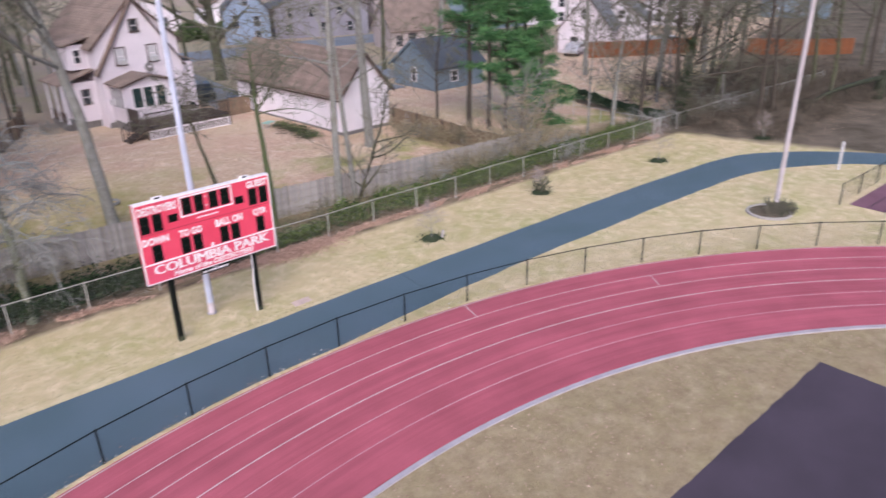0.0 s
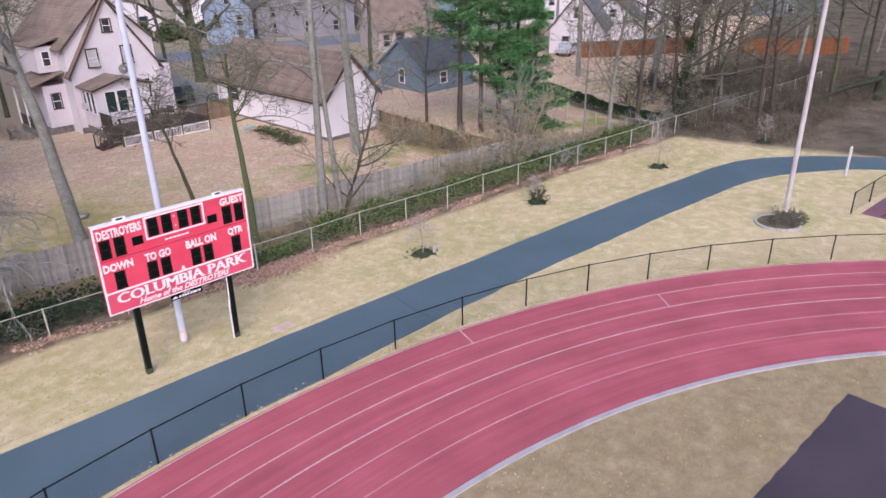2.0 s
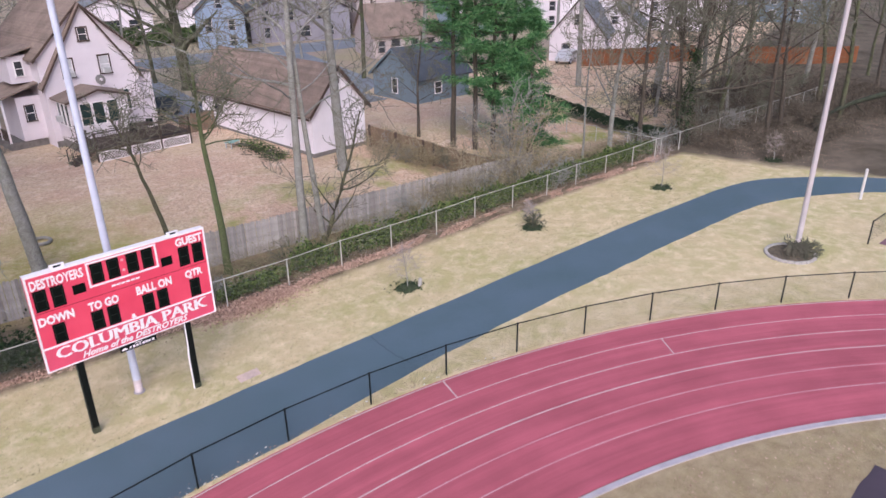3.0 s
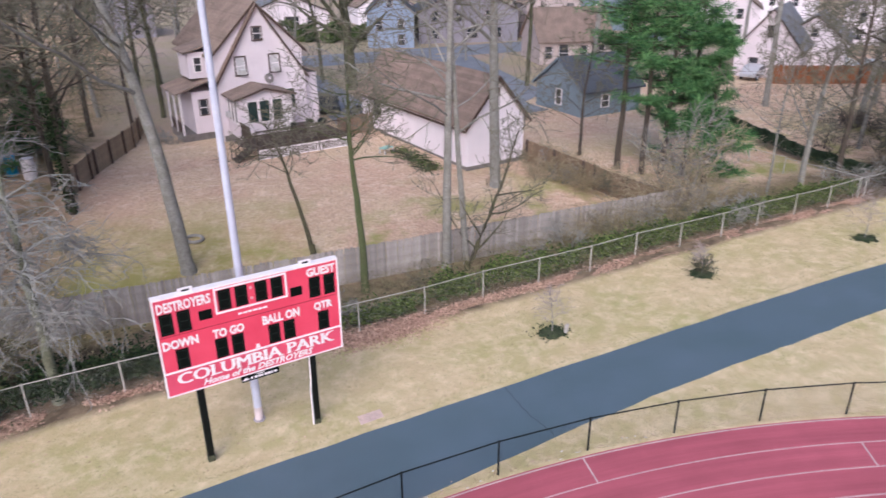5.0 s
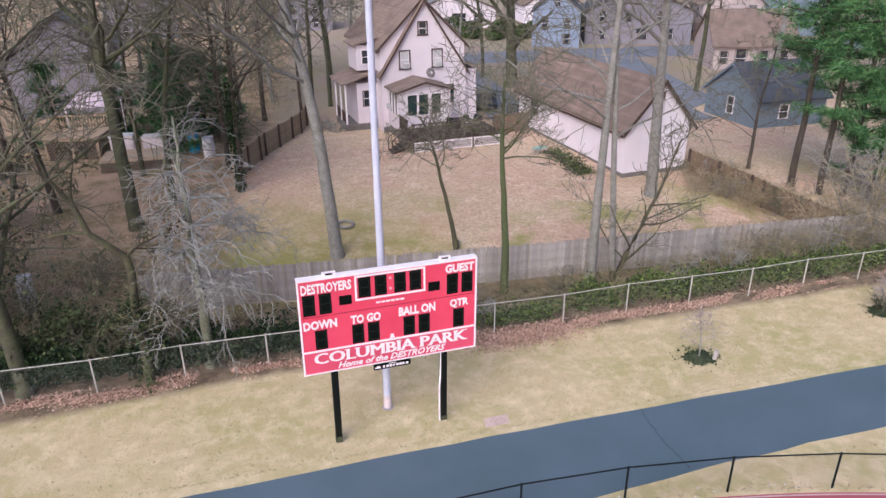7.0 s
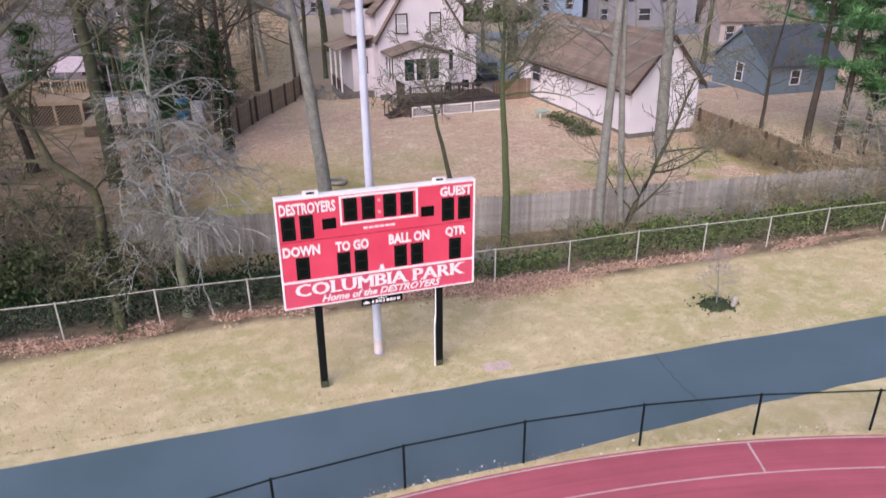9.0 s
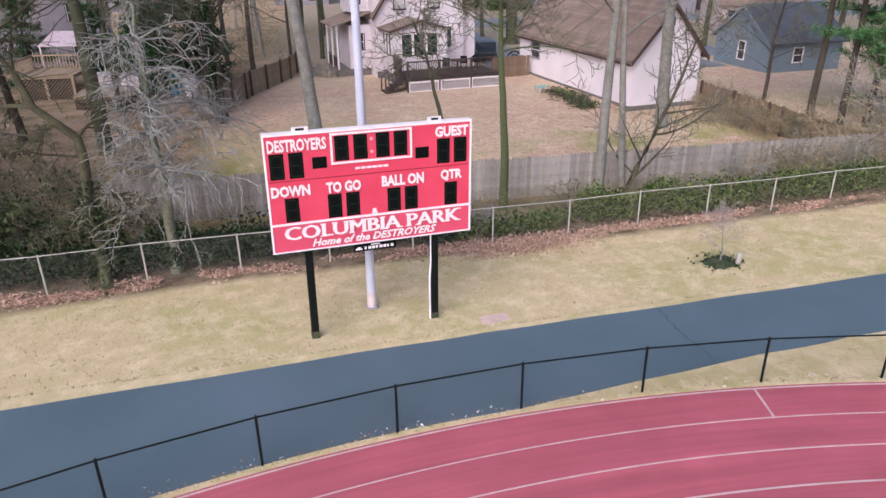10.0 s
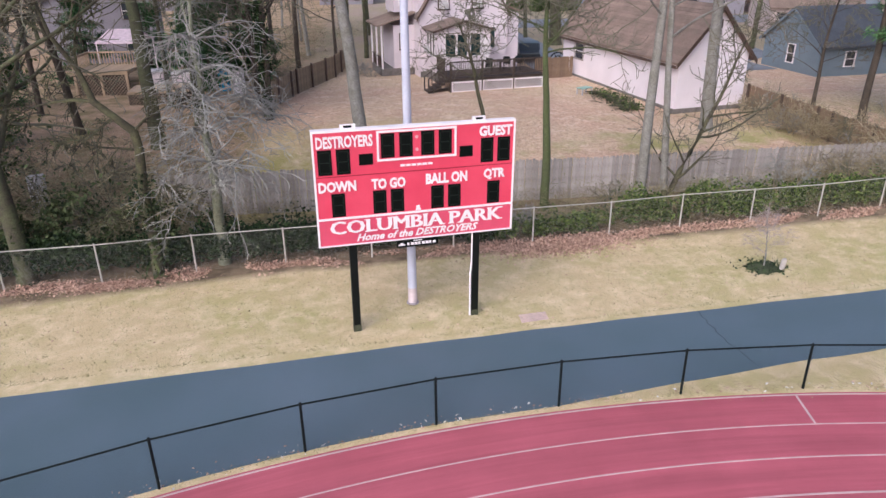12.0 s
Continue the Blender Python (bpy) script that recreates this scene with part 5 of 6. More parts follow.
bare_tree(20.7, 32.9, 16, 17, 0.17, BARK, "slim bare tree of a pair beside the grey fence", lean=(-0.06, 0.03), wander=0.12, kids=(15, 7, 6), first=0.40, spread=48, limb=(0.3, 0.5), kink=0.26)
bare_tree(20.3, 32.2, 17, 7.4, 0.13, STEMBARK, "low forked bare tree by the boundary fence", lean=(0.52, 0), wander=0.2, spread=48, kids=(13, 6, 5), first=0.1, limb=(0.4, 0.6), kink=0.24)
bare_tree(27.4, 40.9, 14, 21, 0.36, BARK, "large pale grey bare tree leaning over the garage", lean=(-0.03, 0.02), wander=0.11, kids=(15, 8, 6), first=0.42, spread=44, limb=(0.32, 0.55), kink=0.26)
# left of the board
weeping_tree(2.3, 29.85, 21, 9.8, 0.22)
kinked_tree(0.08, 29.55, 22)
LEFT = dict(kids=(20, 8, 6), thin=0.015, limb=(0.32, 0.55), kink=0.32, spread=58)
bare_tree(-4.1, 29.7, 23, 16, 0.30, MOSSY, "stout mossy bare tree in the fence line", lean=(-0.05, 0), **LEFT)
bare_tree(-1.9, 43.3, 24, 18, 0.38, MOSSY, "large mossy bare tree in the neighbouring yard", lean=(-0.07, 0), first=0.42, **LEFT)
bare_tree(-8.5, 36, 25, 15, 0.26, BARK, "grey bare tree in the brush", **LEFT)
bare_tree(-0.35, 47.0, 26, 13, 0.2, MOSSY, "mossy bare tree in the neighbouring yard behind the weeping one", first=0.45, **LEFT)
bare_tree(-6.4, 46.5, 28, 14, 0.22, DARKBARK, "dark bare tree in the neighbouring yard", first=0.42, **LEFT)
bare_tree(2.75, 52.5, 29, 12, 0.2, DARKBARK, "dark bare tree beside the tan fence", first=0.4, **LEFT)
bare_tree(-2.6, 52.5, 30, 12, 0.17, MOSSY, "slender bare tree among the stored things", first=0.42, **LEFT)
ivied = bare_tree(3.55, 47.4, 37, 12, 0.2, DARKBARK, "dark bare tree with an ivy-covered stem", **LEFT)
bare_tree(-6.6, 31.2, 19, 11, 0.2, DARKBARK, "ivy-hung bare tree in the fence line", lean=(-0.04, 0), first=0.2, **LEFT)
bare_tree(-13.5, 33, 27, 14, 0.3, DARKBARK, "dark bare tree in the brush", **LEFT)
bare_tree(-11.0, 41, 38, 15, 0.25, DARKBARK, "dark bare tree behind the brush", **LEFT)
bare_tree(30.6, 73.9, 39, 17, 0.62, MOSSY, "thick-trunked bare street tree beside the driveway", first=0.22, kids=(16, 8, 5), thin=0.02, limb=(0.4, 0.65), kink=0.25, spread=42)
# right of the garage
bare_tree(35.9, 43.2, 31, 8, 0.13, DARKBARK, "small dark bare tree beside the blue house", kids=(11, 6, 5, 4))
bare_tree(41.4, 31.8, 32, 11, 0.09, BARK, "thin bare tree in the fence line", kids=(10, 6, 4, 3))
bare_tree(44.7, 31.9, 33, 13, 0.2, BARK, "grey bare tree in the fence line", kids=(12, 7, 5, 4))
bare_tree(49.2, 32.4, 34, 14, 0.2, DARKBARK, "dark bare tree at the end of the hedge", kids=(13, 7, 5, 4))
leaning = bare_tree(50.9, 29.9, 35, 14, 0.3, DARKBARK, "ivy-covered leaning tree at the edge of the wood", lean=(0.2, 0.05), wander=0.24, kids=(16, 8, 6), limb=(0.35, 0.55), kink=0.3)
bare_tree(53.5, 31.5, 57, 11, 0.16, DARKBARK, "dark bare tree behind the leaning one", kids=(14, 7, 6), first=0.2, kink=0.3)
bare_tree(57.5, 30.5, 58, 12, 0.2, MOSSY, "mossy bare tree in the wood's edge", kids=(14, 7, 6), first=0.2, kink=0.3)
bare_tree(61.5, 27.0, 59, 12, 0.2, DARKBARK, "dark bare tree beside the fallen one", kids=(14, 7, 6), first=0.2, kink=0.3)
bare_tree(51.5, 30.5, 36, 12, 0.18, DARKBARK, "dark bare tree in the brush", kids=(13, 7, 5, 4))

# farther trees, from a few grown ones
proto = [bare_tree(60 + 4 * k, 31 + 3 * k, 40 + k, 14 + 2 * k, 0.15 + 0.035 * k, (BARK, DARKBARK, MOSSY)[k % 3], "bare tree in the far wood", group="far bare trees", kids=(12, 6, 5), thin=0.021, first=0.3, kink=0.26, limb=(0.3, 0.5)) for k in range(4)]
rnd = random.Random(77)
spots = [(57, 36), (66, 33), (74, 29), (80, 33), (70, 43), (86, 28), (92, 31), (63, 40), (98, 41), (78, 44), (88, 46), (60, 47), (104, 33), (58, 26.5), (67, 24.5), (112, 25), (75, 20), (90, 17),
         (29.5, 80), (24, 92), (50, 84), (66, 70), (74, 78), (84, 70), (38, 70), (5.5, 66), (10, 72), (-6, 66), (-14, 62), (-20, 52), (-24, 44), (-20, 36), (-30, 62), (-10, 52), (-28, 74), (2, 78), (16, 84),
         (70, 96), (86, 92), (100, 88), (110, 60), (120, 76), (96, 104), (60, 118), (20, 118), (130, 50), (47, 66), (52, 62), (63, 62), (-16, 46), (-22, 58), (-8, 74), (6, 84), (-18, 84), (14, 92), (-26, 52), (4, 98), (18, 102), (-22, 92), (-6, 82), (24, 72), (8.6, 65.5), (11.5, 70), (6.5, 73), (12.5, 79), (3.5, 69), (13.5, 87), (-1, 71)]
for i, (x, y) in enumerate(spots):
    s = rnd.uniform(0.8, 1.2)
    m = pose(x, y, gz(x, y) - 0.1, 0, 0, rnd.uniform(0, 360)) @ Matrix.Diagonal((s, s, s * rnd.uniform(0.9, 1.15), 1))
    copy_thing(proto[i % 4], m)

# brush at the edge of the wood
bp = [shrub(56 + 2 * k, 31 + k, 90 + k, 2.6, 6, (TWIG, DARKBARK)[k % 2], "tangle of bare brush at the edge of the wood", spread=0.8, kids=(8, 5), droop=0.4, group="wood brush") for k in range(2)]
for i in range(18):
    copy_thing(bp[i % 2], pose(rnd.uniform(53, 78), rnd.uniform(29.8, 40), 0.2, 0, 0, rnd.uniform(0, 360)) @ Matrix.Diagonal((1.3, 1.3, rnd.uniform(0.7, 1.3), 1)))

# evergreens
conifer(36.7, 40.1, 51, 19, 0.22, 7.0, 3.2, NEEDLE, "tall pine with green needles high on its trunk", 1.0)
conifer(37.6, 38.8, 52, 20, 0.2, 5.0, 3.3, NEEDLE, "tall pine with green needles beside another", 1.0)
conifer(38.9, 38.2, 53, 19, 0.2, 3.2, 3.4, NEEDLE, "tall pine with green needles in the yard", 1.0)
conifer(39.6, 35.2, 54, 10.5, 0.25, 1.3, 2.5, NEEDLE, "bushy green pine with an ivy-covered stem", 1.7)
conifer(40.3, 37.6, 55, 17, 0.2, 1.8, 2.7, NEEDLE, "tall green pine behind the boundary", 1.1)
for k, (x, y, h) in enumerate(((-0.6, 57.8, 6.0), (2.4, 60.0, 6.0), (-0.8, 61.5, 7.0), (1.0, 62.5, 6.5), (-12.5, 54.0, 4.5), (-5.5, 64, 6.0), (-10.5, 44, 4.5), (-1.6, 59.4, 7.0), (-13.5, 38.5, 5.5), (-9.5, 62.0, 6.5), (-2.4, 66.0, 7.5), (-16.0, 46.0, 6.0))):
    conifer(x, y, 60 + k, h, 0.13, 0.3, 2.3, DARKNEEDLE, "dark evergreen in the neighbouring yard", 1.0)

# brush
for k, (x, y, h) in enumerate(((-3.2, 37.0, 3.0), (0.6, 39.5, 2.4), (-6.5, 40.0, 3.2), (-10, 31.5, 2.6), (-7, 32, 2.4), (-5.5, 31, 2.2), (-2.2, 31.6, 2.3), (-8.2, 34, 2.8), (-12, 35, 4), (-4.5, 34.5, 2.5), (23.5, 31.3, 1.8), (26, 31.6, 2.2), (28.6, 31.2, 2.4), (30.2, 32.0, 2.8), (31.5, 31.0, 2.2), (33, 31.6, 2.6), (34.6, 31.0, 2.6), (36.2, 31.4, 2.4), (38.0, 31.0, 2.2), (31.8, 39.5, 1.8), (32.5, 41.5, 2.0), (33.4, 36.6, 2.4), (46.5, 30.8, 2.2), (48.5, 30.5, 2.6), (52.8, 29.5, 2.6), (55.5, 29.8, 2.8), (58.5, 29.5, 2.4), (61.5, 29.5, 2.6), (9.8, 61.0, 1.4), (10.8, 60.2, 1.2), (17.6, 31.2, 1.6), (13.0, 30.4, 1.7), (11.3, 30.6, 1.5))):
    shrub(x, y, 100 + k, h, 6, (TWIG, BARK, PALETWIG)[k % 3] if k > 9 else TWIG, "tangle of bare grey-brown brush", spread=0.7, kids=(7, 4), droop=0.6)
STRAWTWIG = mat("straw_coloured_twigs", (0.42, 0.345, 0.25), 0.9, vary=0.35, scale=1.0, bump=0, other=(0.25, 0.21, 0.13))
for k, (x, y, h) in enumerate(((31.9, 43.6, 1.6), (31.0, 41.6, 1.9), (31.4, 40.2, 1.8), (32.3, 38.4, 2.0), (33.6, 42.0, 1.6), (30.4, 40.6, 1.3), (34.0, 34.2, 3.4), (34.9, 33.6, 4.2), (36.3, 33.4, 3.4))):
    shrub(x, y, 150 + k, h, 9, STRAWTWIG, "tangle of pale straw-coloured brush beside the yard fence", spread=0.9, kids=(6, 4), droop=0.7, group="straw brush")
for k, (x, y, h) in enumerate(((34.9, 32.9, 7.0), (36.0, 32.7, 6.0))):
    shrub(x, y, 180 + k, h, 5, (BARK, STRAWTWIG)[k], "tall pale many-stemmed bare bush in front of the pines", spread=0.5, kids=(8, 5, 2), droop=0.0, group="tall pale bushes", r=0.05)
for k, (x, y, h) in enumerate(((35.9, 29.9, 1.7), (37.0, 29.8, 1.9), (38.1, 29.9, 1.5))):
    shrub(x, y, 165 + k, h, 8, PALETWIG, "lilac-grey twiggy shrub in the boundary fence", spread=0.7, kids=(6, 4, 2), group="fence shrubs", r=0.015)


def make_ivy():
    r = np.random.RandomState(8)
    P = []
    for i in range(62000):
        x, y = r.uniform(-17, 47), 29.36 + min(abs(r.normal(0, 0.5)), 1.3)
        h = 1.28 + 0.6 * noise.noise(Vector((x * 0.7, y * 0.9, 3.0))) + 0.5 * noise.noise(Vector((x * 2.3, y * 2.0, 5.0)))
        if 11 < x < 17:
            h *= 0.6
        elif x < 12:
            y += 0.3
            h += 0.15
        if noise.noise(Vector((x * 0.9, y * 0.8, 14.0))) < -0.33:
            continue
        P.append((x, y, max(0.04, h * r.uniform(0.12, 1.0) ** 0.7)))
    for i in range(16000):
        x, y = r.uniform(-17, 11), 29.45 + abs(r.normal(0, 0.3))
        P.append((x, y, max(0.04, (1.15 + 0.4 * noise.noise(Vector((x * 0.8, y, 7.0)))) * r.uniform(0.1, 1.0) ** 0.6)))
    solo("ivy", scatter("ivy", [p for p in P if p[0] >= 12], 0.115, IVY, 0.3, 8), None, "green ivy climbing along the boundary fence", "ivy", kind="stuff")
    # left of x = 12 the bank gets the shadow-darkened leaves
    solo("ivy", scatter("ivy", [p for p in P if p[0] < 12], 0.13, DARKIVY, 0.3, 8), None, "dark green ivy banked behind the boundary fence, shade in its colour", "ivy", kind="stuff")
    P = [(r.uniform(13, 46), r.uniform(29.4, 33.0), abs(r.normal(0.35, 0.4))) for _ in range(22000)]
    P += [(r.uniform(-15, 5), r.uniform(30.5, 34.5), abs(r.normal(0.6, 0.5))) for _ in range(9000)]
    V = []
    for x0, y0, z0, sx, sz, n in ((-5.6, 31.4, 4.6, 1.0, 2.0, 4200), (-7.2, 32.4, 3.4, 1.2, 2.0, 3600), (-8.8, 33.5, 5.0, 1.3, 2.2, 3600), (-3.6, 31.0, 1.6, 1.2, 0.7, 3200), (-1.2, 31.6, 1.1, 0.9, 0.5, 2000), (-11.5, 36.0, 5.5, 2.0, 2.4, 4200), (0.1, 29.8, 1.3, 0.35, 0.8, 900)):
        for _ in range(n):
            q = Vector((x0 + r.normal(0, sx), y0 + r.normal(0, 0.7), max(0.1, z0 + r.normal(0, sz))))
            if noise.noise(q * 0.9) > -0.08:
                V.append(tuple(q))
    solo("climbing_vines", scatter("climbing_vines", V, 0.17, VINE, 0.1, 31), None, "dark green climbing leaves hanging in the brush", "vines", kind="stuff")
    B = [(31.2 + 2.8 * r.uniform() + 0.3 * r.normal(), r.uniform(36.5, 44.5), 0.95 + abs(r.normal(0.3, 0.4))) for _ in range(5000)]
    B += [(r.uniform(26, 38), r.uniform(30.4, 33.8), abs(r.normal(0.8, 0.7))) for _ in range(8000)]
    solo("dry_stalks", scatter("dry_stalks", B, 0.6, STALK, 0.1, 41, True, 0.03), None, "pale dry stalks overgrowing the yard fences", "stalks", kind="stuff")
    B = [(r.uniform(-15, 1.5), r.uniform(30.5, 39.0), 0) for _ in range(17000)]
    B = [(x, y, abs(r.normal(0.9, 0.8))) for x, y, _ in B if noise.noise(Vector((x * 0.5, y * 0.5, 33))) > -0.15]
    far = [(r.uniform(2.5, 15), r.uniform(60, 92), 0) for _ in range(7000)]
    B += [(x, y, 1.05 + abs(r.normal(0.5, 0.6))) for x, y, _ in far if x < 5.5 + 0.28 * (y - 60) and noise.noise(Vector((x * 0.4, y * 0.4, 35))) > -0.1]
    solo("brush_twigs", scatter("brush_twigs", B, 0.85, BRUSH, 0.1, 42, True, 0.028), None, "thicket of fine grey-brown twigs behind the fence", "brush", kind="stuff")
    W = []
    for _ in range(56000):
        x, y = r.uniform(50, 84), r.uniform(22, 46)
        k = y - 0.35 * x
        if x + 0.35 * y > 59.6 + abs(r.normal(0, 0.8)) and k < 13.6 + r.normal(0, 0.5) and noise.noise(Vector((x * 0.35, y * 0.35, 51))) > (-0.25 if y > 29.6 else -0.12):
            W.append((x, y, abs(r.normal(0.6, 0.65 if y > 29.6 else 0.3))))
    dark = leafmat("dark_wood_twigs", (0.035, 0.03, 0.02), (0.19, 0.15, 0.115))
    solo("wood_thicket", scatter("wood_thicket", W, 1.0, dark, 0.15, 43, True, 0.03), None, "thicket of dark grey-brown twigs at the edge of the wood", "brush", kind="stuff")
    for stem, hgt, lx, rad, count in ((ivied, 6.5, 0.0, 0.3, 2200), (leaning, 7.0, 0.2, 0.45, 2600)):
        Q = []
        for _ in range(count):
            z = r.uniform(0.1, hgt)
            Q.append((lx * z + r.normal(0, rad * 0.6), lx * 0.25 * z + r.normal(0, rad * 0.6), z))
        tagged(part("ivy", scatter("ivy", Q, 0.16, DARKIVY, 0.2, 44 + count), None, stem), "dark green ivy on the stem", kind="stuff")
    solo("dry_vines", scatter("dry_vines", P, 0.35, STRAW, 0.2, 9, True, 0.05), None, "dry straw-coloured vines tangled over the fence", "vines", kind="stuff")


def make_leaves():
    r = np.random.RandomState(4)
    P = []
    for _ in range(30000):
        x = r.uniform(-14, 47)
        y = 29.08 + r.normal(0, 0.2) - (0.12 * r.uniform() if x < 0 else 0)
        if noise.noise(Vector((x * 0.55, y * 1.6, 2.0))) > (0.08 if x < 8 else -0.08):
            P.append((x, y, 0.012 + 0.10 * abs(r.normal()) * math.exp(-((y - 29.2) / 0.25) ** 2)))
    for _ in range(9000):
        a, d = r.uniform(0, 2 * math.pi), abs(r.normal(0, 1))
        x, y = 14.4 + 1.5 * d * math.cos(a), 28.62 + 0.46 * d * math.sin(a)
        P.append((x, y, 0.015 + r.uniform(0, 0.28) * math.exp(-d * d)))
    for _ in range(2600):
        a, d = r.uniform(0, 2 * math.pi), abs(r.normal(0, 1))
        x, y = -1.3 + 1.1 * d * math.cos(a), 28.75 + 0.22 * d * math.sin(a)
        P.append((x, y, 0.015 + r.uniform(0, 0.16) * math.exp(-d * d)))
    solo("leaf_litter", scatter("leaf_litter", P, 0.095, DRY, 0.45, 5), None, "drift of dry brown leaves along the fence", "leaves", kind="stuff")
    P = []
    for _ in range(20000):
        x, y = r.uniform(-4, 40), r.uniform(34, 58)
        if noise.noise(Vector((x * 0.25, y * 0.25, 9))) > -0.1:
            P.append((x, y, gz(x, y) + 0.03))
    for _ in range(14000):
        x, y = r.uniform(-17, 4), r.uniform(30.2, 50)
        if x < 0.12 * y - 2 and noise.noise(Vector((x * 0.4, y * 0.4, 19))) > -0.25:
            P.append((x, y, gz(x, y) + 0.03))
    for _ in range(900):
        P.append((r.uniform(-8, 46), r.uniform(23.4, 28.6), 0.012))
    for _ in range(3800):
        d, u = r.uniform(-30, 60), -0.06 - abs(r.normal(0, 0.5))
        x, y = bend(u, d)
        if y > 6.9 or x > 24:
            P.append((x, y, 0.015))
    for _ in range(9000):
        x, y = r.uniform(50, 80), r.uniform(20, 42)
        if x + 0.35 * y > 59.2 + r.normal(0, 0.5) and y - 0.35 * x < 13.5:
            P.append((x, y, gz(x, y) + 0.02))
    for _ in range(500):
        d = r.uniform(-25, 45)
        x, y = bend(1.02 + abs(r.normal(0, 0.025)), d)
        P.append((x, y, 0.02))
    solo("fallen_leaves", scatter("fallen_leaves", P, 0.07, DRY, 0.8, 6), None, "scattered dry leaves on the lawns", "leaves", kind="stuff")
    pale = leafmat("pale_litter", (0.5, 0.48, 0.44), (0.75, 0.73, 0.70))
    P = []
    for _ in range(70):
        x, y = bend(1.0 + r.uniform(0.005, 0.06), r.uniform(-16, 14))
        P.append((x, y, 0.03))
    solo("pale_leaves", scatter("pale_leaves", P, 0.085, pale, 0.6, 7), None, "pale curled leaves along the foot of the fence", "leaves", kind="stuff")


def make_grass():
    r = np.random.RandomState(12)
    blade = leafmat("grass_blades", (0.17, 0.16, 0.06), (0.40, 0.34, 0.19))
    P = [(r.uniform(-12, 50), r.uniform(23.3, 28.7), 0.0) for _ in range(50000)]
    P += [(*bend(1.0 + r.uniform(0.012, 0.035), r.uniform(-30, 40)), 0.0) for _ in range(5000)]
    P += [(x, 19.6 - abs(r.normal(0, 0.4)), 0.0) for x in r.uniform(14, 45, 4000)]
    P += [(x, 23.28 + abs(r.normal(0, 0.06)), 0.0) for x in r.uniform(-6, 42, 4000)]
    P += [(*bend(-0.06 - abs(r.normal(0, 0.6)), r.uniform(-10, 50)), 0.0) for _ in range(22000)]
    P = [p for p in P if p[1] > 6.7 or p[0] > 23.7 or p[0] < 8]
    solo("grass_blades", scatter("grass_blades", P, 0.075, blade, 0.0, 13, True, 0.22), None, "short tan and green winter grass blades", "grass", kind="stuff")


def clipped_hedge(pts, width, height):
    r = np.random.RandomState(21)
    P = []
    for (x0, y0), (x1, y1) in zip(pts, pts[1:]):
        n = int(math.dist((x0, y0), (x1, y1)) * 900)
        d = Vector((x1 - x0, y1 - y0)).normalized()
        for _ in range(n):
            s, a = r.uniform(), r.uniform(-1, 1)
            x, y = x0 + (x1 - x0) * s, y0 + (y1 - y0) * s
            lump = 1 + 0.22 * noise.noise(Vector((x * 1.3, y * 1.3, 0)))
            w, h = width * lump * a, height * lump * (1 - 0.35 * a * a) * r.uniform(0.3, 1) ** 0.4
            P.append((x - d.y * w, y + d.x * w, gz(x, y) + max(h, 0.04)))
    solo("hedge", scatter("hedge", P, 0.16, HEDGE, 0.2, 22), None, "low dark clipped hedge between two yards", "hedge", kind="stuff")


make_ivy()
make_leaves()
make_grass()
clipped_hedge([(50.8, 43.5), (50.4, 37.0), (50.6, 31.2)], 0.75, 1.15)


# ---- small things ----
MULCH = mat("dark_mulch", (0.07, 0.085, 0.045), 0.95, vary=0.4, scale=6, fine=0.4, fscale=50, bump=0.8)
SAPTWIG = mat("pinkish_fine_twigs", (0.36, 0.30, 0.29), 0.9, vary=0.2, bump=0)
STONE = mat("pale_stone", (0.46, 0.42, 0.40), 0.9, vary=0.3, scale=4)


def mulch_bed(x, y, r, seed):
    rnd = random.Random(seed)
    bm = bmesh.new()
    n = 30
    edge = [r * (1 + rnd.uniform(-0.26, 0.2)) for i in range(n)]
    ring = [bm.verts.new((edge[i] * math.cos(6.2832 * i / n) * 1.15, edge[i] * math.sin(6.2832 * i / n), 0.004)) for i in range(n)]
    mid = [bm.verts.new((v.co.x * 0.6, v.co.y * 0.6, 0.07 + rnd.uniform(-0.02, 0.02))) for v in ring]
    top = bm.verts.new((0, 0, 0.09))
    for i in range(n):
        j = (i + 1) % n
        bm.faces.new((ring[i], ring[j], mid[j], mid[i]))
        bm.faces.new((mid[i], mid[j], top))
    bed = solo("mulch_bed", bm, MULCH, "dark mulch ring round a sapling", "mulch bed", "mulch rings", m=pose(x, y, 0.004))
    rr = np.random.RandomState(seed)
    P = [(rr.normal(0, r * 0.62), rr.normal(0, r * 0.55), 0.03 + 0.05 * rr.uniform()) for _ in range(420)]
    tagged(part("chips", scatter("chips", P, 0.1, DARKIVY, 0.5, seed), None, bed), "dark mulch chips and weeds", kind="stuff")


def sapling(x, y, seed, h, r=0.03):
    mulch_bed(x, y, 0.56, seed)
    t = thing("sapling", pose(x, y, 0.06), "young bare sapling in a mulch ring on the lawn", "tree", "saplings")
    big, fine = tree_parts(seed, h, r, wander=0.2, spread=46, kids=(16, 6, 4), thin=0.006, split=0, first=0.3, kink=0.25, limb=(0.3, 0.5))
    part("trunk", raw("trunk", *big, BARK, True), None, t, "slender trunk")
    part("crown", raw("crown", *fine, SAPTWIG), None, t, "fine bare twigs")


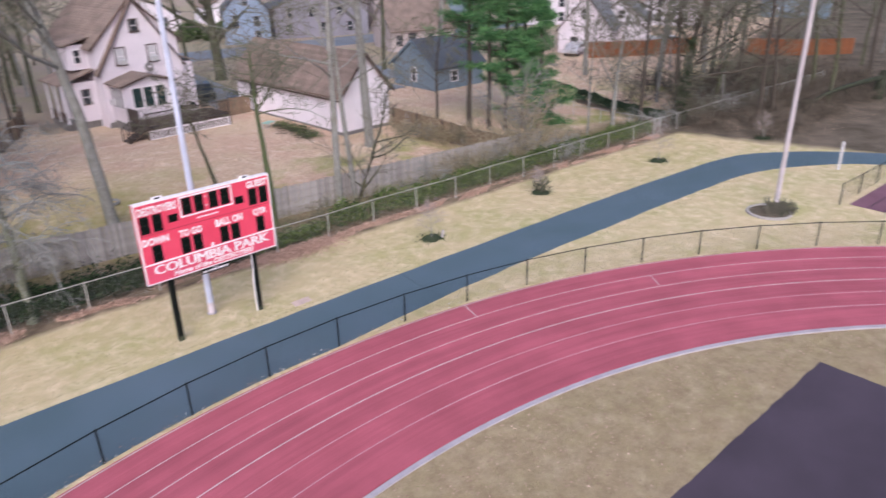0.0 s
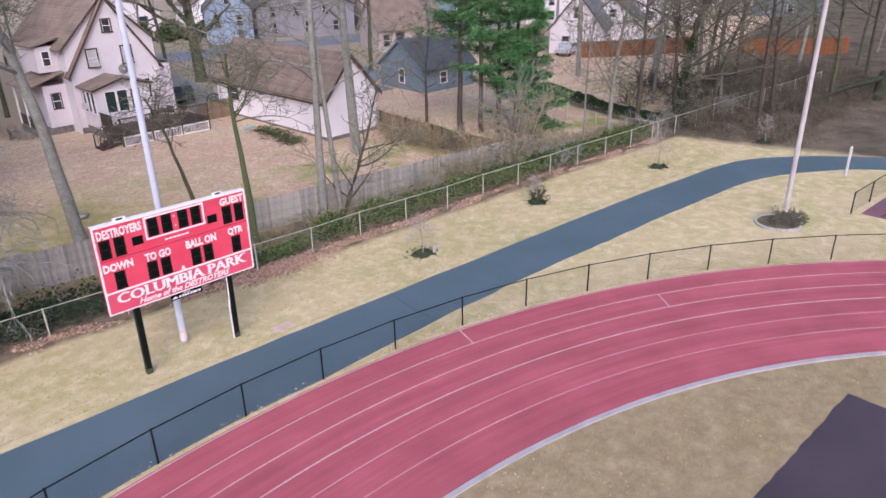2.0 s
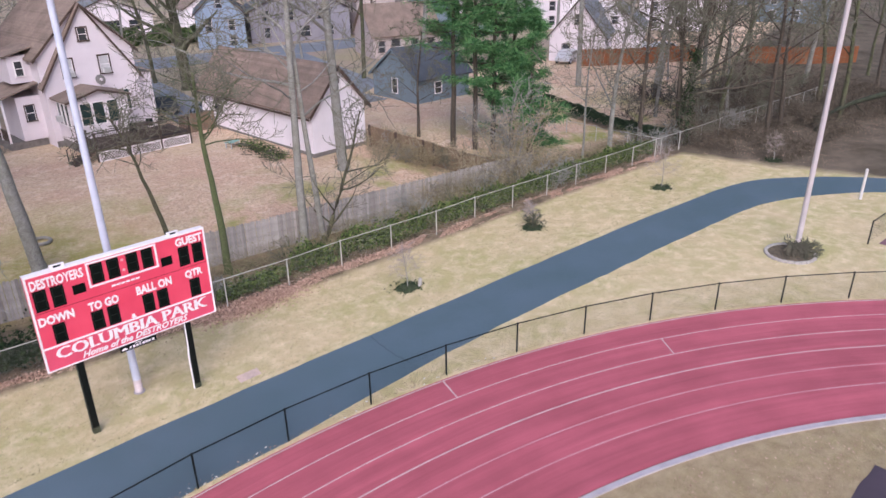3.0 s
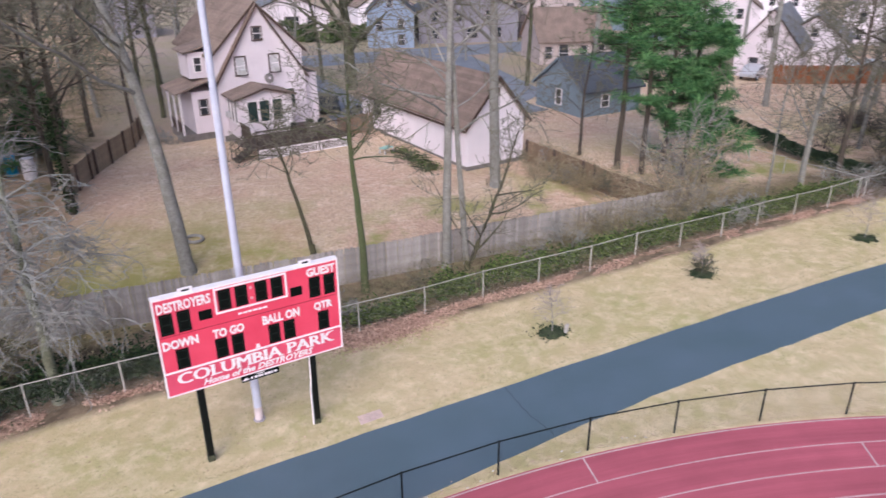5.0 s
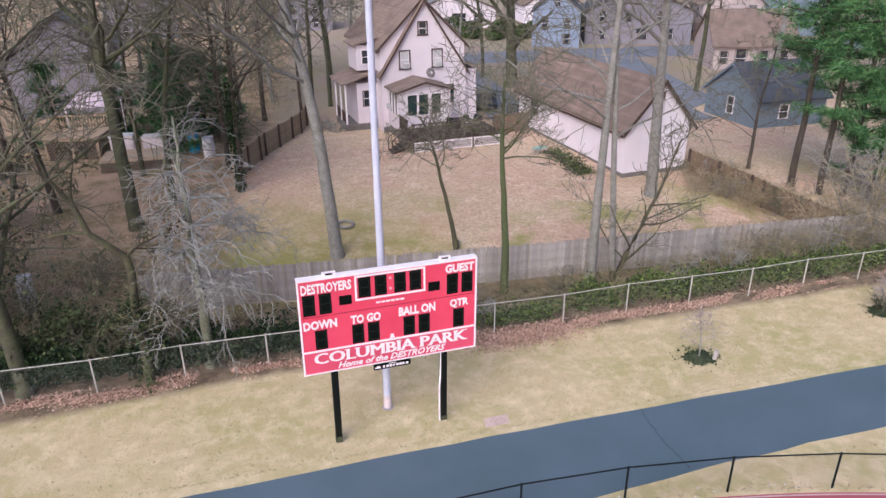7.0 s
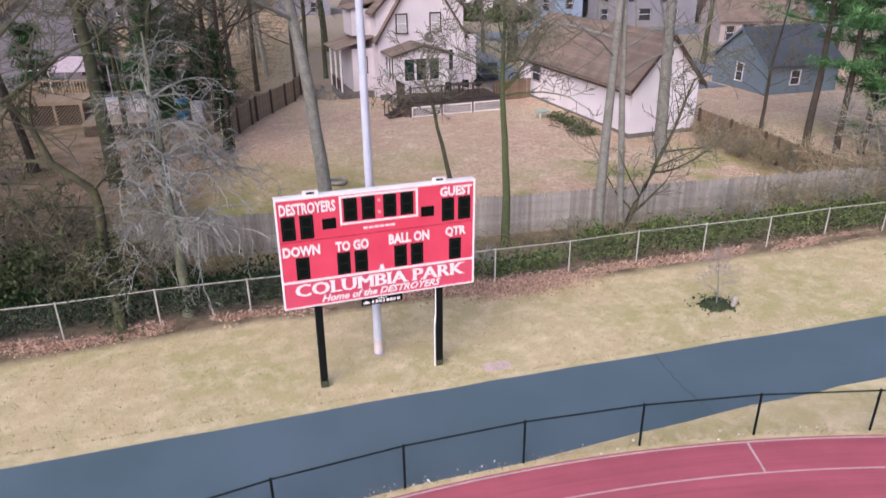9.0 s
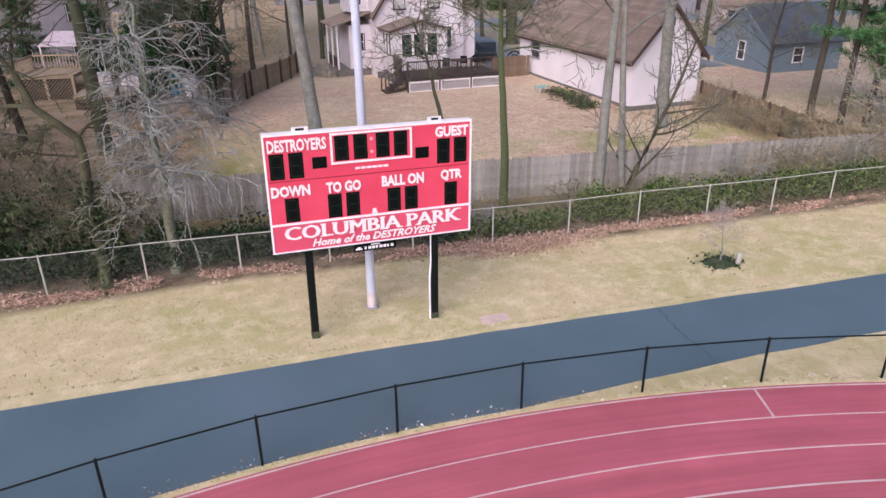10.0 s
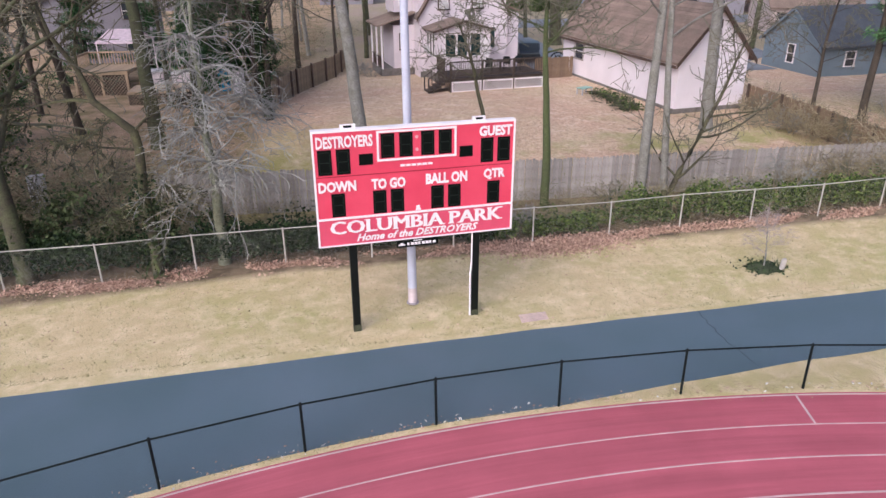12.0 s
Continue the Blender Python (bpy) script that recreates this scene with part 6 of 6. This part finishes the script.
for k, (x, y, h) in enumerate(((20.42, 25.32, 2.1), (30.06, 26.28, 1.6), (41.1, 25.2, 2.6), (52.0, 23.05, 1.8))):
    sapling(x, y, 200 + k, h)
bm = boxes((-0.1, 0.1, -0.07, 0.07, 0.0, 0.42), bev=0.045)
solo("marker_stone", bm, STONE, "small pale upright stone beside a sapling", "stone", m=pose(20.86, 24.98, 0.04, 3, 4, 20))
shrub(30.06, 26.26, 230, 1.1, 9, MOSSY, "small bushy shrub in a mulch ring", spread=0.6, kids=(6, 4), group="lawn shrubs", r=0.015)


def planted_ring():
    ring = thing("stone_ring", pose(36.8, 15.1, 0), "ring of pale stones round a planted bed", "edging")
    rnd = random.Random(6)
    for i in range(26):
        a = 2 * math.pi * i / 26
        bm = boxes((-0.13, 0.13, -0.08, 0.08, -0.03, 0.12), bev=0.03)
        for v in bm.verts:
            v.co += Vector((rnd.uniform(-0.015, 0.015),) * 3)
        o = part("stone", bm, STONE, ring)
        o.matrix_basis = pose(1.22 * math.cos(a), 1.12 * math.sin(a), 0, 0, 0, math.degrees(a) + 90)
    bm = bmesh.new()
    rod(bm, (0, 0, -0.02), (0, 0, 0.07), 1.1, 1.02, 24)
    part("soil", bm, mat("brown_leaf_mulch", (0.19, 0.145, 0.10), 0.95, vary=0.4, scale=6, fine=0.4, fscale=50, bump=0.8, other=(0.09, 0.075, 0.05)), ring, "brown leaf mulch")
    for k, (dx, dy) in enumerate(((0.55, -0.55), (0.85, -0.1), (0.1, -0.75), (0.2, -0.2), (0.95, -0.5), (-0.4, -0.6))):
        shrub(36.8 + dx * 0.85, 15.1 + dy * 0.85, 240 + k, 0.85, 10, TWIG, "low brown dormant shrub in the stone ring", spread=0.9, kids=(6, 4, 2), group="ring shrubs", r=0.012)


def bollard(x, y):
    b = thing("bollard", pose(x, y, 0), "white painted metal bollard beside the path", "bollard")
    part("tube", rods(((0, 0, 0.0), (0, 0, 1.85), 0.085), n=14), BLIND, b)
    part("cap", rods(((0, 0, 1.85), (0, 0, 1.93), 0.085, 0.03), n=14), BLIND, b, "domed cap")


def side_court():
    """The fenced purple court at the bend's far end."""
    bm = bmesh.new()
    slab(bm, [(41.4, 12.6, -0.04), (49.6, 12.6, -0.04), (49.6, -6, -0.04), (41.4, -6, -0.04)], 0.055, (0, 0, 1))
    c = solo("side_court", bm, mat("purple_court", (0.21, 0.10, 0.135), 0.8, vary=0.25, scale=0.8), "purple-brown surfaced court inside a black fence", "court", kind="structure")
    for i in range(4):
        part("court_line", boxes((41.5, 49.5, 11.6 - 1.2 * i, 11.66 - 1.2 * i, 0.012, 0.0195)), BLACK, c, "dark line across the court")
    link_fence("court_fence", [(40.95 + 2.75 * k, 12.98) for k in range(4)], 1.25, 0.035, 0.025, BLACK, "low black fence beside the purple court", 0.09, 0.0016)
    link_fence("court_fence", [(40.95, 12.98 - 2.7 * k) for k in range(1, 6)], 1.25, 0.035, 0.025, BLACK, "low black fence along the purple court", 0.09, 0.0016)


def fallen_tree():
    t = thing("fallen_tree", pose(0, 0, 0), "dark mossy fallen tree propped on its branches", "tree")
    rnd = random.Random(31)
    main = [(62.6, 24.6, 0.15), (64.2, 24.7, 0.85), (66.2, 24.5, 1.2), (68.4, 24.1, 1.5), (70.6, 23.3, 1.8), (73.5, 22.6, 2.0)]
    out = [(main, [0.09, 0.13, 0.16, 0.19, 0.22, 0.25])]
    for i in range(9):
        a = Vector(main[rnd.randint(0, 3)])
        d = Vector((rnd.uniform(-1, 0.3), rnd.uniform(-1, 0.6), rnd.uniform(-0.9, 0.7)))
        out.append(([tuple(a), tuple(a + d * 0.9), tuple(a + d * 1.7)], [0.07, 0.05, 0.02]))
    out.append(([(73.3, 22.6, -0.1), (73.5, 22.6, 1.5), (73.7, 22.6, 2.6)], [0.55, 0.5, 0.35]))
    part("trunk", raw("trunk", *strokes(out, 9), mat("wet_dark_bark", (0.045, 0.05, 0.03), 0.9, vary=0.4, scale=2, bump=0.8), True), None, t)


def lawn_ring(x, y, r):
    bm = bmesh.new()
    n, m = 22, 8
    for i in range(n):
        for j in range(m):
            a, b = 2 * math.pi * i / n, 2 * math.pi * j / m
            bm.verts.new(((r + 0.09 * math.cos(b)) * math.cos(a), (r + 0.09 * math.cos(b)) * math.sin(a), 0.09 + 0.09 * math.sin(b)))
    bm.verts.ensure_lookup_table()
    for i in range(n):
        for j in range(m):
            bm.faces.new([bm.verts[k] for k in (i * m + j, ((i + 1) % n) * m + j, ((i + 1) % n) * m + (j + 1) % m, i * m + (j + 1) % m)])
    solo("lawn_ring", bm, mat("pale_old_tyre", (0.32, 0.30, 0.28), 0.8), "old pale tyre lying in the yard", "tyre", m=pose(x, y, gz(x, y), 4, 3, 0))


def yard_things():
    # neighbour's raised deck, shed roof and bins
    d = thing("raised_deck", pose(-9.4, 57.6, 1.0, 0, 0, -8), "tan raised wooden deck in the neighbouring yard", "deck")
    tan = mat("tan_deck_wood", (0.48, 0.36, 0.255), 0.8, vary=0.25, scale=3)
    plank = mesh_of("board", boxes((-0.05, 3.65, 0, 0.19, 0, 0.035)), tan)
    for i in range(16):
        o = part("board", plank, None, d)
        o.location = (0, -0.05 + 0.2 * i, 1.655)
    part("platform", boxes((0, 3.6, 0, 3.1, 1.45, 1.65)), tan, d, "tan deck frame")
    for x in (0.1, 1.8, 3.5):
        part("post", boxes((x - 0.08, x + 0.08, 0.0, 0.16, -0.2, 1.45)), tan, d, "tan deck post")
    part("rail", boxes((0.0, 0.09, 0.1, 3.1, 2.5, 2.6)), tan, d, "tan side rail")
    part("rail", boxes((0.1, 3.6, 3.0, 3.09, 2.5, 2.6)), tan, d, "tan back rail")
    picket = mesh_of("baluster", boxes((-0.025, 0.025, -0.025, 0.025, 1.69, 2.5)), tan)
    for x, y in [(0.045, 0.12 + 0.2 * i) for i in range(15)] + [(0.22 + 0.2 * i, 3.045) for i in range(17)]:
        o = part("baluster", picket, None, d)
        o.location = (x, y, 0)
    weave = mat("brown_lattice", (0.33, 0.26, 0.20), 0.85)
    lat = part("lattice_panel", lattice(3.3, 0.0, 1.4, 0.22, 0.03, weave, "lattice_panel"), None, d, "brown diagonal lattice under the deck")
    lat.location = (0.15, 0.05, 0)
    # near-black sheet added for the gloom below the raised deck
    part("shade_sheet", boxes((0.1, 3.5, 0.4, 0.44, -0.1, 1.4)), mat("under_deck_shade", (0.07, 0.05, 0.04), 0.85), d, "dark sheet in place of the shade behind the lattice")
    low = thing("low_deck", pose(-5.3, 53.6, 1.0, 0, 0, -1), "low brown deck with a lattice skirt in the neighbouring yard", "deck")
    part("platform", boxes((0, 3.9, 0, 2.6, 0.75, 0.9)), tan, low, "tan deck frame")
    lat = part("lattice_panel", lattice(3.9, 0.0, 0.75, 0.2, 0.028, weave, "lattice_panel"), None, low, "brown diagonal lattice skirt")
    lat.location = (0, -0.03, 0)
    # likewise an added sheet, coloured as the shade under the low deck
    part("shade_sheet", boxes((0.02, 3.88, 0.05, 0.09, -0.1, 0.75)), mat("under_deck_shade", (0.06, 0.045, 0.035), 0.85), low, "dark sheet in place of the shade behind the lattice")
    wp = thing("white_cabinet", pose(-5.75, 36.0, gz(-5.75, 36.0), -6, 0, 12), "tall pale weathered cabinet standing in the brush", "cabinet")
    part("body", boxes((0, 0.62, 0, 0.5, -0.05, 1.62), bev=0.02), BLIND, wp)
    part("door", boxes((0.02, 0.60, -0.025, 0.0, 0.03, 0.85), bev=0.006), BLIND, wp, "white lower door")
    part("door", boxes((0.02, 0.60, -0.025, 0.0, 0.89, 1.60), bev=0.006), BLIND, wp, "white upper door")
    s = thing("garden_canopy", pose(-8.4, 60.5, 1.0, 0, 0, -8), "pale canopy roof over the neighbouring deck", "canopy")
    bm = bmesh.new()
    slab(bm, [(0, 0, 3.1), (3.2, 0, 3.1), (2.6, 1.5, 3.9), (0.6, 1.5, 3.9)], 0.06, (0, 0, 1))
    slab(bm, [(0, 3, 3.1), (3.2, 3, 3.1), (2.6, 1.5, 3.9), (0.6, 1.5, 3.9)], 0.06, (0, 0, 1))
    part("roof", bm, mat("pinkish_canvas", (0.68, 0.55, 0.62), 0.8), s)
    for x, y in ((0.1, 0.1), (3.1, 0.1), (0.1, 2.9), (3.1, 2.9)):
        part("post", rods(((x, y, -0.1), (x, y, 3.12), 0.05)), WHITE, s)
    for x, w, z in ((-5.2, 1.6, 1.5), (-3.1, 1.7, 1.3)):
        b = thing("storage_box", pose(x, 57.4, 1.0, 0, 0, -6), "pale outdoor storage box in the neighbouring yard", "box", "storage boxes")
        part("body", boxes((0, w, 0, 0.9, -0.1, z), bev=0.03), mat("pale_plastic", (0.66, 0.57, 0.60), 0.6), b)
        part("lid", boxes((-0.04, w + 0.04, -0.04, 0.94, z, z + 0.12), bev=0.03), BLIND, b)
    for x, y, col, nm, lab in ((0.3, 57.5, (0.02, 0.36, 0.68), "rain_barrel", "bright blue plastic barrel"), (1.4, 56.0, (0.70, 0.66, 0.70), "white_barrel", "whitish plastic drum")):
        b = thing(nm, pose(x, y, 1.0), lab + " in the neighbouring yard", "barrel")
        part("body", rods(((0, 0, -0.05), (0, 0, 0.7), 0.36, 0.43), ((0, 0, 0.7), (0, 0, 1.35), 0.43, 0.37), n=16), mat(nm + "_plastic", col, 0.45, bump=0), b)
        part("rim", rods(((0, 0, 1.35), (0, 0, 1.42), 0.4), n=16), mat(nm + "_rim", tuple(c * 0.8 for c in col), 0.5, bump=0), b)
    p = thing("toy_slide", pose(-2.3, 54.3, 1.0, 0, 0, 20), "small yellow plastic toy in the yard", "toy")
    part("body", boxes((0, 0.9, 0, 0.45, -0.05, 0.5), (0.1, 0.5, 0.05, 0.4, 0.5, 0.85), bev=0.06), mat("yellow_plastic", (0.62, 0.45, 0.06), 0.5, bump=0), p)
    # beside the garage
    w = thing("brush_pile", pose(24.9, 47.2, 0.95), "heap of dark branches and ivy along the garage", "brush")
    rnd = random.Random(14)
    lines = []
    for i in range(160):
        a = Vector((rnd.gauss(0, 0.35) - 0.02 * i / 8, rnd.uniform(-2.6, 2.8), rnd.uniform(0.02, 0.45)))
        dd = Vector((rnd.uniform(-0.6, 0.6), rnd.uniform(-1, 1), rnd.uniform(-0.1, 0.25)))
        lines.append(([tuple(a), tuple(a + dd * 0.6), tuple(a + dd * 1.1 + Vector((0, 0, -0.1)))], [0.03, 0.022, 0.01]))
    part("branchwork", raw("branchwork", *strokes(lines, 4), MOSSY), None, w)
    rr = np.random.RandomState(15)
    part("ivy_leaf", scatter("ivy_leaf", [(rr.normal(0, 0.4) + 0.1, rr.uniform(-2.6, 2.9), abs(rr.normal(0.15, 0.16))) for _ in range(1800)], 0.13, IVY, 0.4, 16), None, w, "green ivy leaves over the heap")
    k = thing("garden_hoop", HOUSE @ pose(11.0, 6.6, 0.02, 0, 0, -20), "dark round metal hoop rack standing by the garage", "rack")
    ring = [(0.58 * math.cos(6.2832 * i / 24), 0.0, 0.66 + 0.58 * math.sin(6.2832 * i / 24)) for i in range(25)]
    part("hoop", raw("hoop", *strokes([(ring, [0.055] * 25)], 6), BLACK, True), None, k, "black hoop")
    small = [(0.3 * math.cos(6.2832 * i / 18), 0.0, 0.66 + 0.3 * math.sin(6.2832 * i / 18)) for i in range(19)]
    part("inner_hoop", raw("inner_hoop", *strokes([(small, [0.04] * 19)], 6), BLACK, True), None, k, "smaller black hoop")
    for a in (0, 60, 120):
        c, d = math.cos(radians(a)), math.sin(radians(a))
        part("spoke", rods(((-0.56 * c, 0, 0.66 - 0.56 * d), (0.56 * c, 0, 0.66 + 0.56 * d), 0.025), n=6), BLACK, k)
    part("foot", boxes((-0.3, 0.3, -0.2, 0.2, -0.02, 0.09), bev=0.01), BLACK, k, "black foot")
    t = thing("garden_table", pose(23.9, 50.0, 1.0, 0, 0, 25), "small pale green plastic table by the garage", "table")
    green = mat("pale_green_plastic", (0.30, 0.52, 0.46), 0.5, bump=0)
    part("tabletop", boxes((-0.5, 0.5, -0.3, 0.3, 0.45, 0.5), bev=0.015), green, t)
    for sx in (-0.43, 0.43):
        for sy in (-0.24, 0.24):
            part("leg", boxes((sx - 0.03, sx + 0.03, sy - 0.03, sy + 0.03, -0.02, 0.45)), BLIND, t)
    # round bushes across the street
    r = np.random.RandomState(33)
    bush = leafmat("evergreen_bush", (0.03, 0.055, 0.02), (0.11, 0.15, 0.05))
    for k, (x, y, s) in enumerate(((38.5, 113, 1.6), (41, 110, 1.3), (43.2, 112.5, 1.7), (46, 110.5, 1.3), (36, 115, 1.9), (48.5, 112, 1.5), (34, 112, 1.2), (44.5, 109.0, 1.0))):
        P = []
        for _ in range(700):
            v = r.normal(size=3)
            v /= np.linalg.norm(v)
            v *= s * r.uniform(0.75, 1.05) * (1 + 0.15 * noise.noise(Vector(v * 3)))
            P.append((v[0], v[1], max(0.05, v[2] * 0.9 + s * 0.75)))
        b = thing("bush", pose(x, y, 1.05), "rounded green evergreen bush across the street", "bush", "street bushes")
        part("foliage", scatter("foliage", P, 0.5, bush, 0.0, 40 + k), None, b)


def parked_car(x, y, rz, colour, label):
    c = thing("car", pose(x, y, gz(x, y) + 0.08, 0, 0, rz), label, "car", "parked cars")
    body = mat("car_paint", colour, 0.3, bump=0, fine=0.02, vary=0.05)
    bm = bmesh.new()
    prof = [(-2.2, 0.35), (-2.25, 0.75), (-1.6, 0.92), (-0.9, 1.42), (0.7, 1.45), (1.5, 0.98), (2.15, 0.9), (2.25, 0.5), (2.2, 0.3)]
    slab(bm, [(a, -0.85, z) for a, z in prof], 1.7, (0, 1, 0))
    bmesh.ops.bevel(bm, geom=list(bm.edges), offset=0.06, segments=1, affect="EDGES")
    part("body", bm, body, c)
    for s in (-1, 1):
        bm = bmesh.new()
        slab(bm, [(-1.4, s * 0.862, 0.96), (-0.85, s * 0.862, 1.36), (0.62, s * 0.862, 1.38), (1.25, s * 0.862, 1.0)], 0.012, (0, s, 0))
        part("side_window", bm, GLASS, c)
        for a in (-1.4, 1.4):
            w = part("wheel", rods(((a, s * 0.72, 0.32), (a, s * 0.9, 0.32), 0.33), n=16), BLACK, c)
            part("hubcap", rods(((a, s * 0.9, 0.32), (a, s * 0.91, 0.32), 0.2), n=12), GALV, w)
    return c


planted_ring()
bollard(47.8, 15.82)
side_court()
fallen_tree()
lawn_ring(8.95, 41.05, 0.42)
yard_things()
parked_car(25.0, 65.3, 75, (0.03, 0.035, 0.04), "dark car parked in the driveway")
parked_car(84.5, 57.5, -30, (0.62, 0.64, 0.70), "white car parked beyond the yards")
parked_car(84.0, 52.5, -30, (0.45, 0.50, 0.58), "pale blue car parked beyond the yards")
parked_car(70.5, 57.0, 20, (0.5, 0.5, 0.55), "grey car parked beside the white house")
